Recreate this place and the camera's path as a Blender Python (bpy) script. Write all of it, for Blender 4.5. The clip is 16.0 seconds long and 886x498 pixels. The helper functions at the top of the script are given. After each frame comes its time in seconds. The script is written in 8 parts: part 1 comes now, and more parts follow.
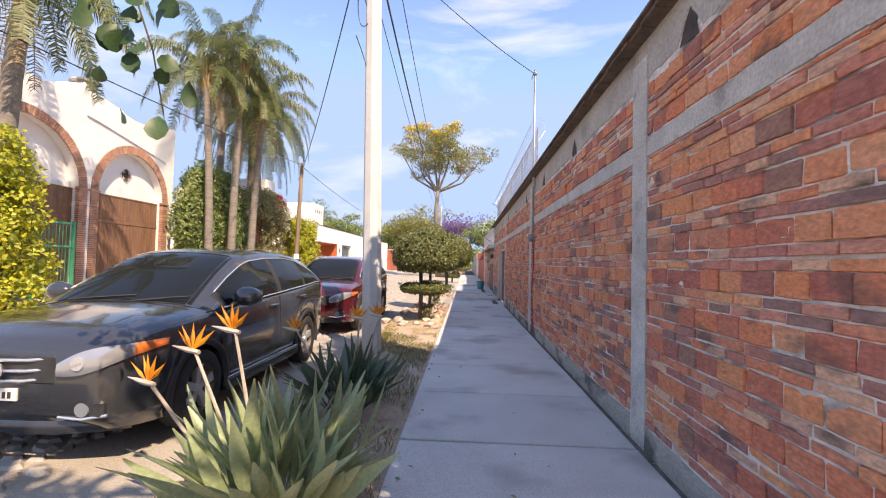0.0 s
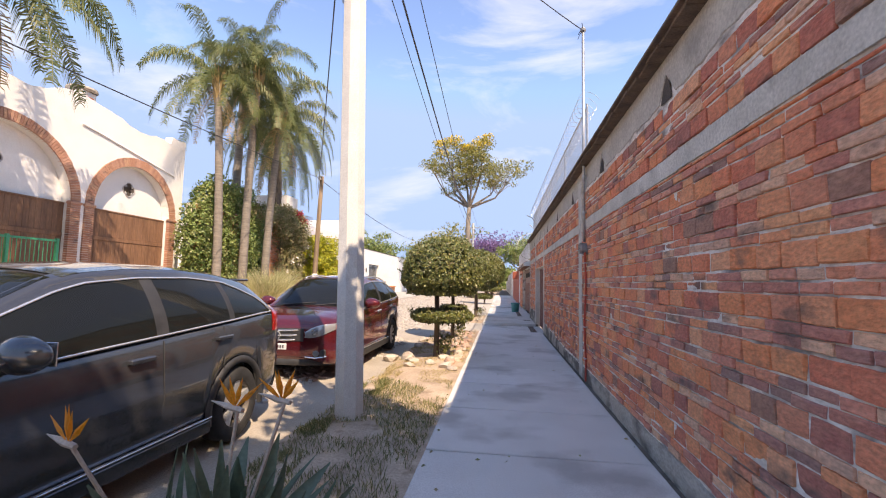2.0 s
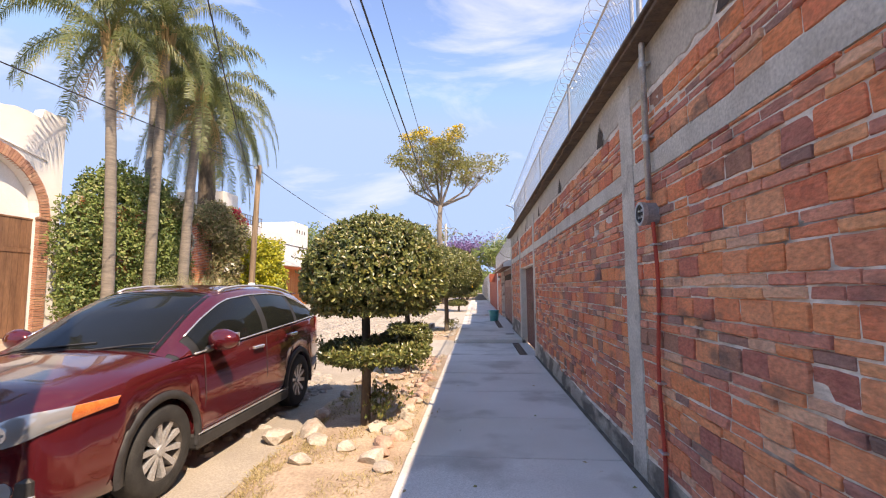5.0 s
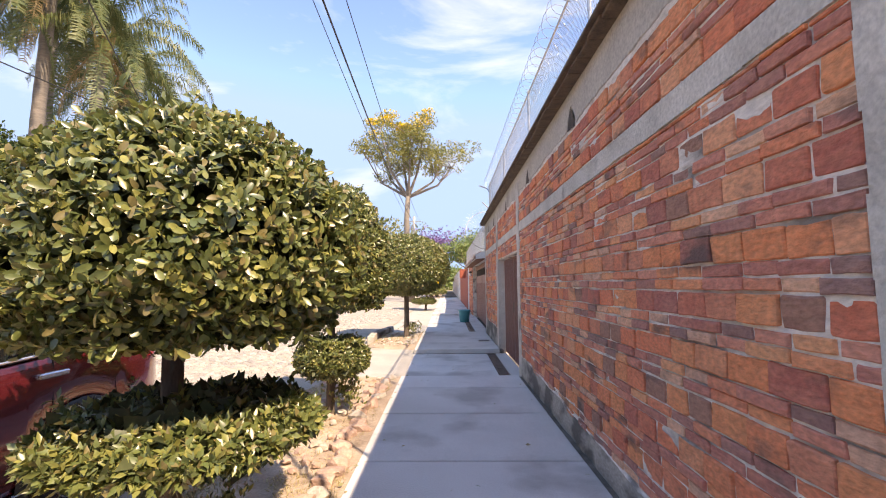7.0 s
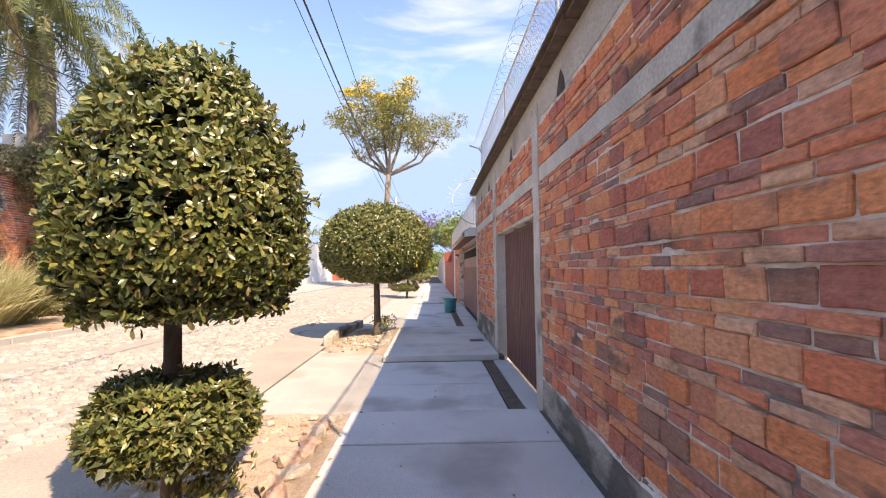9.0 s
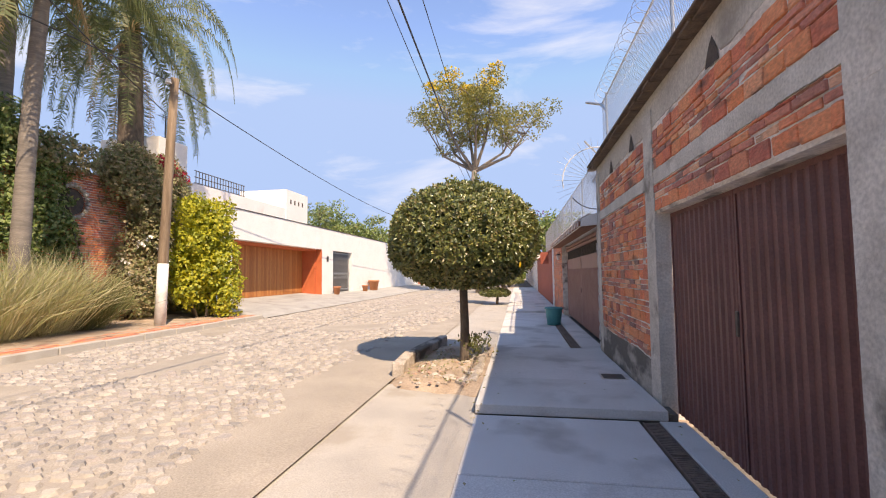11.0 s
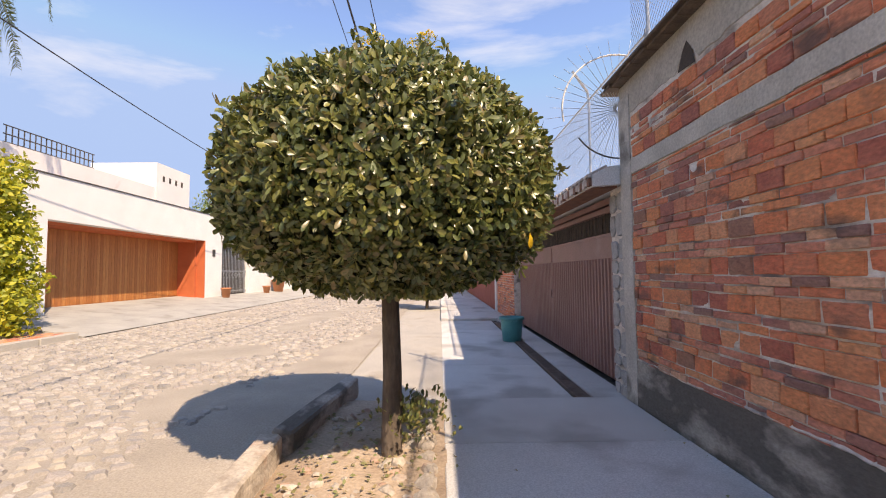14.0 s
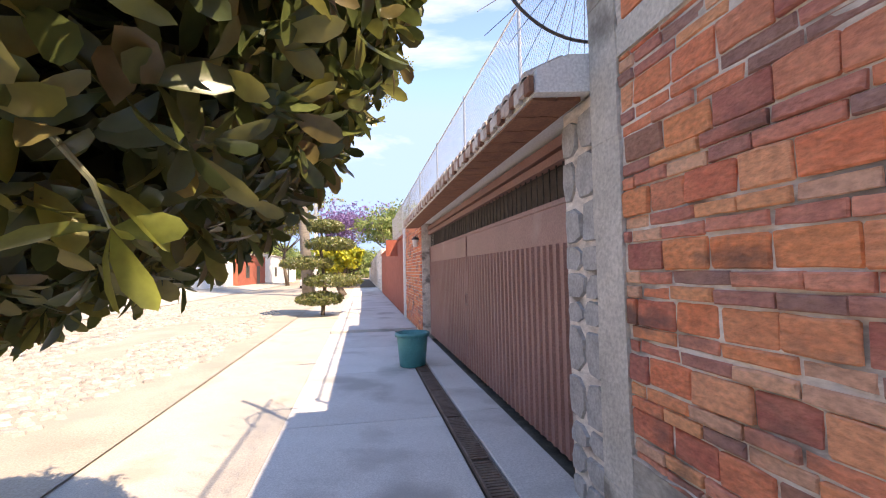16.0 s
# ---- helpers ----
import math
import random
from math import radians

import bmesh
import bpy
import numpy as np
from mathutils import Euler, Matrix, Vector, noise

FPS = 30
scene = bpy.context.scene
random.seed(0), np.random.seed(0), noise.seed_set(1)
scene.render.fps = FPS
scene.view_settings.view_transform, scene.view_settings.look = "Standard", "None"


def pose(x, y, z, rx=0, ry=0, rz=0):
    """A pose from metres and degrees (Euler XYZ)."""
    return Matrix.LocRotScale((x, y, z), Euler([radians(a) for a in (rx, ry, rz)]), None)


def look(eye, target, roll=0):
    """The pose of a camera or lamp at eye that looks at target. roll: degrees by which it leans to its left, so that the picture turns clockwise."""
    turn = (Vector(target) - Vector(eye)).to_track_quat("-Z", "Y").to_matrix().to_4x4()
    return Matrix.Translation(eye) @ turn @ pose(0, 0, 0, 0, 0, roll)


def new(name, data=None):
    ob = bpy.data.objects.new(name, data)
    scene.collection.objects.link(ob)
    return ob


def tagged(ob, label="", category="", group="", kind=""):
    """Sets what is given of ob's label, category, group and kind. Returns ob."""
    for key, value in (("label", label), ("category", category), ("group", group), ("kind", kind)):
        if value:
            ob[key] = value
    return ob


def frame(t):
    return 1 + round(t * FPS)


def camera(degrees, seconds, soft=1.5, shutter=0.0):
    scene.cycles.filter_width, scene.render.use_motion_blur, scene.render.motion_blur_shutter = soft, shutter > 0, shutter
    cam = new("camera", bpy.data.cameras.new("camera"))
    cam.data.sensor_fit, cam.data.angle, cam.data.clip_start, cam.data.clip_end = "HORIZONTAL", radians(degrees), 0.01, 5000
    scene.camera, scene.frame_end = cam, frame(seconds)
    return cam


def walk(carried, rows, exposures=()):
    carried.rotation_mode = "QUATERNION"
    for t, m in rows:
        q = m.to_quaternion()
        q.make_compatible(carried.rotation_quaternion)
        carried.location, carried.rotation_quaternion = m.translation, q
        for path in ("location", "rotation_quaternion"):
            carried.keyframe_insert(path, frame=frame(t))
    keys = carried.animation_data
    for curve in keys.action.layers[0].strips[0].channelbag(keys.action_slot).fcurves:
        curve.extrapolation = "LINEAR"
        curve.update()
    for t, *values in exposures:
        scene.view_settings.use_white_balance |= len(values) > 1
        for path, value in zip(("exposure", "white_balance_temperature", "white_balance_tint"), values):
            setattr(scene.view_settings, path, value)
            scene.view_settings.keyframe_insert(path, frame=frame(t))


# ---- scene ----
cam = camera(91.3, 16.0, 1.1)
METRES, EYE, TILT, LEAN, TURN = 21.6, 1.5, 0.0, 0.0, 3.0
ROWS = [
    (0.0, 0.0, 0.0, 0.0, -0.05, 1.95, -1.35),
    (0.5, 0.0053, 0.0298, -0.0001, 1.42, 1.38, -2.03),
    (1.0, 0.0078, 0.0573, -0.0012, 3.84, 1.33, -2.4),
    (1.5, 0.0091, 0.0847, 0.0008, 5.97, 3.4, -1.93),
    (2.0, 0.0126, 0.1143, 0.0012, 4.55, 4.43, -1.16),
    (2.5, 0.0133, 0.1447, 0.0008, 2.96, 4.35, -0.7),
    (3.0, 0.0148, 0.1724, 0.0011, 2.22, 5.22, 0.04),
    (5.5, 0.0249, 0.3264, 0.0038, 1.02, 4.95, 0.47),
    (6.0, 0.03, 0.3593, 0.0024, -0.36, 4.27, -0.23),
    (6.5, 0.0323, 0.3932, 0.0023, -1.28, 3.98, -0.27),
    (7.0, 0.0346, 0.4251, 0.0022, -2.45, 4.67, 0.46),
    (7.5, 0.0361, 0.4594, 0.0023, -4.15, 4.97, 1.08),
    (8.0, 0.0402, 0.4912, 0.0016, -5.52, 4.45, 1.27),
    (8.5, 0.0418, 0.5242, 0.0008, -5.72, 3.43, 1.02),
    (9.0, 0.0448, 0.555, 0.0001, -4.45, 2.74, 0.68),
    (9.5, 0.0445, 0.5867, 0.0002, -1.82, 2.56, 0.53),
    (10.0, 0.0436, 0.6174, -0.001, 3.14, 2.85, 0.54),
    (12.5, 0.0168, 0.7722, -0.0016, 7.9, 3.45, 0.76),
    (13.0, 0.0138, 0.8003, -0.0031, 3.97, 2.29, 0.88),
    (13.5, 0.014, 0.833, -0.0037, -0.55, 1.79, 1.89),
    (14.0, 0.0195, 0.864, -0.0044, -3.44, 3.16, 0.59),
    (14.5, 0.0289, 0.8964, -0.0059, -8.49, 2.88, 1.01),
    (15.0, 0.0412, 0.9288, -0.0065, -13.33, 4.59, 1.56),
    (15.5, 0.0534, 0.9587, -0.0047, -16.54, 4.56, 1.78),
    (16.0, 0.0632, 0.9861, -0.005, -13.49, 2.82, 1.12),
]
walk(cam, [(t, pose(0, 0, EYE, TILT, LEAN, TURN) @ pose(METRES * x, METRES * y, METRES * z, 90 + pitch, roll, yaw)) for t, x, y, z, yaw, pitch, roll in ROWS],
     [(0.0, 2.25, 9000, 21), (3.0, 2.2, 9000, 21), (5.5, 2.25, 9000, 21), (7.5, 2.5, 9100, 21), (9.5, 2.35, 9100, 21), (10.5, 2.15, 9000, 21), (12.5, 1.85, 9000, 21), (14.0, 1.98, 9000, 21), (15.0, 2.5, 9100, 21), (16.0, 2.65, 9100, 21)])

# ---- world and sun ----
SUN_DIR = Vector((0.515, -0.68, 1.0)).normalized()
world = bpy.data.worlds.new("world")
scene.world = world
world.use_nodes = True
wn, wl = world.node_tree.nodes, world.node_tree.links
wn.clear()
w_out = wn.new("ShaderNodeOutputWorld")
w_bg = wn.new("ShaderNodeBackground")
w_sky = wn.new("ShaderNodeTexSky")
w_sky.sky_type = "NISHITA"
w_sky.sun_disc = False
w_sky.sun_elevation = math.asin(SUN_DIR.z)
w_sky.sun_rotation = math.atan2(SUN_DIR.x, SUN_DIR.y)
w_sky.altitude = 1800
w_sky.air_density, w_sky.dust_density, w_sky.ozone_density = 0.85, 0.05, 4.5
w_bg.inputs["Strength"].default_value = 0.12
# thin high cloud, stretched along the street
w_co = wn.new("ShaderNodeTexCoord")
w_map = wn.new("ShaderNodeMapping")
w_map.inputs["Scale"].default_value = (1.6, 1.6, 5.5)
w_map.inputs["Rotation"].default_value = (0.0, 0.55, 0.3)
w_noise = wn.new("ShaderNodeTexNoise")
w_noise.inputs["Scale"].default_value = 1.35
w_noise.inputs["Detail"].default_value = 9
w_noise.inputs["Roughness"].default_value = 0.58
w_noise.inputs["Distortion"].default_value = 0.4
w_ramp = wn.new("ShaderNodeValToRGB")
w_ramp.color_ramp.elements[0].position, w_ramp.color_ramp.elements[1].position = 0.56, 0.80
w_ramp.color_ramp.elements[1].color = (0.75, 0.75, 0.75, 1)
w_mix = wn.new("ShaderNodeMixRGB")
w_mix.inputs[2].default_value = (1.95, 2.3, 2.75, 1)
wl.new(w_co.outputs["Generated"], w_map.inputs["Vector"])
wl.new(w_map.outputs["Vector"], w_noise.inputs["Vector"])
wl.new(w_noise.outputs["Fac"], w_ramp.inputs["Fac"])
wl.new(w_ramp.outputs["Color"], w_mix.inputs[0])
# the air is clear: the horizon stays pale blue
w_cap = wn.new("ShaderNodeMixRGB")
w_cap.blend_type = "DARKEN"
w_cap.inputs[0].default_value = 1.0
w_cap.inputs[2].default_value = (0.88, 1.40, 2.45, 1)
wl.new(w_sky.outputs["Color"], w_cap.inputs[1])
w_blue = wn.new("ShaderNodeMixRGB")
w_blue.blend_type = "MULTIPLY"
w_blue.inputs[0].default_value = 1.0
w_blue.inputs[2].default_value = (0.84, 0.93, 1.0, 1)
wl.new(w_cap.outputs["Color"], w_blue.inputs[1])
wl.new(w_blue.outputs["Color"], w_mix.inputs[1])
wl.new(w_mix.outputs["Color"], w_bg.inputs["Color"])
wl.new(w_bg.outputs["Background"], w_out.inputs["Surface"])

sun_data = bpy.data.lights.new("sun", "SUN")
sun_data.energy, sun_data.angle, sun_data.color = 1.6, radians(0.5), (1.0, 0.95, 0.86)
sun = new("sun", sun_data)
sun.matrix_world = look(SUN_DIR * 50, (0, 0, 0))

# ---- materials ----
def surf(name, c1, c2, scale=6.0, rough=0.8, bump=0.25, fine=70.0, metal=0.0, stain=None, stain_at=0.62,
         stain_scale=1.3, pick=None, colours=None, coat=0.0, stretch=(1, 1, 1), trans=0.0, spec=0.5, share=0.27, grit=(0.80, 1.12)):
    """Two scales of noise between two colours, an optional stain, an optional colour for each piece."""
    m = bpy.data.materials.new(name)
    m.use_nodes = True
    n, l = m.node_tree.nodes, m.node_tree.links
    b = n["Principled BSDF"]
    geo = n.new("ShaderNodeNewGeometry")
    mp = n.new("ShaderNodeMapping")
    mp.inputs["Scale"].default_value = stretch
    l.new(geo.outputs["Position"], mp.inputs["Vector"])

    def noise_tex(s, d=4):
        t = n.new("ShaderNodeTexNoise")
        t.inputs["Scale"].default_value, t.inputs["Detail"].default_value = s, d
        l.new(mp.outputs["Vector"], t.inputs["Vector"])
        return t

    def ramp(src, stops):
        r = n.new("ShaderNodeValToRGB")
        e = r.color_ramp.elements
        while len(e) < len(stops):
            e.new(0.5)
        for k, (p, c) in enumerate(stops):
            e[k].position, e[k].color = p, (*c, 1)
        l.new(src, r.inputs["Fac"])
        return r.outputs["Color"]

    def mix(kind, fac, a, c):
        x = n.new("ShaderNodeMixRGB")
        x.blend_type = kind
        for k, v in ((0, fac), (1, a), (2, c)):
            if isinstance(v, (int, float)):
                x.inputs[k].default_value = v
            elif isinstance(v, tuple):
                x.inputs[k].default_value = (*v, 1)
            else:
                l.new(v, x.inputs[k])
        return x.outputs["Color"]

    big, small = noise_tex(scale, 5), noise_tex(fine, 3)
    col = ramp(big.outputs["Fac"], [(0.32, c1), (0.68, c2)])
    if pick:
        src = n.new("ShaderNodeObjectInfo").outputs["Random"] if pick == "object" else geo.outputs["Random Per Island"]
        k = len(colours)
        each = ramp(src, [(i / k, c) for i, c in enumerate(colours)])
        each.node.color_ramp.interpolation = "CONSTANT"
        col = mix("MIX", share, each, col)
    grain = ramp(small.outputs["Fac"], [(0.3, (grit[0],) * 3), (0.7, (grit[1],) * 3)])
    col = mix("MULTIPLY", 1.0, col, grain)
    if stain:
        st = noise_tex(stain_scale, 7)
        f = ramp(st.outputs["Fac"], [(stain_at, (0, 0, 0)), (stain_at + 0.12, (0.8, 0.8, 0.8))])
        col = mix("MIX", f, col, stain)
    l.new(col, b.inputs["Base Color"])
    b.inputs["Metallic"].default_value = metal
    b.inputs["Specular IOR Level"].default_value = spec
    b.inputs["Coat Weight"].default_value = coat
    rr = n.new("ShaderNodeMapRange")
    rr.inputs["To Min"].default_value, rr.inputs["To Max"].default_value = max(rough - 0.1, 0.02), min(rough + 0.1, 1)
    l.new(big.outputs["Fac"], rr.inputs["Value"])
    l.new(rr.outputs["Result"], b.inputs["Roughness"])
    if bump:
        bp = n.new("ShaderNodeBump")
        bp.inputs["Strength"].default_value, bp.inputs["Distance"].default_value = bump, 0.01
        l.new(small.outputs["Fac"], bp.inputs["Height"])
        l.new(bp.outputs["Normal"], b.inputs["Normal"])
    if trans:
        t = n.new("ShaderNodeBsdfTranslucent")
        ms = n.new("ShaderNodeMixShader")
        ms.inputs[0].default_value = trans
        l.new(col, t.inputs["Color"])
        l.new(b.outputs[0], ms.inputs[1])
        l.new(t.outputs[0], ms.inputs[2])
        l.new(ms.outputs[0], n["Material Output"].inputs["Surface"])
    return m


BRICKS = [(0.84, 0.253, 0.113), (0.716, 0.179, 0.101), (0.86, 0.308, 0.13), (0.52, 0.136, 0.101), (0.86, 0.389, 0.214), (0.84, 0.233, 0.113),
          (0.692, 0.248, 0.149), (0.86, 0.313, 0.149), (0.767, 0.233, 0.125), (0.42, 0.13, 0.113), (0.86, 0.27, 0.107), (0.618, 0.162, 0.101), (0.816, 0.313, 0.154), (0.32, 0.17, 0.13)]
THIN = [(0.781, 0.268, 0.156), (0.554, 0.205, 0.168), (0.832, 0.49, 0.324), (0.68, 0.245, 0.18), (0.416, 0.182, 0.162), (0.86, 0.313, 0.144),
        (0.694, 0.421, 0.3), (0.731, 0.296, 0.21), (0.86, 0.388, 0.192), (0.504, 0.176, 0.144), (0.277, 0.17, 0.162), (0.806, 0.251, 0.132)]


def brick_mat(name, pick, colours):
    return surf(name, (0.46, 0.16, 0.10), (0.82, 0.42, 0.26), 11, 0.92, 1.0, 38, stain=(0.10, 0.08, 0.072), stain_at=0.585, stain_scale=3.1, pick=pick, colours=colours, stretch=(1, 0.75, 1.5), share=0.25, grit=(0.76, 1.16))


M_BRICK_OBJ, M_BRICK_ISL = brick_mat("brick_clay", "object", BRICKS), brick_mat("brick_clay_far", "island", BRICKS)
M_THIN_OBJ, M_THIN_ISL = brick_mat("brick_thin", "object", THIN), brick_mat("brick_thin_far", "island", THIN)
M_ARCH = brick_mat("arch_brick", "object", [(0.44, 0.25, 0.17), (0.38, 0.20, 0.14), (0.50, 0.31, 0.21), (0.34, 0.19, 0.14), (0.46, 0.27, 0.20)])
M_ARCH_ISL = brick_mat("arch_brick_pier", "island", [(0.44, 0.25, 0.17), (0.38, 0.20, 0.14), (0.50, 0.31, 0.21), (0.34, 0.19, 0.14), (0.46, 0.27, 0.20)])
M_MORTAR = surf("mortar", (0.66, 0.58, 0.51), (0.86, 0.80, 0.74), 5, 0.95, 1.0, 34, stain=(0.12, 0.10, 0.09), stain_at=0.53, stain_scale=4.0, stretch=(1, 0.6, 1.3))
M_CONC = surf("old_concrete", (0.50, 0.47, 0.42), (0.68, 0.64, 0.58), 3.5, 0.92, 0.8, 45, stain=(0.15, 0.135, 0.115), stain_at=0.60, stain_scale=2.4)
M_PLINTH = surf("plinth_concrete", (0.38, 0.35, 0.31), (0.56, 0.52, 0.46), 3, 0.95, 0.8, 50, stain=(0.055, 0.05, 0.045), stain_at=0.455, stain_scale=3.0, stretch=(1, 0.5, 1))
M_GRATE = surf("rusty_grating", (0.13, 0.095, 0.08), (0.24, 0.18, 0.15), 9, 0.7, 0.3, 60, metal=0.2)
M_PLASTER = surf("grey_render", (0.46, 0.42, 0.37), (0.56, 0.52, 0.46), 2.5, 0.95, 0.5, 40, stain=(0.28, 0.25, 0.22), stain_at=0.6)
M_PAVE = surf("pavement_concrete", (0.56, 0.55, 0.53), (0.70, 0.69, 0.67), 1.6, 0.88, 0.35, 90, stain=(0.36, 0.345, 0.325), stain_at=0.53, stain_scale=0.9, pick="object",
              colours=[(0.60, 0.59, 0.57), (0.70, 0.69, 0.67), (0.64, 0.63, 0.60), (0.56, 0.55, 0.53), (0.67, 0.66, 0.65)], share=0.5)
M_DRIVE = surf("driveway_concrete", (0.34, 0.33, 0.31), (0.44, 0.43, 0.40), 1.2, 0.9, 0.3, 80, stain=(0.26, 0.25, 0.23), stain_at=0.56)
M_APRON = surf("apron_concrete", (0.40, 0.375, 0.34), (0.50, 0.47, 0.42), 1.3, 0.9, 0.4, 90, stain=(0.34, 0.30, 0.25), stain_at=0.55)
M_SOIL = surf("dry_soil", (0.35, 0.26, 0.19), (0.52, 0.41, 0.31), 2.2, 0.97, 1.0, 38, stain=(0.22, 0.15, 0.10), stain_at=0.6, stain_scale=4)
M_ROADBED = surf("road_dust", (0.34, 0.30, 0.25), (0.43, 0.38, 0.32), 1.1, 0.95, 0.8, 60, stain=(0.33, 0.29, 0.25), stain_at=0.58)
STONES = [(0.317, 0.29, 0.273), (0.37, 0.339, 0.308), (0.273, 0.255, 0.246), (0.405, 0.37, 0.334), (0.343, 0.304, 0.282), (0.46, 0.42, 0.38), (0.22, 0.21, 0.20), (0.38, 0.35, 0.32)]
M_COBBLE = surf("cobble", (0.37, 0.34, 0.31), (0.48, 0.44, 0.39), 3, 0.85, 0.5, 60, pick="island", colours=STONES, stain=(0.43, 0.38, 0.31), stain_at=0.57)
M_COBBLE_OBJ = surf("cobble_near", (0.37, 0.34, 0.31), (0.48, 0.44, 0.39), 3, 0.85, 0.5, 60, pick="object", colours=STONES, stain=(0.43, 0.38, 0.31), stain_at=0.57)
M_ROCK = surf("pale_rock", (0.36, 0.31, 0.26), (0.58, 0.52, 0.45), 7, 0.9, 0.8, 40, stain=(0.36, 0.22, 0.16), stain_at=0.6, stain_scale=3)
M_ROCK_PINK = surf("pink_rock", (0.40, 0.26, 0.20), (0.54, 0.38, 0.30), 7, 0.9, 0.8, 40, stain=(0.22, 0.16, 0.13), stain_at=0.6, stain_scale=4)
M_GREYSTONE = surf("grey_stone", (0.36, 0.35, 0.34), (0.52, 0.51, 0.50), 9, 0.9, 0.6, 50, stain=(0.2, 0.18, 0.16), stain_scale=5)
M_POLE = surf("pole_concrete", (0.60, 0.59, 0.57), (0.68, 0.67, 0.64), 4, 0.85, 0.25, 80, stain=(0.45, 0.43, 0.40), stain_at=0.64)
M_WOODPOLE = surf("pole_wood", (0.16, 0.11, 0.07), (0.30, 0.22, 0.15), 10, 0.9, 0.5, 60, stretch=(1, 1, 0.1))
M_WHITE = surf("white_render", (0.78, 0.77, 0.75), (0.84, 0.83, 0.81), 1.5, 0.92, 0.2, 60, stain=(0.62, 0.60, 0.57), stain_at=0.66)
M_GALV = surf("galvanised_steel", (0.42, 0.44, 0.46), (0.58, 0.60, 0.62), 12, 0.42, 0.05, 90, metal=0.8)
M_STEEL_DARK = surf("dark_steel", (0.07, 0.065, 0.06), (0.14, 0.12, 0.105), 12, 0.55, 0.1, 90, metal=0.5)
M_REDHOSE = surf("red_conduit", (0.42, 0.045, 0.03), (0.55, 0.075, 0.045), 8, 0.5, 0.05)
M_GREYPLASTIC = surf("grey_meter_base", (0.25, 0.27, 0.29), (0.36, 0.38, 0.40), 10, 0.5, 0.1, metal=0.4)
M_GATE = surf("maroon_sheet", (0.145, 0.06, 0.055), (0.20, 0.085, 0.075), 3, 0.5, 0.08, 60, stain=(0.25, 0.15, 0.12), stain_at=0.66)
M_GATE2 = surf("faded_pink_sheet", (0.27, 0.135, 0.115), (0.35, 0.185, 0.16), 2, 0.5, 0.08, 60, stain=(0.38, 0.25, 0.21), stain_at=0.63)
M_COPING = surf("coping_tile", (0.10, 0.075, 0.06), (0.20, 0.14, 0.10), 8, 0.9, 0.6, 50)
M_TILE = surf("roof_tile", (0.42, 0.29, 0.23), (0.60, 0.50, 0.44), 9, 0.9, 0.5, 50, stain=(0.70, 0.67, 0.63), stain_at=0.46, stain_scale=4)
M_SOFFIT = surf("soffit_brick", (0.22, 0.10, 0.065), (0.32, 0.15, 0.09), 8, 0.9, 0.4, 50)
M_CABLE = surf("black_cable", (0.02, 0.02, 0.022), (0.035, 0.035, 0.04), 8, 0.6, 0)
M_BUCKET = surf("teal_plastic", (0.03, 0.25, 0.27), (0.05, 0.33, 0.34), 5, 0.45, 0.05, stain=(0.16, 0.32, 0.33), stain_at=0.62)
M_BARK = surf("bark", (0.085, 0.065, 0.05), (0.19, 0.15, 0.115), 9, 0.95, 0.9, 45, stretch=(1, 1, 0.35))
M_PALMBARK = surf("palm_bark", (0.17, 0.15, 0.13), (0.27, 0.235, 0.20), 6, 0.95, 0.7, 30, stretch=(0.4, 0.4, 2.2))
LEAVES = [(0.148, 0.185, 0.0524), (0.108, 0.152, 0.0449), (0.276, 0.287, 0.0748), (0.197, 0.231, 0.0673), (0.0838, 0.125, 0.0449), (0.394, 0.378, 0.105), (0.266, 0.203, 0.0823), (0.138, 0.185, 0.0561)]
M_LEAF = surf("topiary_leaf", (0.13, 0.16, 0.07), (0.27, 0.27, 0.11), 2.5, 0.34, 0, 50, pick="island", colours=LEAVES, trans=0.28, spec=0.8, coat=0.1)
# near-black green: the shade within the crowns is put into this colour
M_LEAF_SHADE = surf("inner_leaf_shade", (0.05, 0.065, 0.03), (0.09, 0.10, 0.045), 3, 0.5, 0, 50)
M_LEAF_Y = surf("golden_leaf", (0.25, 0.28, 0.03), (0.42, 0.42, 0.05), 4, 0.5, 0, 50, pick="island",
                colours=[(0.58, 0.54, 0.05), (0.40, 0.43, 0.05), (0.70, 0.62, 0.07), (0.28, 0.34, 0.06)], trans=0.35)
M_LEAF_D = surf("ivy_leaf", (0.12, 0.19, 0.06), (0.28, 0.34, 0.11), 1.2, 0.5, 0, 50, pick="island",
                colours=[(0.17, 0.26, 0.08), (0.24, 0.33, 0.10), (0.32, 0.40, 0.13), (0.12, 0.19, 0.07), (0.42, 0.42, 0.18)], trans=0.35)
M_LEAF_B = surf("dry_vine_leaf", (0.24, 0.21, 0.11), (0.42, 0.36, 0.20), 1.5, 0.6, 0, 50, pick="island",
                colours=[(0.28, 0.29, 0.13), (0.42, 0.34, 0.20), (0.24, 0.30, 0.12), (0.50, 0.41, 0.25)], trans=0.35)
M_LEAF_T = surf("tall_tree_leaf", (0.15, 0.17, 0.04), (0.30, 0.27, 0.06), 0.4, 0.5, 0, 50, pick="island",
                colours=[(0.22, 0.24, 0.07), (0.32, 0.30, 0.09), (0.19, 0.22, 0.08), (0.40, 0.34, 0.08)], trans=0.35)
M_FLOWER_Y = surf("yellow_blossom", (0.75, 0.50, 0.02), (0.85, 0.62, 0.04), 4, 0.6, 0, trans=0.3)
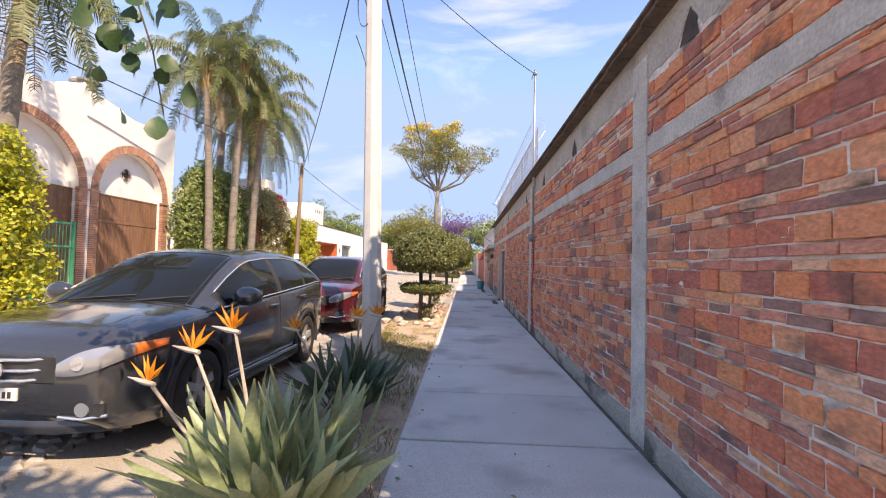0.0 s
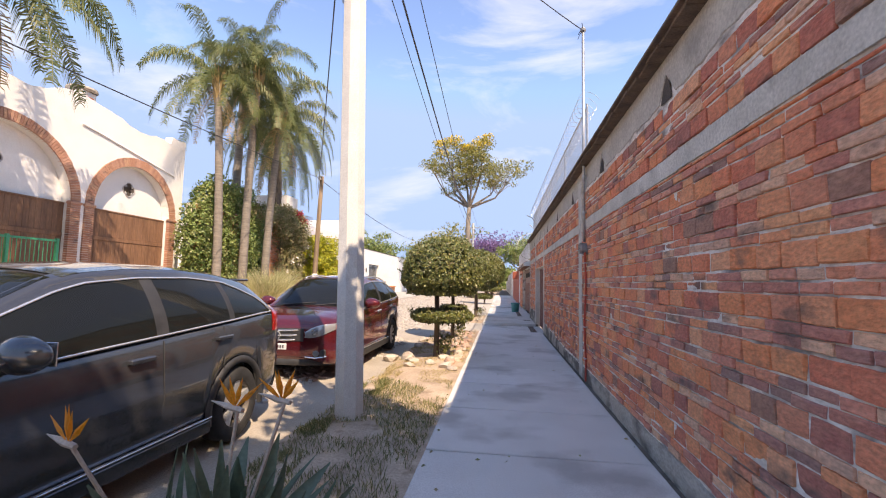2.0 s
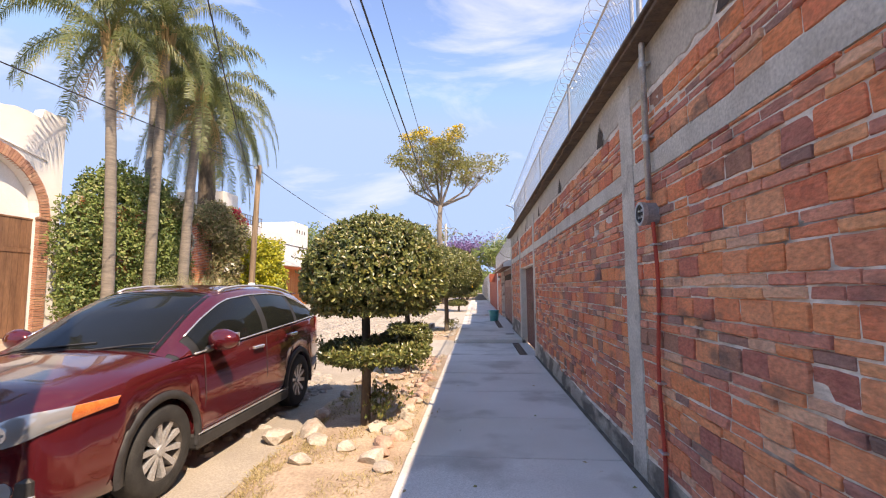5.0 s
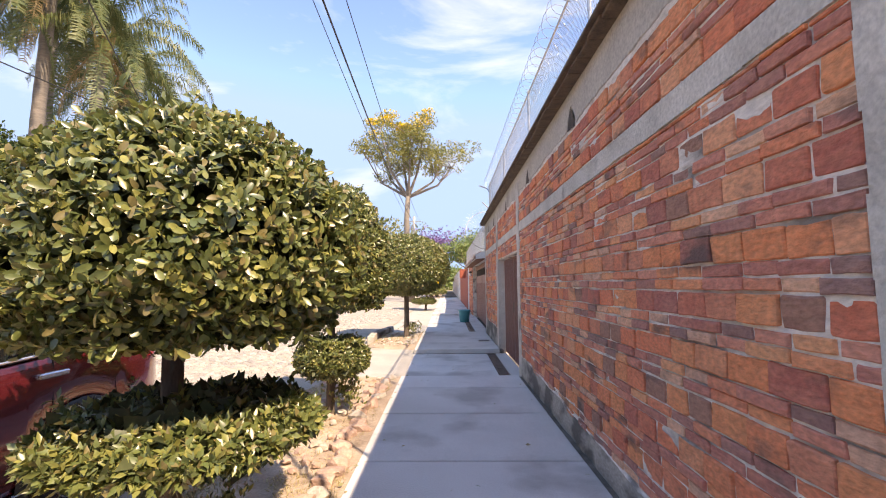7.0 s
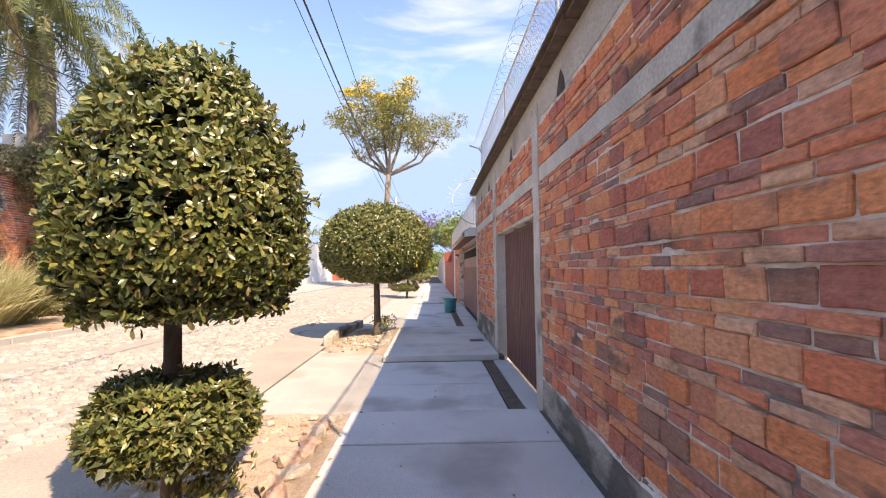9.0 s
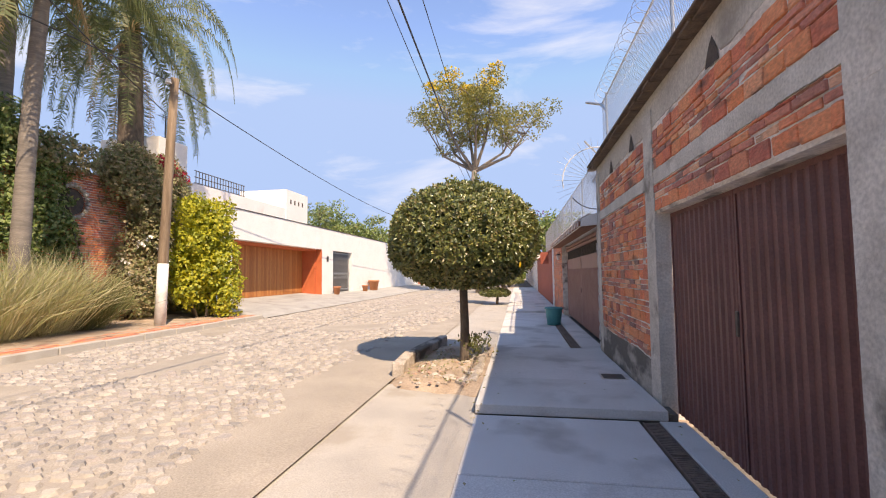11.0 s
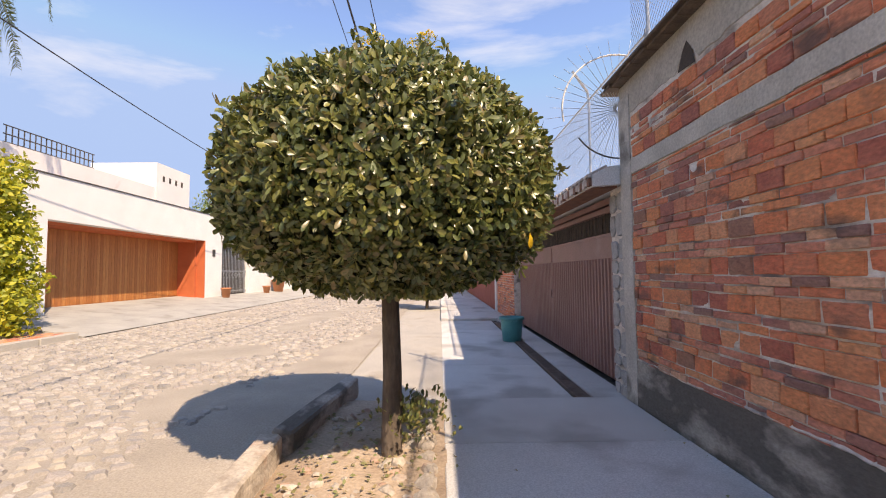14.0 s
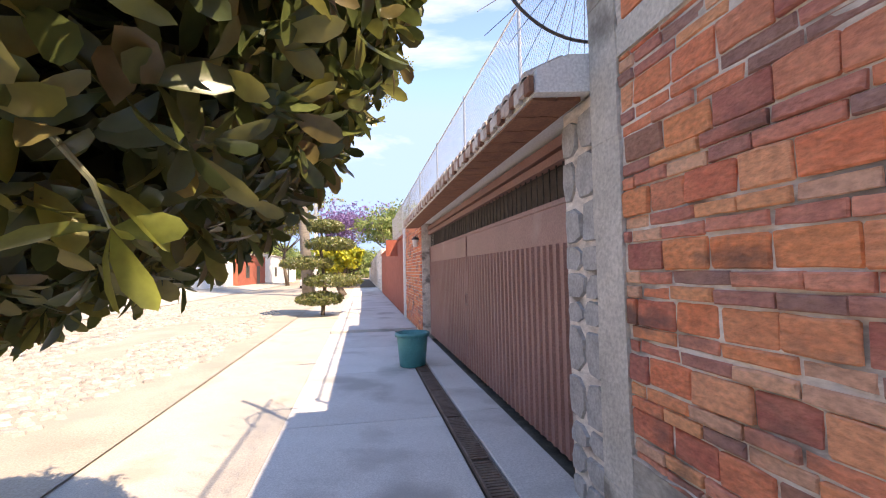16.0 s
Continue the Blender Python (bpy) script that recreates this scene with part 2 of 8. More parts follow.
M_FLOWER_P = surf("purple_blossom", (0.24, 0.14, 0.36), (0.36, 0.24, 0.48), 2, 0.6, 0, pick="island",
                  colours=[(0.20, 0.12, 0.30), (0.28, 0.18, 0.38), (0.15, 0.10, 0.20)], trans=0.3)
M_FLOWER_R = surf("crimson_blossom", (0.45, 0.02, 0.05), (0.6, 0.04, 0.09), 4, 0.6, 0, trans=0.3)
M_FLOWER_W = surf("white_blossom", (0.75, 0.73, 0.70), (0.85, 0.83, 0.80), 4, 0.6, 0, trans=0.2)
M_FROND = surf("palm_leaflet", (0.10, 0.14, 0.045), (0.19, 0.21, 0.07), 1.0, 0.5, 0, 50, pick="island",
               colours=[(0.11, 0.15, 0.05), (0.16, 0.19, 0.06), (0.21, 0.21, 0.08), (0.08, 0.12, 0.045)], trans=0.3)
M_FROND_DRY = surf("dry_frond", (0.35, 0.24, 0.11), (0.45, 0.33, 0.17), 2, 0.8, 0, trans=0.2)
# one leaf in two copies: pale for the plant in sun, dark for shade
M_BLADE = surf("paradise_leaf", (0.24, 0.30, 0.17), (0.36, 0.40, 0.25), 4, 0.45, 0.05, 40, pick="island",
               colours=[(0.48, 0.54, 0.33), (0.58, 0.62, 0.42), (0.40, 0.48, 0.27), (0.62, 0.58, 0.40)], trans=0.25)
M_BLADE_SHADE = surf("paradise_leaf_shaded", (0.06, 0.10, 0.06), (0.12, 0.17, 0.10), 4, 0.45, 0.05, 40, pick="island",
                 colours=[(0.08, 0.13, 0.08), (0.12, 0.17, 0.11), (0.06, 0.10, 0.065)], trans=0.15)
M_FOUNTAIN = surf("fountain_grass", (0.52, 0.48, 0.26), (0.70, 0.64, 0.40), 2, 0.8, 0, 50, pick="island",
                  colours=[(0.64, 0.58, 0.35), (0.50, 0.50, 0.25), (0.74, 0.68, 0.45), (0.44, 0.47, 0.20)], trans=0.4)
M_ORANGE = surf("orange_petal", (0.80, 0.25, 0.02), (0.90, 0.36, 0.03), 6, 0.5, 0, trans=0.3)
M_BRACT = surf("flower_bract", (0.45, 0.36, 0.30), (0.58, 0.50, 0.42), 9, 0.6, 0)
M_GRASS = surf("verge_grass", (0.12, 0.15, 0.05), (0.26, 0.24, 0.10), 1.5, 0.7, 0, 50, pick="island",
               colours=[(0.12, 0.16, 0.05), (0.20, 0.21, 0.08), (0.32, 0.27, 0.13), (0.16, 0.17, 0.06)], trans=0.3)
M_STRAW = surf("straw_grass", (0.45, 0.35, 0.18), (0.58, 0.47, 0.26), 2, 0.8, 0, 50, pick="island",
               colours=[(0.50, 0.40, 0.21), (0.40, 0.31, 0.16), (0.60, 0.50, 0.29), (0.36, 0.33, 0.14)], trans=0.3)
M_GATEWOOD = surf("old_door_wood", (0.17, 0.085, 0.05), (0.27, 0.14, 0.08), 5, 0.75, 0.3, 40, stretch=(1, 1, 0.15))
M_CEDAR = surf("cedar_boards", (0.40, 0.13, 0.035), (0.55, 0.21, 0.06), 6, 0.6, 0.2, 40, stretch=(1, 1, 0.12), pick="object",
               colours=[(0.46, 0.17, 0.05), (0.52, 0.20, 0.06), (0.40, 0.14, 0.04), (0.56, 0.24, 0.08)])
M_TERRA = surf("terracotta_paint", (0.52, 0.12, 0.045), (0.58, 0.15, 0.06), 2, 0.85, 0.15)
M_POT = surf("terracotta_pot", (0.50, 0.19, 0.09), (0.58, 0.25, 0.13), 5, 0.85, 0.2)
M_GREENPAINT = surf("green_gate_paint", (0.02, 0.28, 0.14), (0.03, 0.36, 0.19), 5, 0.45, 0.05)
M_WHITEPAINT = surf("white_paint", (0.68, 0.67, 0.64), (0.80, 0.79, 0.76), 6, 0.8, 0.2, stain=(0.45, 0.42, 0.38), stain_at=0.6)
M_JOINT = surf("dirt_joint", (0.10, 0.085, 0.07), (0.20, 0.17, 0.14), 6, 0.95, 0.6, 50)
# dark colour standing in for the shade inside gaps, vents and channels
M_HOLE = surf("recess_shade", (0.06, 0.048, 0.042), (0.11, 0.085, 0.07), 8, 0.95, 0.4)
M_REDPAINT = surf("red_wall_paint", (0.40, 0.10, 0.06), (0.48, 0.14, 0.09), 3, 0.9, 0.2)


# ---- building helpers ----
def link_mesh(name, bm, material, parent=None, label="", smooth=False):
    me = bpy.data.meshes.new(name)
    if smooth:
        for f in bm.faces:
            f.smooth = True
    bm.to_mesh(me)
    bm.free()
    me.materials.append(material)
    ob = new(name, me)
    if parent is not None:
        ob.parent = parent
    if label:
        tagged(ob, label)
    return ob


def part(name, bm, material, parent, label="", smooth=False):
    return link_mesh(name, bm, material, parent, label, smooth)


def thing(name, x, y, z, label, category, group="", kind=""):
    ob = new(name)
    ob.matrix_world = pose(x, y, z)
    ob.empty_display_size = 0.1
    return tagged(ob, label, category, group, kind)


def structure(name, bm, material, label="", smooth=False):
    return tagged(link_mesh(name, bm, material, None, "", smooth), label, "", "", "structure")


def box(bm, x0, x1, y0, y1, z0, z1, bevel=0.0):
    r = bmesh.ops.create_cube(bm, size=1)
    for v in r["verts"]:
        v.co = Vector((x0 if v.co.x < 0 else x1, y0 if v.co.y < 0 else y1, z0 if v.co.z < 0 else z1))
    if bevel:
        es = list({e for v in r["verts"] for e in v.link_edges})
        bmesh.ops.bevel(bm, geom=es, offset=bevel, segments=1, affect="EDGES")
    return bm


def cyl(bm, a, b, r0, r1=None, n=10, caps=True):
    a, b = Vector(a), Vector(b)
    r1 = r0 if r1 is None else r1
    q = (b - a).to_track_quat("Z", "Y").to_matrix()
    ra = [bm.verts.new(a + q @ Vector((r0 * math.cos(2 * math.pi * i / n), r0 * math.sin(2 * math.pi * i / n), 0))) for i in range(n)]
    rb = [bm.verts.new(b + q @ Vector((r1 * math.cos(2 * math.pi * i / n), r1 * math.sin(2 * math.pi * i / n), 0))) for i in range(n)]
    for i in range(n):
        bm.faces.new((ra[i], ra[(i + 1) % n], rb[(i + 1) % n], rb[i]))
    if caps:
        bm.faces.new(ra[::-1])
        bm.faces.new(rb)
    return bm


def tube(bm, pts, radii, n=8):
    """A tube through the points, one ring for each."""
    pts = [Vector(p) for p in pts]
    if isinstance(radii, (int, float)):
        radii = [radii] * len(pts)
    rings = []
    for i, p in enumerate(pts):
        d = pts[min(i + 1, len(pts) - 1)] - pts[max(i - 1, 0)]
        up = Vector((0, 0, 1)) if abs(d.normalized().z) < 0.9 else Vector((0, 1, 0))
        s = d.cross(up).normalized()
        u = s.cross(d).normalized()
        rings.append([bm.verts.new(p + radii[i] * (s * math.cos(2 * math.pi * k / n) + u * math.sin(2 * math.pi * k / n))) for k in range(n)])
    for a, b in zip(rings, rings[1:]):
        for k in range(n):
            bm.faces.new((a[k], a[(k + 1) % n], b[(k + 1) % n], b[k]))
    bm.faces.new(rings[0][::-1])
    bm.faces.new(rings[-1])
    return bm


def lathe(bm, profile, n=24, centre=(0, 0, 0)):
    """Turns (radius, z) pairs about the upright axis."""
    c = Vector(centre)
    rings = [[bm.verts.new(c + Vector((r * math.cos(2 * math.pi * k / n), r * math.sin(2 * math.pi * k / n), z))) for k in range(n)] for r, z in profile]
    for a, b in zip(rings, rings[1:]):
        for k in range(n):
            bm.faces.new((a[k], a[(k + 1) % n], b[(k + 1) % n], b[k]))
    return bm


class Soup:
    """Vertices and faces gathered for one joined mesh."""
    def __init__(self):
        self.v, self.f = [], []

    def add(self, verts, faces):
        k = len(self.v)
        self.v.extend(tuple(p) for p in verts)
        self.f.extend(tuple(k + i for i in f) for f in faces)

    def mesh(self, name, material, smooth=False):
        me = bpy.data.meshes.new(name)
        me.from_pydata(self.v, [], self.f)
        if smooth:
            me.polygons.foreach_set("use_smooth", [True] * len(me.polygons))
        me.materials.append(material)
        return me

    def link(self, name, material, parent=None, label="", smooth=False):
        ob = new(name, self.mesh(name, material, smooth))
        if parent is not None:
            ob.parent = parent
        if label:
            tagged(ob, label)
        return ob


def local(parent, bm):
    """Moves a bmesh from world places into a thing at rest."""
    bmesh.ops.translate(bm, verts=bm.verts, vec=-parent.matrix_world.translation)
    return bm


# ---- ground, road, pavement ----
rng = random.Random(4)
bm = bmesh.new()
box(bm, -400, 400, -300, 900, -1.0, -0.17)
structure("ground", bm, M_SOIL, "dry bare earth reaching to the horizon")

bm = bmesh.new()
NX, NY = 12, 160
grid = [[bm.verts.new((-9.05 + 7.2 * i / NX, -40 + 240 * j / NY, -0.045 - 0.04 * math.sin(math.pi * i / NX) * -1 + 0.008 * noise.noise(Vector((i * 0.7, j * 0.9, 0)))))
         for j in range(NY + 1)] for i in range(NX + 1)]
for i in range(NX):
    for j in range(NY):
        bm.faces.new((grid[i][j], grid[i + 1][j], grid[i + 1][j + 1], grid[i][j + 1]))
road_ob = structure("road", bm, M_ROADBED, "dusty pale road bed of a stone-paved street", True)


def road_z(x):
    return -0.045 + 0.04 * math.sin(math.pi * (x + 9.05) / 7.2)


# ---- verge between pavement and road ----
bm = bmesh.new()
NX, NY = 10, 150


def verge_z(x, y):
    return -0.02 + 0.035 * noise.noise(Vector((x * 1.3, y * 1.3, 3))) + 0.02 * noise.noise(Vector((x * 4, y * 4, 9))) - 0.03 * max(0, (-1.55 - x) / 0.4)


grid = [[bm.verts.new((-1.98 + 1.462 * i / NX, -10 + 26.75 * j / NY, verge_z(-1.98 + 1.462 * i / NX, -10 + 26.75 * j / NY))) for j in range(NY + 1)] for i in range(NX + 1)]
for i in range(NX):
    for j in range(NY):
        bm.faces.new((grid[i][j], grid[i + 1][j], grid[i + 1][j + 1], grid[i][j + 1]))
structure("verge", bm, M_SOIL, "dry earth verge with sparse grass", True)

# planting pit of the round tree, with its concrete kerb slabs
bm = bmesh.new()
grid = [[bm.verts.new((-1.9 + 1.385 * i / 10, 20.25 + 3.3 * j / 20, 0.0 + 0.03 * noise.noise(Vector((i * 0.5, j * 0.5, 5))) - (0.13 * max(0, 1 - j / 3.5)) - 0.10 * max(0, 1 - i / 1.5))) for j in range(21)] for i in range(11)]
for i in range(10):
    for j in range(20):
        bm.faces.new((grid[i][j], grid[i + 1][j], grid[i + 1][j + 1], grid[i][j + 1]))
structure("planting_pit", bm, M_SOIL, "bare brown earth of a tree pit", True)

# sloping apron in front of the first gate, and the strip past it
bm = bmesh.new()
for (y0, y1, z_in, z_out) in ((16.77, 20.72, -0.105, -0.065), (23.55, 60.0, -0.085, -0.065)):
    vs = [bm.verts.new(p) for p in ((-2.05, y0, z_out), (-0.528, y0, z_in), (-0.528, y1, z_in), (-2.05, y1, z_out),
                                    (-2.05, y0, -0.3), (-0.55, y0, -0.3), (-0.55, y1, -0.3), (-2.05, y1, -0.3))]
    for f in ((0, 1, 2, 3), (0, 4, 5, 1), (1, 5, 6, 2), (2, 6, 7, 3), (3, 7, 4, 0)):
        bm.faces.new([vs[i] for i in f])
structure("driveway_apron", bm, M_APRON, "sunlit dusty concrete driveway apron")

bm = bmesh.new()
box(bm, -0.54, 1.6, -12, 16.75, -0.5, -0.03)
box(bm, -0.54, 1.8, 16.75, 19.7, -0.5, -0.15)
box(bm, -0.54, 1.6, 19.7, 23.6, -0.5, -0.03)
box(bm, -0.54, 1.9, 23.6, 32.2, -0.5, -0.13)
box(bm, -0.54, 1.6, 32.2, 120, -0.5, -0.10)
pavement = structure("pavement", bm, M_JOINT, "grey concrete pavement of cast slabs in the shade of a wall")


def slab(y0, y1, x0, x1, top, tilt=0.0):
    b = bmesh.new()
    box(b, x0, x1, y0, y1, top - 0.11, top, 0.008)
    for v in b.verts:
        v.co.z += tilt * (v.co.x - 0.5) + 0.003 * noise.noise(v.co * 1.7)
    part("slab", b, M_PAVE, pavement)


y = -11.0
while y < 16.7:
    step = min(1.32 + rng.uniform(-0.08, 0.1), 16.74 - y)
    if 16.74 - y - step < 0.5:
        step = 16.74 - y
    slab(y + 0.014, y + step - 0.014, -0.53, 1.46, 0.0 + rng.uniform(-0.004, 0.004), rng.uniform(-0.004, 0.004))
    y += step
slab(16.76, 18.2, -0.53, 1.20, -0.105)
slab(18.212, 19.66, -0.53, 1.20, -0.10)
slab(16.76, 19.66, 1.40, 1.66, -0.09)
slab(19.68, 20.95, -0.53, 1.5, 0.01)
slab(20.972, 22.3, -0.53, 1.5, 0.004)
slab(22.322, 23.58, -0.53, 1.5, 0.0)
y = 23.6
while y < 32:
    slab(y + 0.004, y + 2.14, -0.53, 1.02, -0.085)
    slab(y + 0.004, y + 2.14, 1.22, 1.66, -0.05)
    y += 2.15
y = 32.22
while y < 60:
    slab(y + 0.006, y + 2.39, -0.53, 1.54, -0.02)
    y += 2.4


def drain(name, x0, x1, y0, y1, z):
    d = thing(name, (x0 + x1) / 2, y0, z, "rusty steel grating over a drain channel", "drain")
    b = bmesh.new()
    box(b, x0, x1, y0, y1, z - 0.05, z - 0.035)
    part("channel", local(d, b), M_HOLE, d)
    b = bmesh.new()
    for xx in (x0, x1 - 0.015):
        box(b, xx, xx + 0.015, y0, y1, z - 0.03, z)
    part("frame", local(d, b), M_GRATE, d)
    yy = y0
    while yy < y1 - 0.3:
        b = bmesh.new()
        k = yy + 0.01
        while k < min(yy + 0.95, y1) - 0.02:
            box(b, x0 + 0.015, x1 - 0.015, k, k + 0.025, z - 0.018, z - 0.002)
            k += 0.04
        part("grate", local(d, b), M_GRATE, d)
        yy += 1.0


drain("floor_drain", 1.215, 1.385, 16.8, 19.6, -0.09)
drain("floor_drain", 1.035, 1.205, 23.65, 31.9, -0.06)

hatch = thing("inspection_cover", 1.26, 21.2, 0.0, "small square steel inspection cover in the pavement", "cover")
bm = bmesh.new()
box(bm, -0.14, 0.14, -0.14, 0.14, 0.006, 0.016, 0.003)
part("plate", bm, M_STEEL_DARK, hatch)
bm = bmesh.new()
for s in (-1, 1):
    box(bm, s * 0.155 - 0.012, s * 0.155 + 0.012, -0.165, 0.165, 0.004, 0.013)
    box(bm, -0.143, 0.143, s * 0.155 - 0.012, s * 0.155 + 0.012, 0.004, 0.013)
part("rim", bm, M_CONC, hatch)

# ---- brick wall along the pavement ----
bm = bmesh.new()
WX = 1.556
box(bm, WX, 1.82, -9.0, 17.02, -0.3, 3.5)
box(bm, WX, 1.82, 17.02, 19.99, 2.13, 3.5)
box(bm, WX, 1.82, 19.99, 23.54, -0.3, 3.5)
wall = structure("wall_east", bm, M_MORTAR, "tall boundary wall of rough red brick with grey mortar joints")

# mortar bed: smeared flush in places, weathered deep in others
for y0, y1, z0 in ((-2.36, 3.78, 0.0), (4.05, 10.22, 0.0), (10.48, 16.78, 0.0), (17.02, 20.0, 2.15), (20.30, 23.32, 0.0)):
    ny, nz = int((y1 - y0) / 0.045), int((3.2 - z0) / 0.045)
    vs = []
    for i in range(ny + 1):
        for k in range(nz + 1):
            yy, zz = y0 + (y1 - y0) * i / ny, z0 + (3.2 - z0) * k / nz
            d = noise.noise(Vector((yy * 1.3, zz * 2.6, 11))) * 0.009 + noise.noise(Vector((yy * 9, zz * 16, 4))) * 0.006
            vs.append((1.5455 + max(-0.0045, min(0.009, d)), yy, zz))
    s = Soup()
    s.add(vs, [(i * (nz + 1) + k, i * (nz + 1) + k + 1, (i + 1) * (nz + 1) + k + 1, (i + 1) * (nz + 1) + k) for i in range(ny) for k in range(nz)])
    tagged(s.link("mortar_bed", M_MORTAR, wall, "uneven weathered grey mortar"), kind="stuff")

HOLES = (1.2, 3.05, 6.3, 8.75, 11.15, 13.5, 15.95, 18.4, 20.85, 22.25)
PIERS = ((-2.6, -2.35), (3.76, 4.07), (10.2, 10.5), (16.76, 17.04), (19.98, 20.32), (23.3, 23.56))


def plinth_top(yy):
    return 0.16 + 0.02 * noise.noise(Vector((yy * 1.5, 0, 0))) + 0.012 * noise.noise(Vector((yy * 6, 4, 0))) + (0.30 * max(0.0, min(1.0, (yy - 12) / 9.0)))


for y0, y1 in PIERS:
    bm = bmesh.new()
    k = 14
    for i in range(k):
        box(bm, 1.527 + 0.006 * noise.noise(Vector((y0, i * 0.6, 0))), 1.7, y0 + 0.012 * noise.noise(Vector((y0, i * 0.9, 1))),
            y1 + 0.012 * noise.noise(Vector((y1, i * 0.9, 2))), -0.25 + 3.6 * i / k, -0.25 + 3.6 * (i + 1) / k)
    bmesh.ops.remove_doubles(bm, verts=bm.verts, dist=0.0005)
    part("concrete_pier", bm, M_CONC, wall, "grey cast concrete pier")
for (a, _), (b, _) in zip(PIERS, PIERS[1:]):
    w = dict(PIERS)[a]
    bm = bmesh.new()
    n = int((b - w) / 0.25)
    for i in range(n):
        y0, y1 = w + (b - w) * i / n, w + (b - w) * (i + 1) / n
        box(bm, 1.533, 1.6, y0, y1, 2.46 + 0.012 * noise.noise(Vector((y0 * 2, 0, 0))), 2.62 + 0.012 * noise.noise(Vector((y0 * 2, 5, 0))))
    part("tie_beam", bm, M_CONC, wall, "grey concrete tie beam")
# grey base course of uneven height
for y0, y1 in ((-9.0, -2.6), (-2.35, 3.76), (4.07, 10.2), (10.5, 16.76), (20.32, 23.3)):
    s = Soup()
    n = int((y1 - y0) / 0.12)
    vs, fs = [], []
    for i in range(n + 1):
        yy = y0 + (y1 - y0) * i / n
        zt = plinth_top(yy)
        o = 0.008 * noise.noise(Vector((yy * 3, 7, 0)))
        vs += [(1.52 + o, yy, -0.2), (1.528 + o, yy, zt * 0.6), (1.535 + o, yy, zt), (1.57, yy, zt + 0.015)]
    for i in range(n):
        for k in range(3):
            a = i * 4 + k
            fs.append((a, a + 4, a + 5, a + 1))
    s.add(vs, fs)
    s.link("base_course", M_PLINTH, wall, "stained grey concrete base course")
    if y0 < 10:
        continue
    # crumbling lip of mortar along its top
    s = Soup()
    n = int((y1 - y0) / 0.035)
    vs, fs = [], []
    for i in range(n + 1):
        yy = y0 + (y1 - y0) * i / n
        zt = plinth_top(yy)
        o = 0.010 * noise.noise(Vector((yy * 14, 2, 0))) + 0.006 * noise.noise(Vector((yy * 37, 5, 0)))
        h = 0.010 + 0.012 * abs(noise.noise(Vector((yy * 9, 8, 0))))
        vs += [(1.531, yy, zt - 0.006 + o * 0.7), (1.524 + o * 0.6, yy, zt + 0.004 + o * 0.4), (1.532 + o * 0.5, yy, zt + h + o * 0.5), (1.56, yy, zt + h + 0.012)]
    for i in range(n):
        for k in range(3):
            a = i * 4 + k
            fs.append((a, a + 4, a + 5, a + 1))
    s.add(vs, fs)
    s.link("mortar_lip", M_MORTAR, wall, "crumbling pale lip of mortar")
# pale render under the coping, with a ragged lower edge and broken gaps
s = Soup()
n = 820
vs, fs = [], []
for i in range(n + 1):
    yy = -9.0 + 32.54 * i / n
    zb = 3.13 + 0.035 * noise.noise(Vector((yy * 1.6, 0, 2))) + 0.03 * noise.noise(Vector((yy * 7, 0, 4)))
    for h in HOLES:
        d = abs(yy - h - 0.05 * math.sin(h * 7))
        if d < 0.17:
            zb = max(zb, 3.36 - 0.22 * d / 0.17 + 0.03 * math.sin(h * 3))
    vs += [(1.55, yy, zb), (1.538 + 0.004 * noise.noise(Vector((yy, 3, 3))), yy, zb + 0.01), (1.54, yy, 3.5)]
for i in range(n):
    for k in range(2):
        a = i * 3 + k
        fs.append((a, a + 3, a + 4, a + 1))
s.add(vs, fs)
s.link("render_band", M_PLASTER, wall, "weathered grey render band with broken gaps")
# flat dark patches draw the shade inside the broken gaps
for h in HOLES:
    bm = bmesh.new()
    c = h + 0.05 * math.sin(h * 7)
    vv = [bm.verts.new((1.5365, c + dy, z)) for dy, z in ((-0.13, 3.10), (0.13, 3.12), (0.05, 3.27), (-0.02, 3.34), (-0.08, 3.25))]
    bm.faces.new(vv)
    part("broken_gap", bm, M_HOLE, wall, "broken gap drawn as a shade-dark patch")


def coping_piece(yy, w):
    b = bmesh.new()
    box(b, 1.41 + rng.uniform(-0.015, 0.015), 1.86, yy + 0.004, yy + w - 0.004, 3.5, 3.535, 0.005)
    for v in b.verts:
        v.co.z += 0.003 * noise.noise(v.co * 9)
    part("coping_tile", b, M_COPING, wall)


yy = -9.0
while yy < 23.5:
    coping_piece(yy, 0.28)
    yy += 0.28
bm = bmesh.new()
box(bm, 1.37, 1.88, -9.0, 23.62, 3.537, 3.565, 0.004)
part("coping_sheet", bm, M_COPING, wall, "thin dark coping along the wall top")


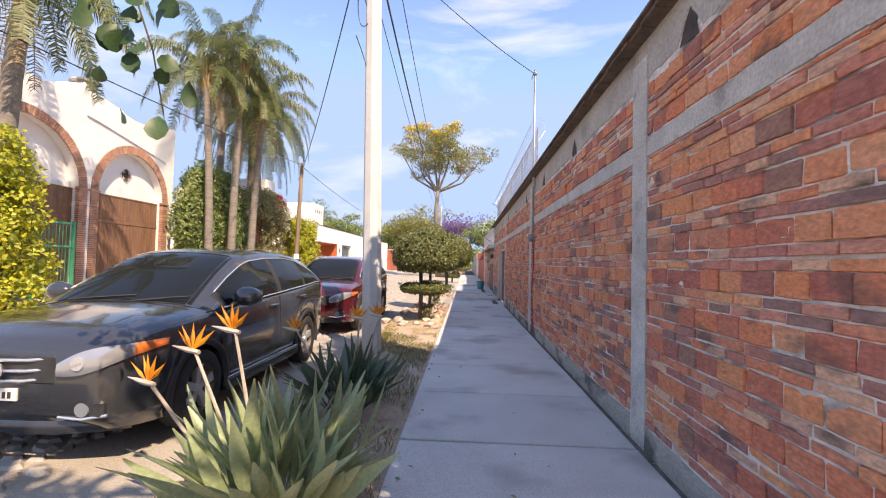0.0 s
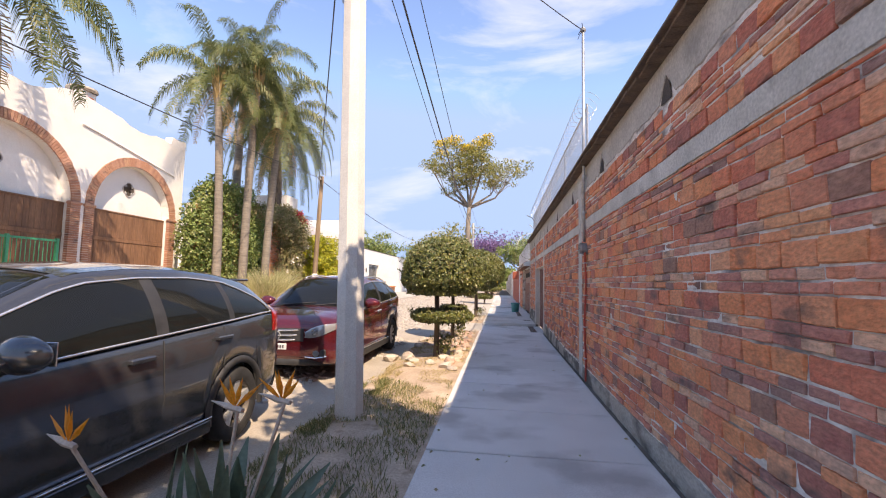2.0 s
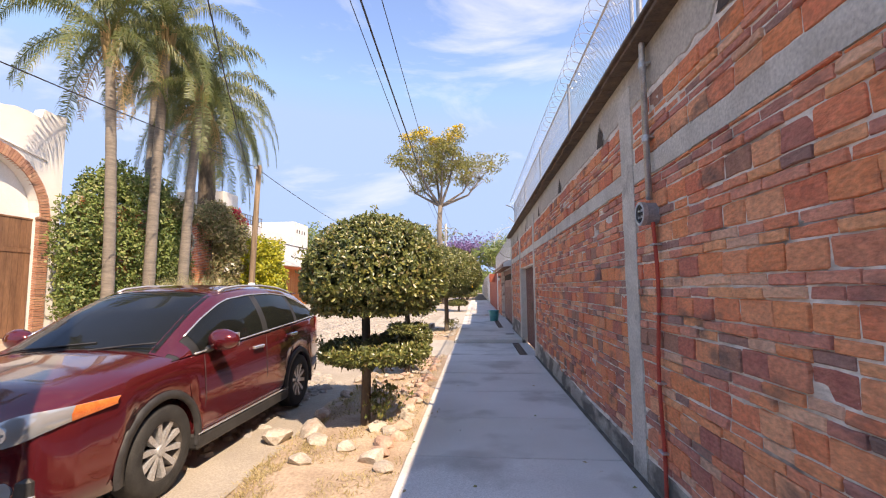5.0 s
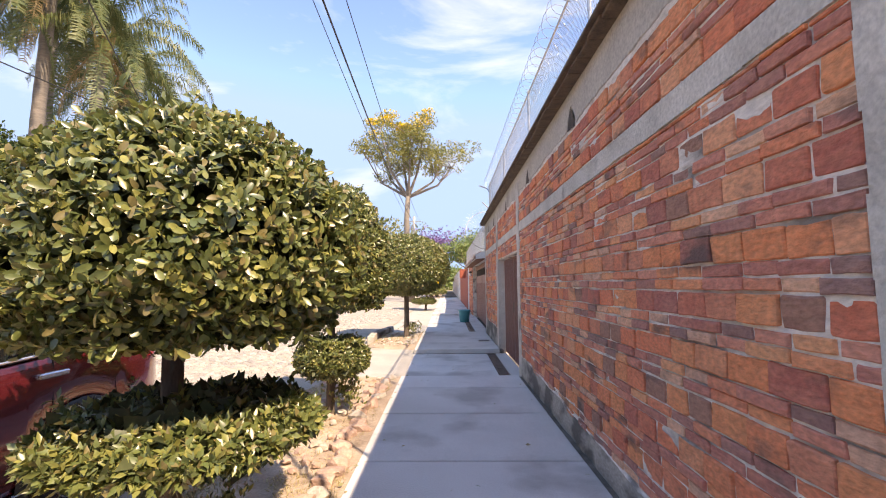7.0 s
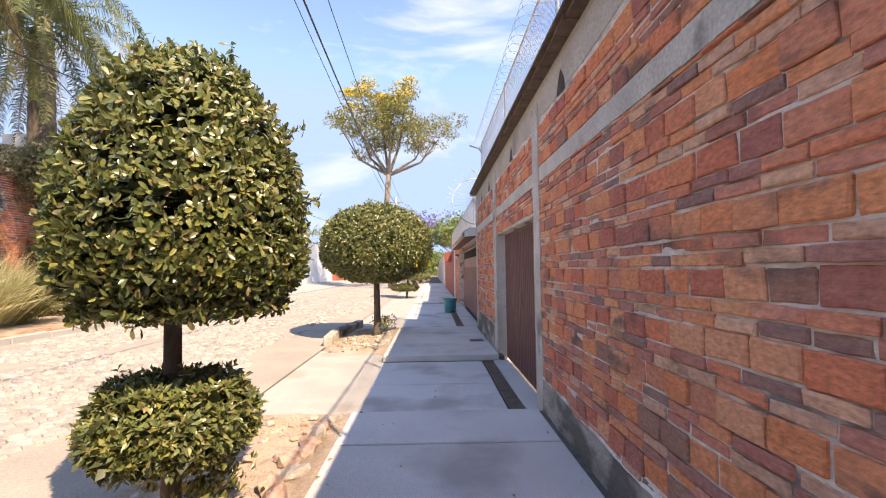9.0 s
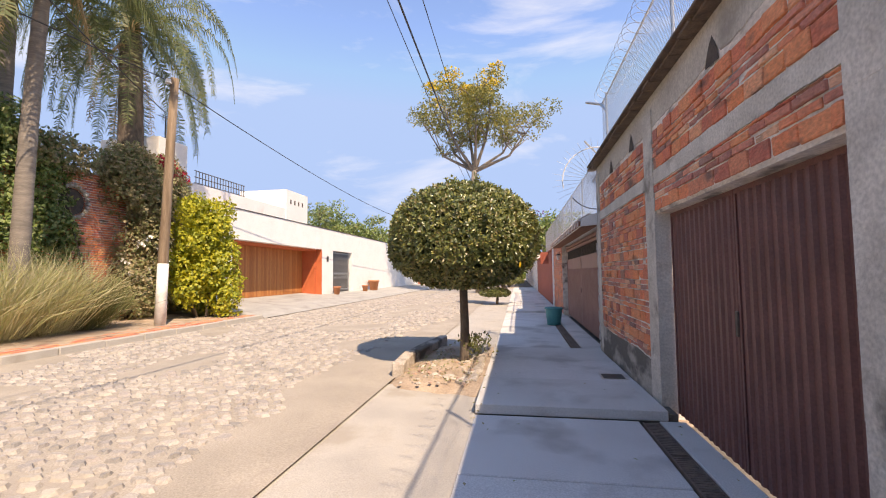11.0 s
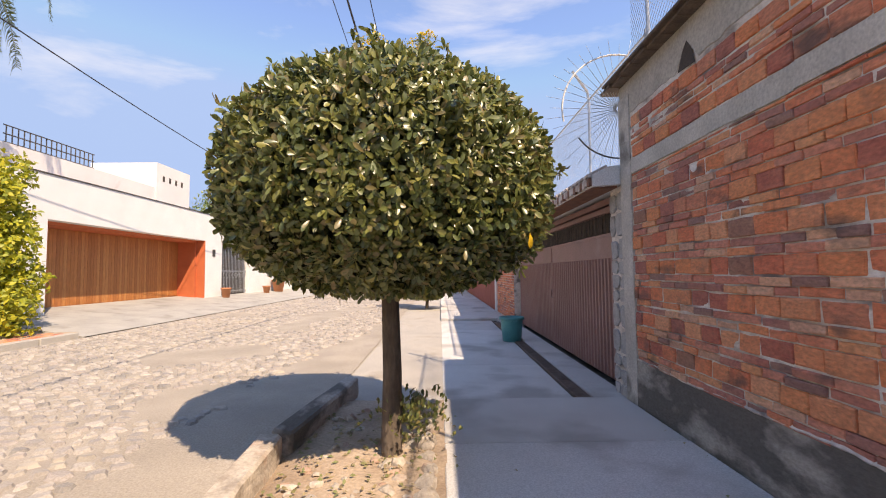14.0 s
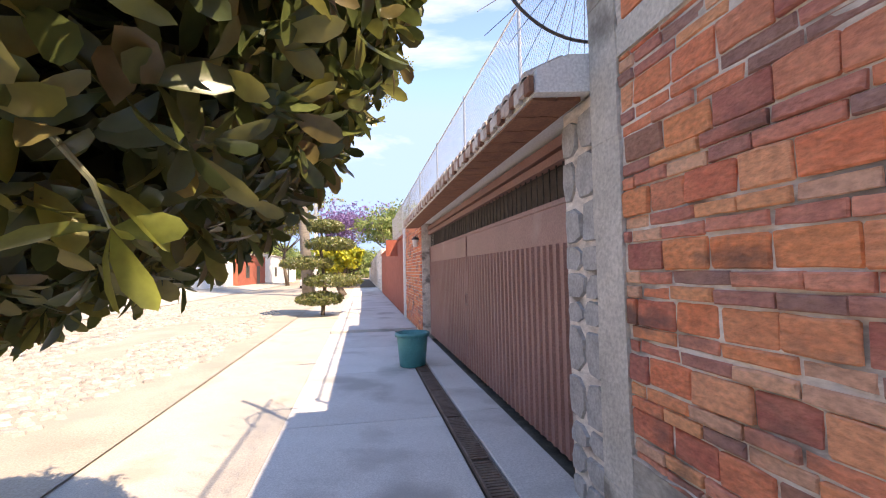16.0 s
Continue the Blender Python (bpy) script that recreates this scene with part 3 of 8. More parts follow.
def brick_verts(y0, y1, z0, z1, xf, r):
    """A worn brick: an uneven outline of ten points, a chamfer, and a face that leans a little."""
    j = lambda a: r.uniform(-a, a)
    h, w = z1 - z0, y1 - y0
    q = [min(h, w) * r.uniform(0.02, 0.075) for _ in range(4)]
    e = min(0.0055, h * 0.075)
    out = [(y0 + q[0], z0 + j(e * 0.5)), (y0 + w * r.uniform(0.38, 0.62), z0 + j(e)), (y1 - q[1], z0 + j(e * 0.5)), (y1 + j(e * 0.5), z0 + q[1]),
           (y1 + j(e), z1 - q[2]), (y1 - q[2], z1 + j(e * 0.5)), (y0 + w * r.uniform(0.38, 0.62), z1 + j(e)), (y0 + q[3], z1 + j(e * 0.5)),
           (y0 + j(e * 0.5), z1 - q[3]), (y0 + j(e), z0 + q[0])]
    cy, cz, ty, tz = (y0 + y1) / 2, (z0 + z1) / 2, j(0.022), j(0.07)
    c = r.uniform(0.004, 0.009)
    back = [(WX + 0.012, a, b) for a, b in out]
    mid = [(xf + c * 0.8 + ty * (a - cy) + tz * (b - cz), a, b) for a, b in out]
    front = [(xf + ty * (a - cy) + tz * (b - cz) + j(0.0018), a + c * (1 if a < cy else -1) * (0.8 + j(0.4)), b + c * (1 if b < cz else -1) * (0.8 + j(0.4))) for a, b in out]
    return back + mid + front


BRICK_F = [tuple(range(29, 19, -1))] + [(10 + k, 20 + k, 20 + (k + 1) % 10, 10 + (k + 1) % 10) for k in range(10)] + [(k, 10 + k, 10 + (k + 1) % 10, (k + 1) % 10) for k in range(10)]


def courses():
    """Course heights from the ground: one tall course of bricks on edge, then two thin ones."""
    z, k = 0.05, 0
    while z < 2.44:
        h = 0.1240 if k % 3 == 0 else 0.0541
        yield z, min(z + h, 2.45), k % 3 == 0
        z += h + 0.0108
        k += 1
    z = 2.632
    for h, tall in ((0.124, True), (0.047, False), (0.047, False), (0.047, False), (0.124, True)):
        yield z, z + h, tall
        z += h + 0.0145


near_bricks, far_bricks, far_thin = [], Soup(), Soup()
rb = random.Random(12)
PANELS = ((-9.0, -2.6), (-2.35, 3.76), (4.07, 10.2), (10.5, 16.76), (17.04, 19.98), (20.32, 23.3))
for y0, y1 in PANELS:
    over_gate = abs(y0 - 17.04) < 0.01
    for z0, z1, tall in courses():
        if over_gate and z0 < 2.15:
            continue
        yy = y0 + 0.012
        first = True
        while yy < y1 - 0.03:
            w = rb.uniform(0.19, 0.27) if tall else rb.uniform(0.17, 0.29)
            if first:
                w *= rb.uniform(0.35, 1.0)
                first = False
            e = min(yy + w, y1 - 0.008)
            wob = 0.013 * noise.noise(Vector((yy * 0.55, z0 * 2, 0))) + rb.uniform(-0.004, 0.004)
            if z1 + wob > plinth_top(yy) + 0.03 and e - yy > 0.03:
                lo = max(z0 + wob, plinth_top(yy) - 0.03) if not over_gate else z0 + wob
                vs = brick_verts(yy, e, lo, z1 + wob, 1.535 + rb.uniform(-0.011, 0.007), rb)
                if y0 > 20 and yy > 20.9:
                    near_bricks.append((vs, tall))
                else:
                    (far_bricks if tall else far_thin).add(vs, BRICK_F)
            yy = e + rb.uniform(0.005, 0.015)

# ---- things on and along the brick wall ----
def steel_gate(name, y0, y1, x, z0, z1, material, label, ribs_to, leaves, rib=0.115):
    g = thing(name, x, (y0 + y1) / 2, z0, label, "gate")
    w = (y1 - y0) / leaves
    for k in range(leaves):
        a, b = y0 + k * w + 0.006, y0 + (k + 1) * w - 0.006
        s = bmesh.new()
        box(s, x, x + 0.02, a, b, z0 + 0.02, z1)
        leaf = part("leaf", local(g, s), material, g)
        s = bmesh.new()
        yy = a + 0.06
        while yy < b - 0.05:
            vs = [s.verts.new(p) for p in ((x, yy - 0.035, z0 + 0.03), (x - 0.022, yy - 0.018, z0 + 0.03), (x - 0.022, yy + 0.018, z0 + 0.03), (x, yy + 0.035, z0 + 0.03),
                                           (x, yy - 0.035, ribs_to), (x - 0.022, yy - 0.018, ribs_to), (x - 0.022, yy + 0.018, ribs_to), (x, yy + 0.035, ribs_to))]
            for f in ((0, 1, 5, 4), (1, 2, 6, 5), (2, 3, 7, 6), (4, 5, 6, 7)):
                s.faces.new([vs[i] for i in f])
            yy += rib
        tagged(part("ribs", local(g, s), material, leaf), kind="stuff")
        s = bmesh.new()
        for yy in (a, b - 0.03):
            box(s, x - 0.012, x - 0.001, yy, yy + 0.03, z0 + 0.02, z1)
        box(s, x - 0.013, x - 0.001, a + 0.03, b - 0.03, z1 - 0.04, z1)
        part("frame", local(g, s), material, leaf)
    return g


gate_a = steel_gate("sheet_gate", 17.06, 19.96, 1.70, -0.11, 2.12, M_GATE, "closed dark maroon ribbed steel gate in a brick wall", 2.08, 2)
bm = bmesh.new()
box(bm, 1.672, 1.698, 18.50, 18.54, 0.95, 1.15, 0.004)
part("handle", local(gate_a, bm), M_STEEL_DARK, gate_a)

gate_b = steel_gate("sheet_gate", 24.05, 30.95, 1.74, -0.04, 1.92, M_GATE2, "closed faded pink ribbed steel double gate under a tiled canopy", 1.58, 2, 0.125)
for y0, y1 in ((24.05, 27.46), (27.54, 30.95)):
    yy = y0 + 0.06
    while yy < y1 - 0.02:
        bm = bmesh.new()
        cyl(bm, (1.755, yy, 1.92), (1.755, yy, 2.2), 0.008, n=6)
        part("bar", local(gate_b, bm), M_STEEL_DARK, gate_b)
        yy += 0.13
bm = bmesh.new()
box(bm, 1.71, 1.79, 24.0, 31.0, 2.2, 2.27)
box(bm, 1.70, 1.80, 24.0, 31.0, 2.30, 2.38)
part("head_rail", local(gate_b, bm), M_GATE2, gate_b)
# a dark sheet stands in for the shade behind the bars
bm = bmesh.new()
box(bm, 1.84, 1.86, 24.0, 31.0, 1.85, 2.4)
part("shade_panel", local(gate_b, bm), M_HOLE, gate_b, "dark sheet standing in for the shaded interior behind the bars")
for yy, h in ((27.38, 0.17), (24.14, 0.34)):
    bm = bmesh.new()
    box(bm, 1.715, 1.738, yy, yy + 0.02, 0.88, 0.88 + h)
    box(bm, 1.715, 1.738, yy + 0.13, yy + 0.15, 0.88, 0.88 + h)
    box(bm, 1.715, 1.738, yy + 0.02, yy + 0.13, 0.88, 0.90)
    box(bm, 1.715, 1.738, yy + 0.02, yy + 0.13, 0.86 + h, 0.88 + h)
    part("handle", local(gate_b, bm), M_GATE, gate_b, "dark red handle plate")

# stone pier between the wall's end and the gate
pier = thing("stone_pier", 1.7, 23.8, -0.1, "narrow pier of irregular pale grey stones with wide joints", "pier")
bm = bmesh.new()
box(bm, 1.60, 1.9, 23.57, 24.04, -0.15, 2.42)
part("core", local(pier, bm), M_MORTAR, pier)
rs = random.Random(8)
z = -0.08
while z < 2.36:
    h = rs.uniform(0.13, 0.34)
    cut = rs.uniform(0.16, 0.32)
    for a, b in ((23.58, 23.58 + cut - 0.02), (23.58 + cut, 24.03)):
        bm = bmesh.new()
        zt = min(z + h * rs.uniform(0.85, 1.0), 2.4)
        ring = []
        for ang in range(7):
            t = 2 * math.pi * ang / 7
            ring.append((max(a, min(b, (a + b) / 2 + (b - a) * 0.62 * math.cos(t) + rs.uniform(-0.02, 0.02))),
                         max(z, min(zt, (z + zt) / 2 + (zt - z) * 0.62 * math.sin(t) + rs.uniform(-0.02, 0.02)))))
        fr = [bm.verts.new((1.578 + rs.uniform(-0.008, 0.008), (a + b) / 2 + (p - (a + b) / 2) * 0.93, (z + zt) / 2 + (q - (z + zt) / 2) * 0.93)) for p, q in ring]
        bk = [bm.verts.new((1.605, p, q)) for p, q in ring]
        bm.faces.new(fr[::-1])
        for i in range(7):
            bm.faces.new((fr[i], fr[(i + 1) % 7], bk[(i + 1) % 7], bk[i]))
        part("stone", local(pier, bm), M_GREYSTONE, pier)
    z += h + 0.01

# tiled canopy over the second gate
canopy = thing("tiled_canopy", 1.5, 27.4, 2.4, "projecting gate canopy with clay tiles, brick soffit and white end", "canopy")
bm = bmesh.new()
# the unseen back part, out to x 4.6, is added to shade the gate's foot
prof = [(1.22, 2.385), (1.23, 2.53), (1.42, 2.62), (1.75, 2.655), (4.6, 2.67), (4.6, 2.45), (1.62, 2.45), (1.56, 2.41)]
ra = [bm.verts.new((px, 23.6, pz)) for px, pz in prof]
rb_ = [bm.verts.new((px, 31.35, pz)) for px, pz in prof]
bm.faces.new(ra)
bm.faces.new(rb_[::-1])
for i in range(len(prof)):
    bm.faces.new((ra[(i + 1) % 8], ra[i], rb_[i], rb_[(i + 1) % 8]))
part("slab", local(canopy, bm), M_WHITE, canopy, "white rendered roof slab, extended unseen at the back to block the sun")
yy = 23.64
while yy < 31.3:
    bm = bmesh.new()
    pts = []
    for j in range(6):
        t = math.pi * j / 5
        pts.append((yy + 0.085 - 0.08 * math.cos(t), 0.05 * math.sin(t)))
    for (y_, z_), (y2, z2) in zip(pts, pts[1:]):
        q = [bm.verts.new(p) for p in ((1.195, y_, 2.50 + z_), (1.195, y2, 2.50 + z2), (1.42, y2, 2.615 + z2), (1.42, y_, 2.615 + z_))]
        bm.faces.new(q)
        q = [bm.verts.new(p) for p in ((1.195, y_, 2.50 + z_), (1.195, y2, 2.50 + z2), (1.195, y2, 2.47 + z2), (1.195, y_, 2.47 + z_))]
        bm.faces.new(q[::-1])
    part("tile", local(canopy, bm), M_TILE, canopy)
    yy += 0.172
yy = 23.62
k = 0
while yy < 31.25:
    bm = bmesh.new()
    box(bm, 1.185, 1.219, yy, yy + 0.08, 2.395 + 0.02 * (k % 2), 2.49, 0.004)
    part("eaves_tile", local(canopy, bm), M_TILE if k % 3 else M_SOFFIT, canopy)
    yy += 0.086
    k += 1
for i in range(27):
    for k in range(2):
        bm = bmesh.new()
        box(bm, 1.235 + k * 0.155, 1.38 + k * 0.155, 23.68 + i * 0.283, 23.95 + i * 0.283, 2.372 + 0.01 * k, 2.40 + 0.01 * k)
        part("soffit_brick", local(canopy, bm), M_SOFFIT, canopy)

# bin
bin_ = thing("plastic_bin", 1.0, 28.15, -0.085, "turquoise round plastic bin with a wide rim", "bin")
bm = bmesh.new()
lathe(bm, [(0.0, 0.004), (0.19, 0.004), (0.20, 0.02), (0.245, 0.50), (0.245, 0.52), (0.232, 0.52), (0.19, 0.03), (0.0, 0.03)], 28)
part("body", bm, M_BUCKET, bin_, "", True)
bm = bmesh.new()
lathe(bm, [(0.246, 0.46), (0.272, 0.465), (0.275, 0.50), (0.262, 0.525), (0.246, 0.525)], 28)
part("rim", bm, M_BUCKET, bin_, "", True)
for s in (-1, 1):
    bm = bmesh.new()
    tube(bm, [(-0.06, s * 0.27, 0.47), (-0.05, s * 0.305, 0.45), (0.05, s * 0.305, 0.45), (0.06, s * 0.27, 0.47)], 0.011, 6)
    part("handle", bm, M_BUCKET, bin_)

# service mast, meter base and red conduit
mast = thing("service_mast", 1.49, 9.78, 0.0, "galvanised service mast with an empty round meter base", "mast")
bm = bmesh.new()
cyl(bm, (0.0, 0, 2.24), (0.0, 0, 5.85), 0.024, n=12)
part("pipe", bm, M_GALV, mast, "galvanised steel pipe", True)
for z in (2.7, 3.3):
    bm = bmesh.new()
    cyl(bm, (0.0, 0, z), (0.0, 0, z + 0.05), 0.03, n=12)
    box(bm, 0.0, 0.045, -0.05, 0.05, z + 0.015, z + 0.03)
    part("coupling", bm, M_GALV, mast)
bm = bmesh.new()
lathe(bm, [(0.0, 0.0), (0.045, 0.0), (0.05, 0.03), (0.03, 0.07), (0.0, 0.08)], 12, (0, 0, 5.83))
part("weather_cap", bm, M_GREYPLASTIC, mast)
for dy, dz in ((0.09, 0.02), (-0.10, 0.03), (0.12, -0.03)):
    bm = bmesh.new()
    tube(bm, [(0, 0, 5.86), (-0.03, dy, 5.88 + dz), (-0.05, dy * 1.6, 5.84 + dz)], 0.006, 5)
    part("wire_tail", bm, M_CABLE, mast)
bm = bmesh.new()
cyl(bm, (0.045, 0, 2.13), (-0.055, 0, 2.13), 0.105, n=28)
meter = part("meter_base", bm, M_GREYPLASTIC, mast, "round grey meter base", False)
bm = bmesh.new()
lathe(bm, [(0.088, 0.0), (0.112, 0.0), (0.112, 0.035), (0.088, 0.035)], 28)
bmesh.ops.rotate(bm, verts=bm.verts, matrix=Matrix.Rotation(radians(-90), 3, "Y"))
bmesh.ops.translate(bm, verts=bm.verts, vec=(-0.045, 0, 2.13))
part("rim", bm, M_GALV, meter)
bm = bmesh.new()
cyl(bm, (-0.056, 0, 2.13), (-0.060, 0, 2.13), 0.086, n=24)
part("recess", bm, M_CABLE, meter, "dark open face")
for dy, dz in ((0.035, 0.03), (-0.035, 0.03), (0.035, -0.03), (-0.035, -0.03)):
    bm = bmesh.new()
    box(bm, -0.075, -0.058, dy - 0.012, dy + 0.012, dz + 2.12, dz + 2.14)
    part("jaw", bm, M_GALV, meter)
for ob in [meter] + list(meter.children):
    for v in ob.data.vertices:
        v.co.y, v.co.z = v.co.y * 0.82, 2.13 + (v.co.z - 2.13) * 0.82
hose = thing("red_conduit", 1.50, 9.76, 0.0, "bright red corrugated conduit clipped to the brick wall", "conduit")
bm = bmesh.new()
pts = [(0.008 * math.sin(z * 5), 0.022 * math.sin(z * 2.4 + 0.4), z) for z in [0.0 + 2.06 * i / 60 for i in range(61)]]
tube(bm, pts, [0.0145 + (0.0015 if i % 2 else 0.0) for i in range(61)], 8)
part("hose", bm, M_REDHOSE, hose)
for z in (0.35, 0.85, 1.36, 1.88):
    bm = bmesh.new()
    yy = 0.022 * math.sin(z * 2.4 + 0.4)
    box(bm, -0.024, 0.03, yy - 0.045, yy + 0.045, z, z + 0.016, 0.003)
    part("clip", bm, M_GALV, hose)


# chain-link fence with coiled wire
def chain_fence(name, x, y0, y1, z0, z1, posts, coil, label):
    f = thing(name, x, (y0 + y1) / 2, z0, label, "fence")
    for py in posts:
        b = bmesh.new()
        cyl(b, (x, py, z0 - 0.05), (x, py, z1 + 0.06), 0.02, n=8)
        part("post", local(f, b), M_GALV, f)
    b = bmesh.new()
    cyl(b, (x, y0, z1), (x, y1, z1), 0.015, n=6)
    part("top_rail", local(f, b), M_GALV, f)
    s = Soup()
    h, r, ox = z1 - z0, 0.0016, x - f.matrix_world.translation.x
    cy, cz = (y0 + y1) / 2, z0
    k = y0 - h
    while k < y1:
        for sgn in (1, -1):
            a0, b0 = (k, k + h) if sgn == 1 else (k + h, k)
            t0, t1 = 0.0, 1.0
            lo, hi = (y0 - a0) / (b0 - a0), (y1 - a0) / (b0 - a0)
            if lo > hi:
                lo, hi = hi, lo
            t0, t1 = max(t0, lo), min(t1, hi)
            if t1 - t0 > 0.02:
                p, q = (a0 + (b0 - a0) * t0 - cy, h * t0), (a0 + (b0 - a0) * t1 - cy, h * t1)
                s.add([(ox - r, p[0], p[1]), (ox + r, p[0] + r * 1.5, p[1]), (ox + r, p[0] - r * 1.5, p[1]),
                       (ox - r, q[0], q[1]), (ox + r, q[0] + r * 1.5, q[1]), (ox + r, q[0] - r * 1.5, q[1])],
                      [(0, 1, 4, 3), (1, 2, 5, 4), (2, 0, 3, 5)])
        k += 0.075
    tagged(s.link("mesh", M_GALV, f, "galvanised chain-link mesh"), kind="stuff")
    if coil:
        b = bmesh.new()
        n = int((y1 - y0) / 0.25 * 14)
        pts = [(0.02 + 0.19 * math.cos(2 * math.pi * i / 14), (y0 - cy) + (y1 - y0) * i / n + 0.05 * math.sin(i * 0.9), h + 0.10 + 0.19 * math.sin(2 * math.pi * i / 14)) for i in range(n)]
        tube(b, pts, 0.0035, 4)
        part("coiled_wire", b, M_GALV, f, "coil of barbed security wire")
    return f


chain_fence("chain_link_fence", 1.68, 10.4, 23.5, 3.57, 4.78, (10.45, 13.25, 16.4, 19.6, 23.1), True, "chain-link fence with coiled security wire on the wall top")
chain_fence("chain_link_fence", 1.95, 23.6, 46.0, 2.67, 4.25, (23.7, 25.7, 28.3, 31.0, 34.0, 37.0, 40.0, 43.0, 45.9), False, "chain-link fence above the gate canopy")
arm = thing("fence_arm", 1.68, 23.12, 4.7, "angled grey steel arm fixed to a fence post", "bracket")
bm = bmesh.new()
tube(bm, [(0.0, 0.0, -0.2), (-0.08, 0.1, -0.03), (-0.30, 0.35, 0.12)], 0.025, 8)
part("tube", bm, M_GALV, arm)
arm = thing("fence_arm", 1.95, 25.7, 4.25, "angled grey steel arm fixed to a fence post", "bracket")
bm = bmesh.new()
tube(bm, [(0.0, 0.0, 0.0), (-0.02, 0.0, 0.15), (-0.32, -0.2, 0.40)], 0.022, 8)
part("tube", bm, M_GALV, arm)

fan = thing("spike_fan", 1.56, 23.62, 3.30, "fan of thin steel security spikes with two curved bands", "security spikes")
for i in range(23):
    t = radians(78 + 200 * i / 22)
    r = 0.86 if i % 2 == 0 else 0.80
    bm = bmesh.new()
    cyl(bm, (0.03 * math.cos(t), 0, 0.03 * math.sin(t)), (r * math.cos(t), 0.02, r * math.sin(t)), 0.0042, 0.0025, 5)
    part("spike", bm, M_GALV, fan)
bm = bmesh.new()
tube(bm, [(0.66 * math.cos(radians(a)), 0.012, 0.66 * math.sin(radians(a))) for a in range(78, 196, 6)], 0.011, 6)
part("band", bm, M_WHITEPAINT, fan, "pale curved band")
bm = bmesh.new()
tube(bm, [(0.58 * math.cos(radians(a)), 0.012, 0.58 * math.sin(radians(a))) for a in range(215, 280, 6)], 0.010, 6)
part("band", bm, M_STEEL_DARK, fan, "dark curved band")

# walls past the second gate
bm = bmesh.new()
box(bm, 1.56, 1.85, 31.0, 34.6, -0.3, 2.75)
far_wall = structure("wall_2", bm, M_MORTAR, "red brick garden wall past the gates")
rb2 = random.Random(5)
s = Soup()
z = 0.0
while z < 2.68:
    yy = 31.02
    while yy < 34.5:
        w = min(rb2.uniform(0.22, 0.28), 34.58 - yy)
        s.add(brick_verts(yy, yy + w, z, z + 0.062, 1.545 + rb2.uniform(-0.004, 0.004), rb2), BRICK_F)
        yy += w + 0.014
    z += 0.077
tagged(s.link("brickwork", M_BRICK_ISL, far_wall), kind="stuff")
bm = bmesh.new()
box(bm, 1.50, 1.85, 34.6, 34.95, -0.3, 2.7, 0.01)
structure("wall_3", bm, M_WHITE, "white rendered post between two walls")
bm = bmesh.new()
box(bm, 1.56, 1.85, 34.95, 52.0, -0.3, 2.5, 0.01)
box(bm, 1.50, 1.9, 34.95, 52.0, 2.5, 2.58, 0.01)
structure("wall_4", bm, M_REDPAINT, "terracotta red painted street wall")
bm = bmesh.new()
box(bm, 1.56, 1.85, 52.0, 110.0, -0.3, 3.0, 0.01)
structure("wall_5", bm, M_MORTAR, "long pale street wall far down the road")
sign = thing("wall_sign", 1.48, 36.6, 2.2, "small dark red sign projecting from a wall", "sign")
bm = bmesh.new()
box(bm, -0.42, -0.02, -0.02, 0.02, -0.28, 0.28, 0.006)
part("panel", bm, M_REDPAINT, sign)
bm = bmesh.new()
cyl(bm, (-0.4, 0, 0.29), (0.1, 0, 0.29), 0.012, n=6)
part("bracket", bm, M_STEEL_DARK, sign)
lamp = thing("wall_lantern", 1.46, 31.35, 2.05, "small wall lantern with a white glass shade and dark cap", "lamp")
bm = bmesh.new()
lathe(bm, [(0.0, -0.10), (0.05, -0.10), (0.075, 0.06), (0.0, 0.07)], 12)
part("shade", bm, M_WHITE, lamp)
bm = bmesh.new()
lathe(bm, [(0.10, 0.06), (0.06, 0.11), (0.0, 0.15)], 12)
tube(bm, [(0.0, 0, 0.14), (0.04, 0, 0.18), (0.09, 0, 0.05)], 0.009, 6)
part("cap", bm, M_STEEL_DARK, lamp)

# ---- utility pole and lines ----
pole = thing("utility_pole", -1.58, 7.43, -0.05, "tapered grey concrete utility pole standing in the verge", "pole")
bm = bmesh.new()
tube(bm, [(-0.022 * z, 0.0, z) for z in (0.0, 1.0, 2.0, 4.0, 6.0, 8.6)], [0.172, 0.166, 0.16, 0.148, 0.137, 0.122], 8)
part("shaft", bm, M_POLE, pole)
bm = bmesh.new()
box(bm, -0.75, 0.45, -0.04, 0.04, 7.9, 8.0)
part("crossarm", bm, M_GALV, pole)
for dx in (-0.7, -0.3, 0.05, 0.4):
    bm = bmesh.new()
    lathe(bm, [(0.02, 0), (0.045, 0.02), (0.03, 0.05), (0.045, 0.07), (0.02, 0.1)], 10, (dx, 0, 8.0))
    part("insulator", bm, M_GREYPLASTIC, pole)
for k, (dz, ph) in enumerate(((5.2, 0.0), (5.9, 1.2), (6.6, 2.2))):
    bm = bmesh.new()
    tube(bm, [(-0.3 - 0.1 * math.sin(t + ph), -0.1 + 0.06 * math.cos(t * 2), dz + 0.28 * math.sin(t)) for t in [2 * math.pi * i / 16 for i in range(17)]], 0.008, 5)
    part("cable_loop", bm, M_CABLE, pole, "slack loop of black cable")

far_pole = thing("utility_pole", -3.3, 56.0, -0.05, "tall concrete utility pole far along the street", "pole")
bm = bmesh.new()
tube(bm, [(0, 0, 0), (0, 0, 9.0)], [0.17, 0.12], 8)
part("shaft", bm, M_POLE, far_pole)
bm = bmesh.new()
box(bm, -0.8, 0.8, -0.04, 0.04, 8.4, 8.5)
part("crossarm", bm, M_GALV, far_pole)


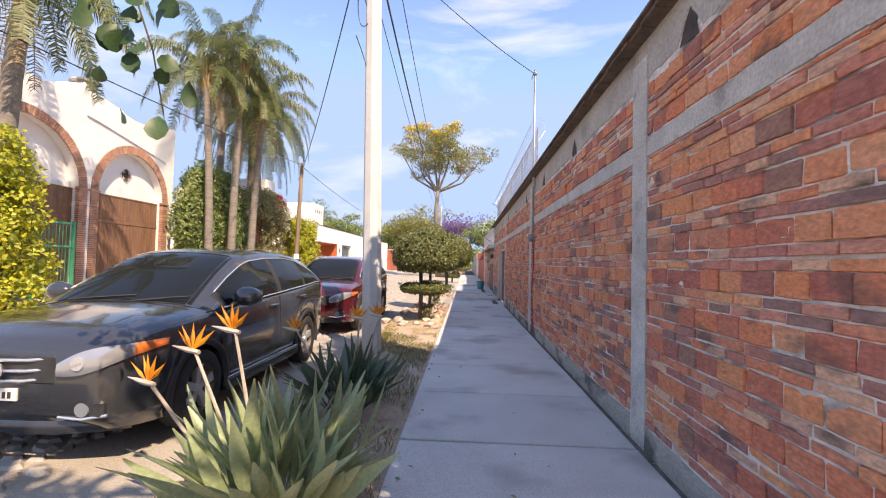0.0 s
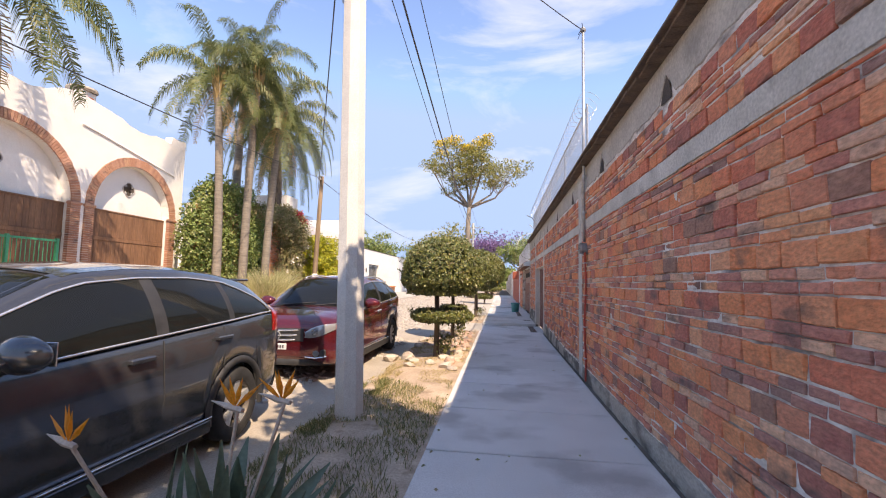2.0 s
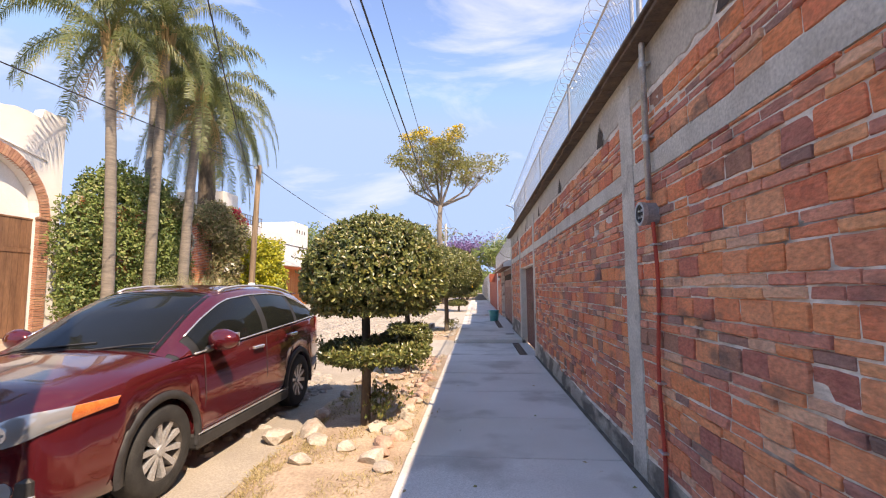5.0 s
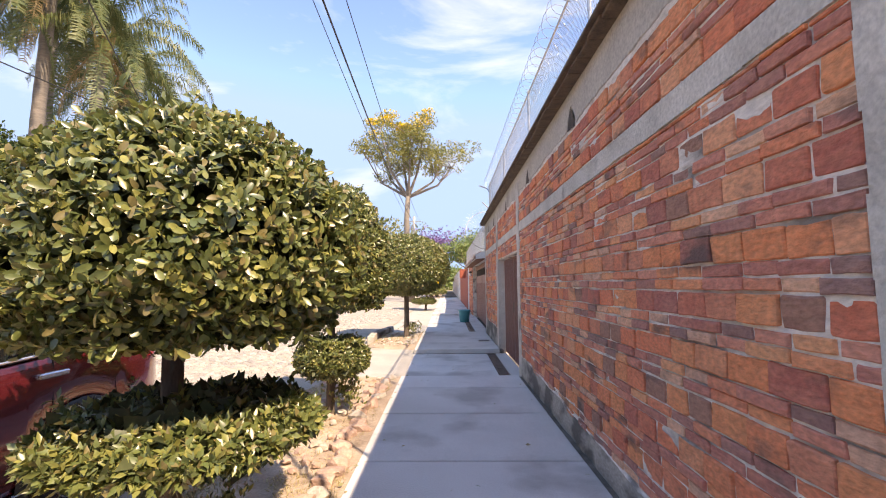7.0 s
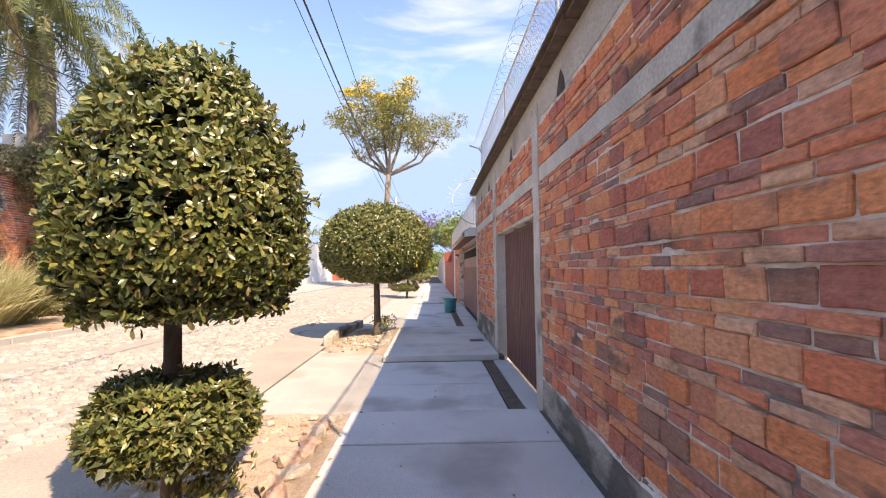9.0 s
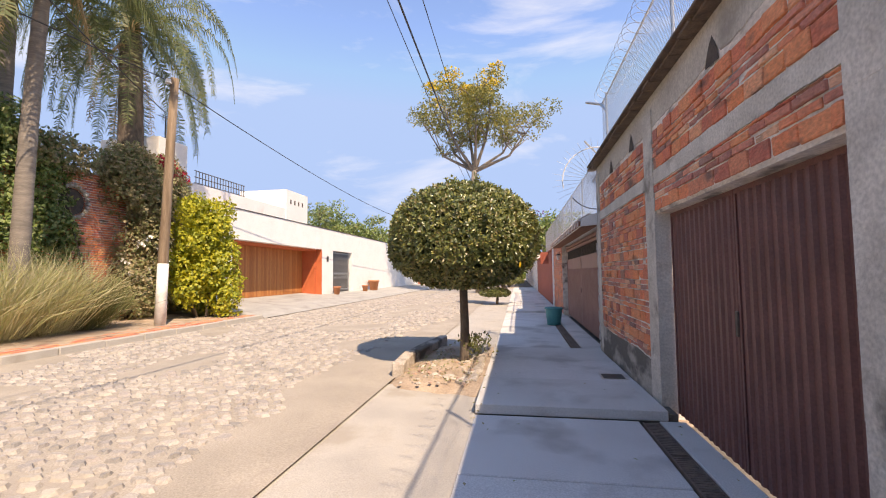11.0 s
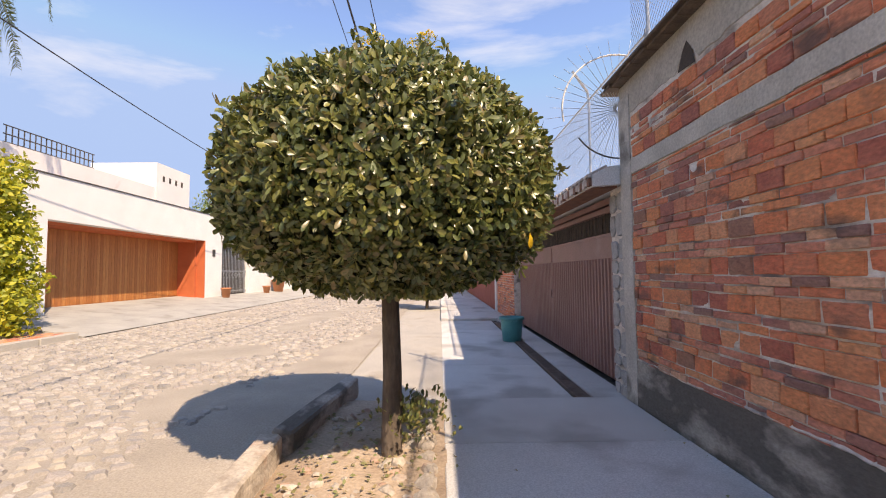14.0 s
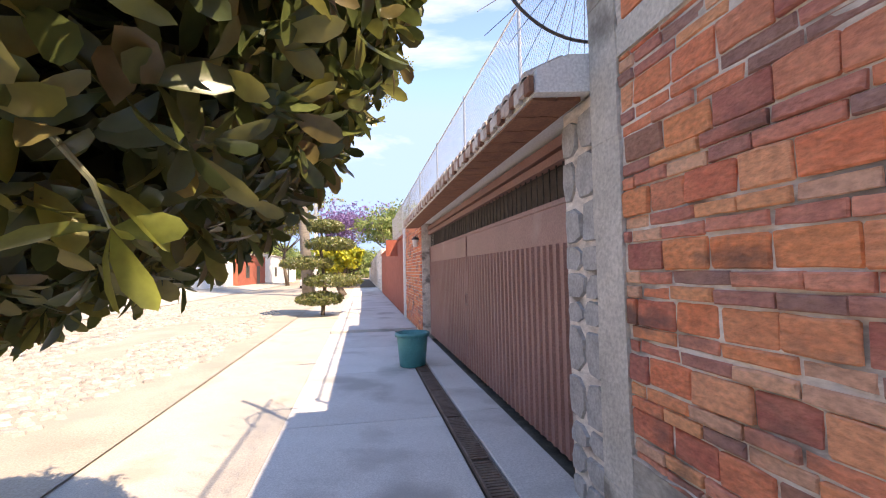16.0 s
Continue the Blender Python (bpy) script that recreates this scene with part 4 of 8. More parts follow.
def line(a, b, sag, r, label):
    a, b = Vector(a), Vector(b)
    t = thing("overhead_cable", a.x, a.y, a.z, label, "cable", "overhead lines")
    bm_ = bmesh.new()
    tube(bm_, [(b - a) * (i / 24) - Vector((0, 0, 4 * sag * (i / 24) * (1 - i / 24))) for i in range(25)], r, 6)
    part("wire", bm_, M_CABLE, t)


line((-2.2, 7.43, 8.0), (-3.75, 56, 8.3), 0.7, 0.011, "thin black overhead cable above the verge")
line((-1.85, 7.43, 7.6), (-3.0, 56, 7.9), 1.0, 0.022, "thick twisted black overhead cable above the verge")
line((-1.6, 7.43, 8.0), (-2.6, 56, 8.3), 0.75, 0.011, "thin black overhead cable above the verge")
line((-1.85, 7.6, 7.5), (1.49, 9.78, 5.85), 0.15, 0.008, "thin service wire running to a mast")
line((-2.2, 7.43, 8.0), (-2.0, -25, 8.0), 0.6, 0.014, "thin black overhead cable above the verge")
line((-1.85, 7.43, 7.6), (-10.3, 25.8, 6.4), 0.5, 0.014, "black service cable crossing the street")
line((-10.3, 25.8, 7.4), (-9.8, -20, 6.2), 0.7, 0.016, "black cable along the far side of the street")
line((-10.3, 25.8, 7.4), (-9.4, 64, 7.0), 1.0, 0.016, "black cable along the far side of the street")

# ---- foliage ----
def leaf_mesh(name, pos, axis, length, width, material, seed=0, fold=0.25, curl=0.15, round_leaf=False, ups=None):
    """One mesh of many folded leaves: a place, a pointing direction and a size for each."""
    g = np.random.RandomState(seed)
    pos, axis = np.asarray(pos, float), np.asarray(axis, float)
    n = len(pos)
    axis = axis / (np.linalg.norm(axis, axis=1, keepdims=True) + 1e-9)
    rnd = g.normal(size=(n, 3)) * 0.55 + np.array([0, 0, 1.0]) if ups is None else g.normal(size=(n, 3)) * 0.35 + ups
    side = np.cross(axis, rnd)
    side /= np.linalg.norm(side, axis=1, keepdims=True) + 1e-9
    up = np.cross(side, axis)
    ln = np.asarray(length, float).reshape(-1, 1) * g.uniform(0.7, 1.25, (n, 1))
    wd = np.asarray(width, float).reshape(-1, 1) * g.uniform(0.8, 1.2, (n, 1))
    tip = pos + axis * ln - up * ln * curl
    if round_leaf:
        m1, m2, m3 = pos + axis * ln * 0.32, pos + axis * ln * 0.66 - up * ln * curl * 0.35, pos + axis * ln * 0.90 - up * ln * curl * 0.8
        lift = up * wd * fold
        v = np.stack([pos, m1 + side * wd * 0.70 + lift, m1, m1 - side * wd * 0.70 + lift, m2 + side * wd + lift, m2, m2 - side * wd + lift,
                      m3 + side * wd * 0.66 + lift * 0.7, m3, m3 - side * wd * 0.66 + lift * 0.7, tip], 1).reshape(-1, 3)
        tri = np.array([[0, 2, 1], [0, 3, 2], [1, 2, 5], [1, 5, 4], [2, 3, 6], [2, 6, 5], [4, 5, 8], [4, 8, 7], [5, 6, 9], [5, 9, 8], [7, 8, 10], [8, 9, 10]])
        k = (np.arange(n) * 11)[:, None, None]
    else:
        mid = pos + axis * ln * 0.55 - up * ln * 0.02
        v = np.stack([pos, mid + side * wd + up * wd * fold, mid, mid - side * wd + up * wd * fold, tip], 1).reshape(-1, 3)
        tri = np.array([[0, 2, 1], [0, 3, 2], [1, 2, 4], [2, 3, 4]])
        k = (np.arange(n) * 5)[:, None, None]
    f = (tri[None] + k).reshape(-1, 3)
    me = bpy.data.meshes.new(name)
    me.vertices.add(len(v))
    me.vertices.foreach_set("co", v.ravel())
    me.loops.add(f.size)
    me.loops.foreach_set("vertex_index", f.ravel().astype(np.int32))
    me.polygons.add(len(f))
    me.polygons.foreach_set("loop_start", np.arange(0, f.size, 3, dtype=np.int32))
    if round_leaf:
        me.polygons.foreach_set("use_smooth", np.ones(len(f), bool))
    me.update(calc_edges=True)
    me.materials.append(material)
    return me


def leaves(name, me, parent, label=""):
    ob = new(name, me)
    ob.parent = parent
    if label:
        tagged(ob, label)
    return ob


def dome_points(n, r, zmid, up, down, power, g, inner=0.0):
    """Points and outward directions on a clipped dome: wide above a rounded, nearly flat underside."""
    u = g.uniform(-1, 1, n)
    a = g.uniform(0, 2 * np.pi, n)
    z = np.where(u > 0, u * up, u * down)
    p = np.where(u > 0, 2.2, power)
    rad = r * (1 - np.abs(u) ** p) ** (1 / 2.0)
    # more points on the flat ends
    shrink = 1 - inner * g.uniform(0, 1, n) ** 1.3
    lump = 1 + 0.016 * np.sin(a * 5 + z * 4) + 0.016 * np.sin(a * 9 - z * 7)
    pos = np.stack([rad * np.cos(a) * shrink * lump, rad * np.sin(a) * shrink * lump, zmid + z * shrink], 1)
    nor = np.stack([rad * np.cos(a) / r ** 2, rad * np.sin(a) / r ** 2, np.where(u > 0, z / up ** 2, z / down ** 2)], 1)
    nor /= np.linalg.norm(nor, axis=1, keepdims=True) + 1e-9
    return pos, nor


def flat_points(n, r, z, g):
    a, q = g.uniform(0, 2 * np.pi, n), np.sqrt(g.uniform(0, 1, n)) * r
    return np.stack([q * np.cos(a), q * np.sin(a), np.full(n, z) + g.normal(size=n) * 0.02], 1)


def rosettes(pos, nor, g, per=5, spread=0.9, length=0.075, width=0.017):
    p = np.repeat(pos, per, 0)
    d = np.repeat(nor, per, 0) + g.normal(size=(len(pos) * per, 3)) * spread * 0.62
    d[:, 2] += 0.10
    p = p + g.normal(size=p.shape) * 0.008
    return p, d, np.full(len(p), length), np.full(len(p), width)


def crown_mesh(name, r, zmid, up, down, power, count, seed, flat=None, length=0.075, material=None):
    g = np.random.RandomState(seed)
    pos, nor = dome_points(count, r, zmid, up, down, power, g, 0.10)
    p2, n2 = dome_points(int(count * 0.2), r, zmid, up, down, power, g, 0.5)
    packs = [(pos, nor), (p2, n2)]
    if flat:
        for z, rr, k, d in flat:
            q = flat_points(int(count * k), rr, z, g)
            packs.append((q, np.tile(np.array([[0, 0, d]]), (len(q), 1)) + 0.5 * q * np.array([[1, 1, 0]]) / rr))
    P = np.concatenate([a for a, _ in packs])
    N = np.concatenate([b for _, b in packs])
    # stray shoots that the shears missed
    k = int(count * 0.006)
    sp, sn = dome_points(k, r, zmid, up, down, power, g)
    sp, sn = sp[sn[:, 2] > 0.1], sn[sn[:, 2] > 0.1]
    for i in range(1, 4):
        P = np.concatenate([P, sp + sn * 0.035 * i])
        N = np.concatenate([N, sn])
    # each rosette splays its leaves about the outward direction
    p, up_ = np.repeat(P, 5, 0), np.repeat(N, 5, 0)
    d = up_ * 0.42 + g.normal(size=p.shape) * 0.72 + np.array([0, 0, 0.08])
    return leaf_mesh(name, p + g.normal(size=p.shape) * 0.008, d, np.full(len(p), length), np.full(len(p), length * 0.22), material or M_LEAF, seed, round_leaf=count > 4000, ups=up_)


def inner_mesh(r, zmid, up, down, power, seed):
    """Broad leaves, coloured dark as the crown's inner shade, that fill it behind its clipped skin."""
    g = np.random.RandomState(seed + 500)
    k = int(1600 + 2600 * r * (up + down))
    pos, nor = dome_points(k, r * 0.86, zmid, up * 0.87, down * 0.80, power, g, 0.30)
    return leaf_mesh("inner_foliage", pos, nor * 0.25 + g.normal(size=pos.shape) * 0.8, np.full(k, 0.12), np.full(k, 0.045), M_LEAF_SHADE, seed, 0.2, 0.2)


def limbs(bm_, start, ends, r0, r1):
    s0 = Vector(start)
    for e in ends:
        e = Vector(e)
        m = s0.lerp(e, 0.5) + Vector((0, 0, 0.12 * (e - s0).length))
        tube(bm_, [s0, s0.lerp(m, 0.6), m, e], [r0, r0 * 0.8, r0 * 0.55, r1], 6)


def topiary(x, y, label, crown, tier, trunk_r, seed, shoots=True):
    t = thing("topiary_tree", x, y, -0.02, label, "tree", "clipped trees along the verge")
    zb = crown["zmid"] - crown["down"]
    b = bmesh.new()
    tube(b, [(0.015, 0, -0.05), (0, 0.005, 0.05), (0.012, -0.01, zb * 0.5), (-0.01, 0.01, zb + 0.15), (0, 0, crown["zmid"])],
         [trunk_r * 1.35, trunk_r * 1.1, trunk_r, trunk_r * 0.9, trunk_r * 0.6], 10)
    part("trunk", b, M_BARK, t, "dark rough trunk", True)
    b = bmesh.new()
    rr = crown["r"]
    limbs(b, (0, 0, zb + 0.1), [(rr * 0.65 * math.cos(k * 0.9), rr * 0.65 * math.sin(k * 0.9), zb + 0.28 + 0.10 * (k % 3)) for k in range(7)], trunk_r * 0.5, 0.008)
    part("limbs", b, M_BARK, t)
    me = crown_mesh("crown", rr, crown["zmid"], crown["up"], crown["down"], crown["power"], crown["count"], seed, [(zb + 0.06, rr * (0.85 if crown["power"] > 2.8 else 0.45), 0.16 if crown["power"] > 2.8 else 0.06, -0.5)], crown["leaf"])
    leaves("crown", me, t, "dense clipped crown of small glossy leaves").location = crown["off"]
    leaves("inner_foliage", inner_mesh(rr, crown["zmid"], crown["up"], crown["down"], crown["power"], seed), t, "leaves coloured dark as shade inside the crown").location = crown["off"]
    if tier:
        z0, z1, tr, cnt = tier
        me = crown_mesh("tier", tr, (z0 + z1) / 2, (z1 - z0) / 2, (z1 - z0) / 2, 4.0, cnt, seed + 50,
                        [(z1 - 0.03, tr * 0.85, 0.35, 1.0), (z0 + 0.03, tr * 0.85, 0.2, -1.0)], crown["leaf"])
        leaves("tier", me, t, "low clipped ring of leaves round the trunk").location = crown["tier_off"]
        leaves("inner_foliage", inner_mesh(tr, (z0 + z1) / 2, (z1 - z0) / 2, (z1 - z0) / 2, 4.0, seed + 60), t, "leaves coloured dark as shade inside the ring").location = crown["tier_off"]
        b = bmesh.new()
        limbs(b, (0, 0, z0 - 0.02), [(tr * 0.7 * math.cos(k * 1.05), tr * 0.7 * math.sin(k * 1.05), (z0 + z1) / 2) for k in range(6)], trunk_r * 0.35, 0.006)
        part("limbs", b, M_BARK, t)
    if shoots:
        g = np.random.RandomState(seed + 9)
        k = 160
        P = g.normal(size=(k, 3)) * np.array([0.12, 0.12, 0.0]) + np.array([0.17, 0.06, 0.0])
        P[:, 2] = 0.05 + 0.42 * g.beta(2.2, 2.0, k)
        leaves("sucker_growth", leaf_mesh("sucker_growth", *rosettes(P, np.tile([[0, 0, 1.0]], (k, 1)) + P * 2, g, 4, 1.0, 0.05, 0.013), M_LEAF, seed), t, "suckers at the foot of the trunk")
    return t


topiary(-1.17, 11.5, "clipped tree with a flattened dome crown over a thin leafy ring", dict(r=0.84, zmid=1.66, up=0.80, down=0.37, power=3.0, count=4300, leaf=0.056, off=(0.10, 0, 0), tier_off=(0.10, 0, 0)),
        (0.77, 0.96, 0.63, 1900), 0.055, 3)
topiary(-1.17, 14.6, "clipped tree with a tall egg-shaped crown over a round leafy ring", dict(r=0.63, zmid=1.70, up=1.12, down=0.43, power=3.4, count=4300, leaf=0.053, off=(0.09, 0, 0), tier_off=(0.02, 0, 0)),
        (0.49, 0.90, 0.43, 1600), 0.05, 4)
topiary(-0.95, 22.15, "clipped tree with a single wide dome crown on a bare trunk", dict(r=1.27, zmid=2.08, up=0.96, down=0.82, power=2.8, count=7800, leaf=0.068, off=(0, 0, 0), tier_off=(0, 0, 0)),
        None, 0.075, 5)

# a stray shoot hanging from the wide dome
dome = [o for o in scene.objects if o.name.startswith("topiary_tree")][-1]
bm = bmesh.new()
sp = [Vector((0.42, -0.10, 1.86)), Vector((0.80, -0.38, 1.64)), Vector((0.93, -0.41, 1.555)), Vector((0.97, -0.39, 1.495)), Vector((0.98, -0.38, 1.455))]
tube(bm, sp, [0.006, 0.005, 0.004, 0.003, 0.002], 6)
part("stray_shoot", bm, M_BLADE, dome, "thin pale shoot")
P = [sp[1], sp[2], sp[2], sp[3], sp[4], sp[4], sp[4], sp[4], sp[4]]
D = [(0.3, -0.4, 0.5), (0.2, 0.5, 0.6), (-0.4, 0.3, -0.6), (0.5, 0.4, -0.5), (0.8, 0.5, 0.05), (-0.6, -0.3, -0.1), (0.3, 0.2, -0.9), (-0.2, 0.3, -0.8), (0.5, -0.6, -0.1)]
leaves("shoot_leaves", leaf_mesh("shoot_leaves", [tuple(p) for p in P], D, np.full(9, 0.070), np.full(9, 0.015), surf("young_leaf", (0.30, 0.36, 0.08), (0.42, 0.46, 0.12), 8, 0.4, 0, trans=0.4), 5, round_leaf=True), dome, "fresh light green leaves")

leaves("yellow_leaf", leaf_mesh("yellow_leaf", [(0.96, -0.80, 1.67)], [(0.05, -0.1, -1.0)], [0.082], [0.016], surf("yellow_leaf", (0.80, 0.47, 0.03), (0.88, 0.56, 0.05), 8, 0.4, 0, trans=0.35), 3, round_leaf=True, ups=np.array([[-0.3, -1.0, 0.1]])), dome, "single withered yellow leaf")

# spiral-tiered tree further on
t = thing("tiered_tree", -1.1, 36.6, -0.05, "small clipped tree with four stacked leafy discs", "tree", "clipped trees along the verge")
bm = bmesh.new()
tube(bm, [(0, 0, 0), (0.08, 0, 1.0), (-0.05, 0, 2.2), (0, 0, 3.0)], [0.07, 0.06, 0.05, 0.03], 8)
part("trunk", bm, M_BARK, t)
for k, (dx, z, r) in enumerate(((-0.1, 0.55, 0.75), (0.35, 1.15, 0.95), (-0.5, 1.75, 0.85), (0.25, 2.4, 0.8), (0.1, 3.0, 0.6))):
    me = crown_mesh("disc", r, z, 0.22, 0.16, 3.0, 620, 70 + k, [(z + 0.12, r * 0.7, 0.3, 1.0)], 0.09)
    leaves("disc", me, t).location = (dx, 0, 0)


# ---- palms ----
def frond(soup, stem, base, az, elev, length, droop, g, dens=84, leaflet=0.72):
    p = Vector(base)
    d = Vector((math.cos(az) * math.cos(elev), math.sin(az) * math.cos(elev), math.sin(elev)))
    n = 16
    pts = [p.copy()]
    for i in range(n):
        d = (d + Vector((0, 0, -droop * (0.35 + i / n)))).normalized()
        p = p + d * (length / n)
        pts.append(p.copy())
    tube(stem, pts, [0.022 * (1 - 0.85 * i / n) + 0.003 for i in range(n + 1)], 5)
    for k in range(dens):
        u = 0.10 + 0.9 * k / dens
        i = min(int(u * n), n - 1)
        q = pts[i].lerp(pts[i + 1], u * n - i)
        t = (pts[i + 1] - pts[i]).normalized()
        s = t.cross(Vector((0, 0, 1)))
        s = s.normalized() if s.length > 0.01 else Vector((1, 0, 0))
        ll = leaflet * (0.55 + 0.45 * math.sin(math.pi * min(1, u * 1.1))) * g.uniform(0.8, 1.15)
        for sg in (-1, 1):
            o = (s * sg * g.uniform(0.6, 1.0) + t * 0.55 + Vector((0, 0, g.uniform(-0.35, 0.55)))).normalized()
            m = q + o * ll * 0.5
            e = m + (o * 0.5 + Vector((0, 0, -1.25))).normalized() * ll * 0.75
            w = t * 0.014
            soup.add([q - w, q + w, m + w * 1.2, m - w * 1.2, e], [(0, 1, 2, 3), (3, 2, 4)])


def palm(x, y, h, r, lean, seed, n=20, length=3.0, droop=(0.14, 0.24), bark=None, label="tall slender palm with a grey ringed trunk and drooping fronds"):
    g = random.Random(seed)
    t = thing("palm_tree", x, y, 0.0, label, "palm", "palms across the street")
    b = bmesh.new()
    k = 26
    tube(b, [(lean * (i / k) ** 2, 0, h * i / k) for i in range(k + 1)], [r * (1.25 - 0.4 * i / k) * (1.0 + 0.05 * (i % 2)) + (0.08 if i == 0 else 0) for i in range(k + 1)], 10)
    part("trunk", b, bark or M_PALMBARK, t, "", True)
    top = Vector((lean, 0, h))
    b = bmesh.new()
    for i in range(14):
        a = g.uniform(0, 6.28)
        tube(b, [top + Vector((0.08 * math.cos(a), 0.08 * math.sin(a), -0.9 + 0.1 * i % 0.5)), top + Vector((0.2 * math.cos(a), 0.2 * math.sin(a), -0.2 + 0.05 * i)),
                 top + Vector((0.3 * math.cos(a), 0.3 * math.sin(a), 0.3 + 0.05 * i))], [0.05, 0.07, 0.02], 5)
    part("leaf_bases", b, M_FROND_DRY, t, "brown fibrous leaf bases")
    s, st = Soup(), bmesh.new()
    for i in range(n):
        frond(s, st, top + Vector((0, 0, 0.25)), i * 2.399 + g.uniform(-0.2, 0.2), radians(78 - 105 * (i / n) + g.uniform(-8, 8)), length * g.uniform(0.85, 1.1), g.uniform(*droop), g, 90, 0.62)
    part("stalks", st, M_FROND, t)
    s.link("fronds", M_FROND, t, "arching feathery green fronds")
    s, st = Soup(), bmesh.new()
    for i in range(4):
        frond(s, st, top + Vector((0, 0, -0.1)), g.uniform(0, 6.28), radians(-35 - 20 * g.random()), length * 0.75, 0.2, g, 34, 0.45)
    part("dry_stalks", st, M_FROND_DRY, t)
    s.link("dry_fronds", M_FROND_DRY, t, "hanging dry yellow-brown fronds")
    return t


palm(-12.4, 20.3, 10.4, 0.16, -0.5, 1, 18, 3.9)
palm(-12.1, 21.75, 11.4, 0.17, 0.3, 2, 18, 4.1)
palm(-11.8, 23.2, 9.7, 0.17, 0.5, 3, 20, 3.8)
palm(-14.5, 28.8, 10.9, 0.42, -0.2, 4, 44, 5.6, (0.22, 0.36), M_BARK, "stout palm with a thick dark trunk and long weeping fronds")
palm(-12.0, 10.4, 8.6, 0.22, 0.5, 5, 22, 3.6)
palm(-14.6, 24.6, 13.0, 0.2, 0.2, 6, 20, 4.0)


# ---- loose trees and shrubs ----
def blob_leaves(name, blobs, per, length, width, material, seed, parent, label=""):
    """Leaves on and inside several uneven lumps: (x, y, z, rx, ry, rz)."""
    g = np.random.RandomState(seed)
    P, N = [], []
    area = [rx * ry + ry * rz + rx * rz for _, _, _, rx, ry, rz in blobs]
    for (x, y, z, rx, ry, rz), a in zip(blobs, area):
        k = max(30, int(per * a / sum(area)))
        d = g.normal(size=(k, 3))
        d /= np.linalg.norm(d, axis=1, keepdims=True)
        sh = 1 - 0.45 * g.uniform(0, 1, (k, 1)) ** 2 + 0.10 * np.sin(d[:, :1] * 6 + d[:, 2:] * 5 + x) + 0.08 * g.normal(size=(k, 1))
        P.append(d * sh * np.array([[rx, ry, rz]]) + np.array([[x, y, z]]))
        N.append(d)
    P, N = np.concatenate(P), np.concatenate(N)
    ok = P[:, 2] > 0.03
    P, N = P[ok], N[ok]
    p, up_ = np.repeat(P, 3, 0), np.repeat(N, 3, 0)
    p = p + g.normal(size=p.shape) * 0.008
    d = up_ * 0.35 + g.normal(size=p.shape) * 0.75 + np.array([0, 0, 0.06])
    return leaves(name, leaf_mesh(name, p, d, np.full(len(p), length), np.full(len(p), width), material, seed, ups=up_ + np.array([0, 0, 0.3])), parent, label)


def shrub(name, x, y, label, category, blobs, per, length, material, seed, stem=0.05, z=0.0):
    t = thing(name, x, y, z, label, category)
    b = bmesh.new()
    g = random.Random(seed)
    zs = sorted(bb[2] for bb in blobs)
    for bb in blobs[:10]:
        tube(b, [(bb[0] * 0.3, bb[1] * 0.3, -0.03), (bb[0] * 0.7, bb[1] * 0.7, bb[2] * 0.5), (bb[0], bb[1], bb[2])], [stem, stem * 0.7, stem * 0.3], 6)
    part("stems", b, M_BARK, t)
    blob_leaves("foliage", blobs, per, length, length * 0.3, material, seed, t)
    return t


def tall_tree(name, x, y, label, h_fork, forks, per, length, material, seed, trunk_r, blossom=None, spread=1.0, blob=1.0):
    t = thing(name, x, y, -0.05, label, "tree")
    g = random.Random(seed)
    b = bmesh.new()
    tube(b, [(0.3, 0, 0), (0.05, 0, h_fork * 0.4), (-0.15, 0, h_fork * 0.75), (0, 0, h_fork)], [trunk_r * 1.3, trunk_r, trunk_r * 0.85, trunk_r * 0.75], 9)
    part("trunk", b, M_PALMBARK if blossom else M_BARK, t, "", True)
    b, blobs = bmesh.new(), []
    for fx, fy, fz in forks:
        e = Vector((fx, fy, fz))
        s0 = Vector((0, 0, h_fork - 0.1))
        m = s0.lerp(e, 0.5) + Vector((fx * 0.10, fy * 0.10, -0.05 * fz))
        tube(b, [s0, s0.lerp(m, 0.5), m, m.lerp(e, 0.5), e], [trunk_r * 0.5, trunk_r * 0.42, trunk_r * 0.3, trunk_r * 0.2, 0.03], 6)
        for k in range(10):
            u = g.uniform(0.4, 1.05)
            o = s0.lerp(e, u) + Vector((g.uniform(-1.5, 1.5), g.uniform(-1.5, 1.5), g.uniform(0.1, 1.3))) * spread
            tube(b, [m.lerp(e, max(0, u * 2 - 1)), o], [0.05, 0.015], 5)
            q = g.uniform(0.45, 0.95) * blob
            blobs.append((o.x, o.y, o.z, q * 1.25, q * 1.25, q * 0.6))
    part("branches", b, M_PALMBARK if blossom else M_BARK, t, "bare forking branches")
    blob_leaves("crown", blobs, per, length, length * 0.3, material, seed, t, "open leafy crown with gaps")
    if blossom:
        top = sorted(blobs, key=lambda q: -q[2])[:len(blobs) // 5]
        blob_leaves("blossom", [(a, c, d + 0.35, e * 0.8, f_ * 0.8, q * 0.5) for a, c, d, e, f_, q in top], per // 12, length, length * 0.4, blossom, seed + 1, t, "yellow blossom on the crown's top")
    return t


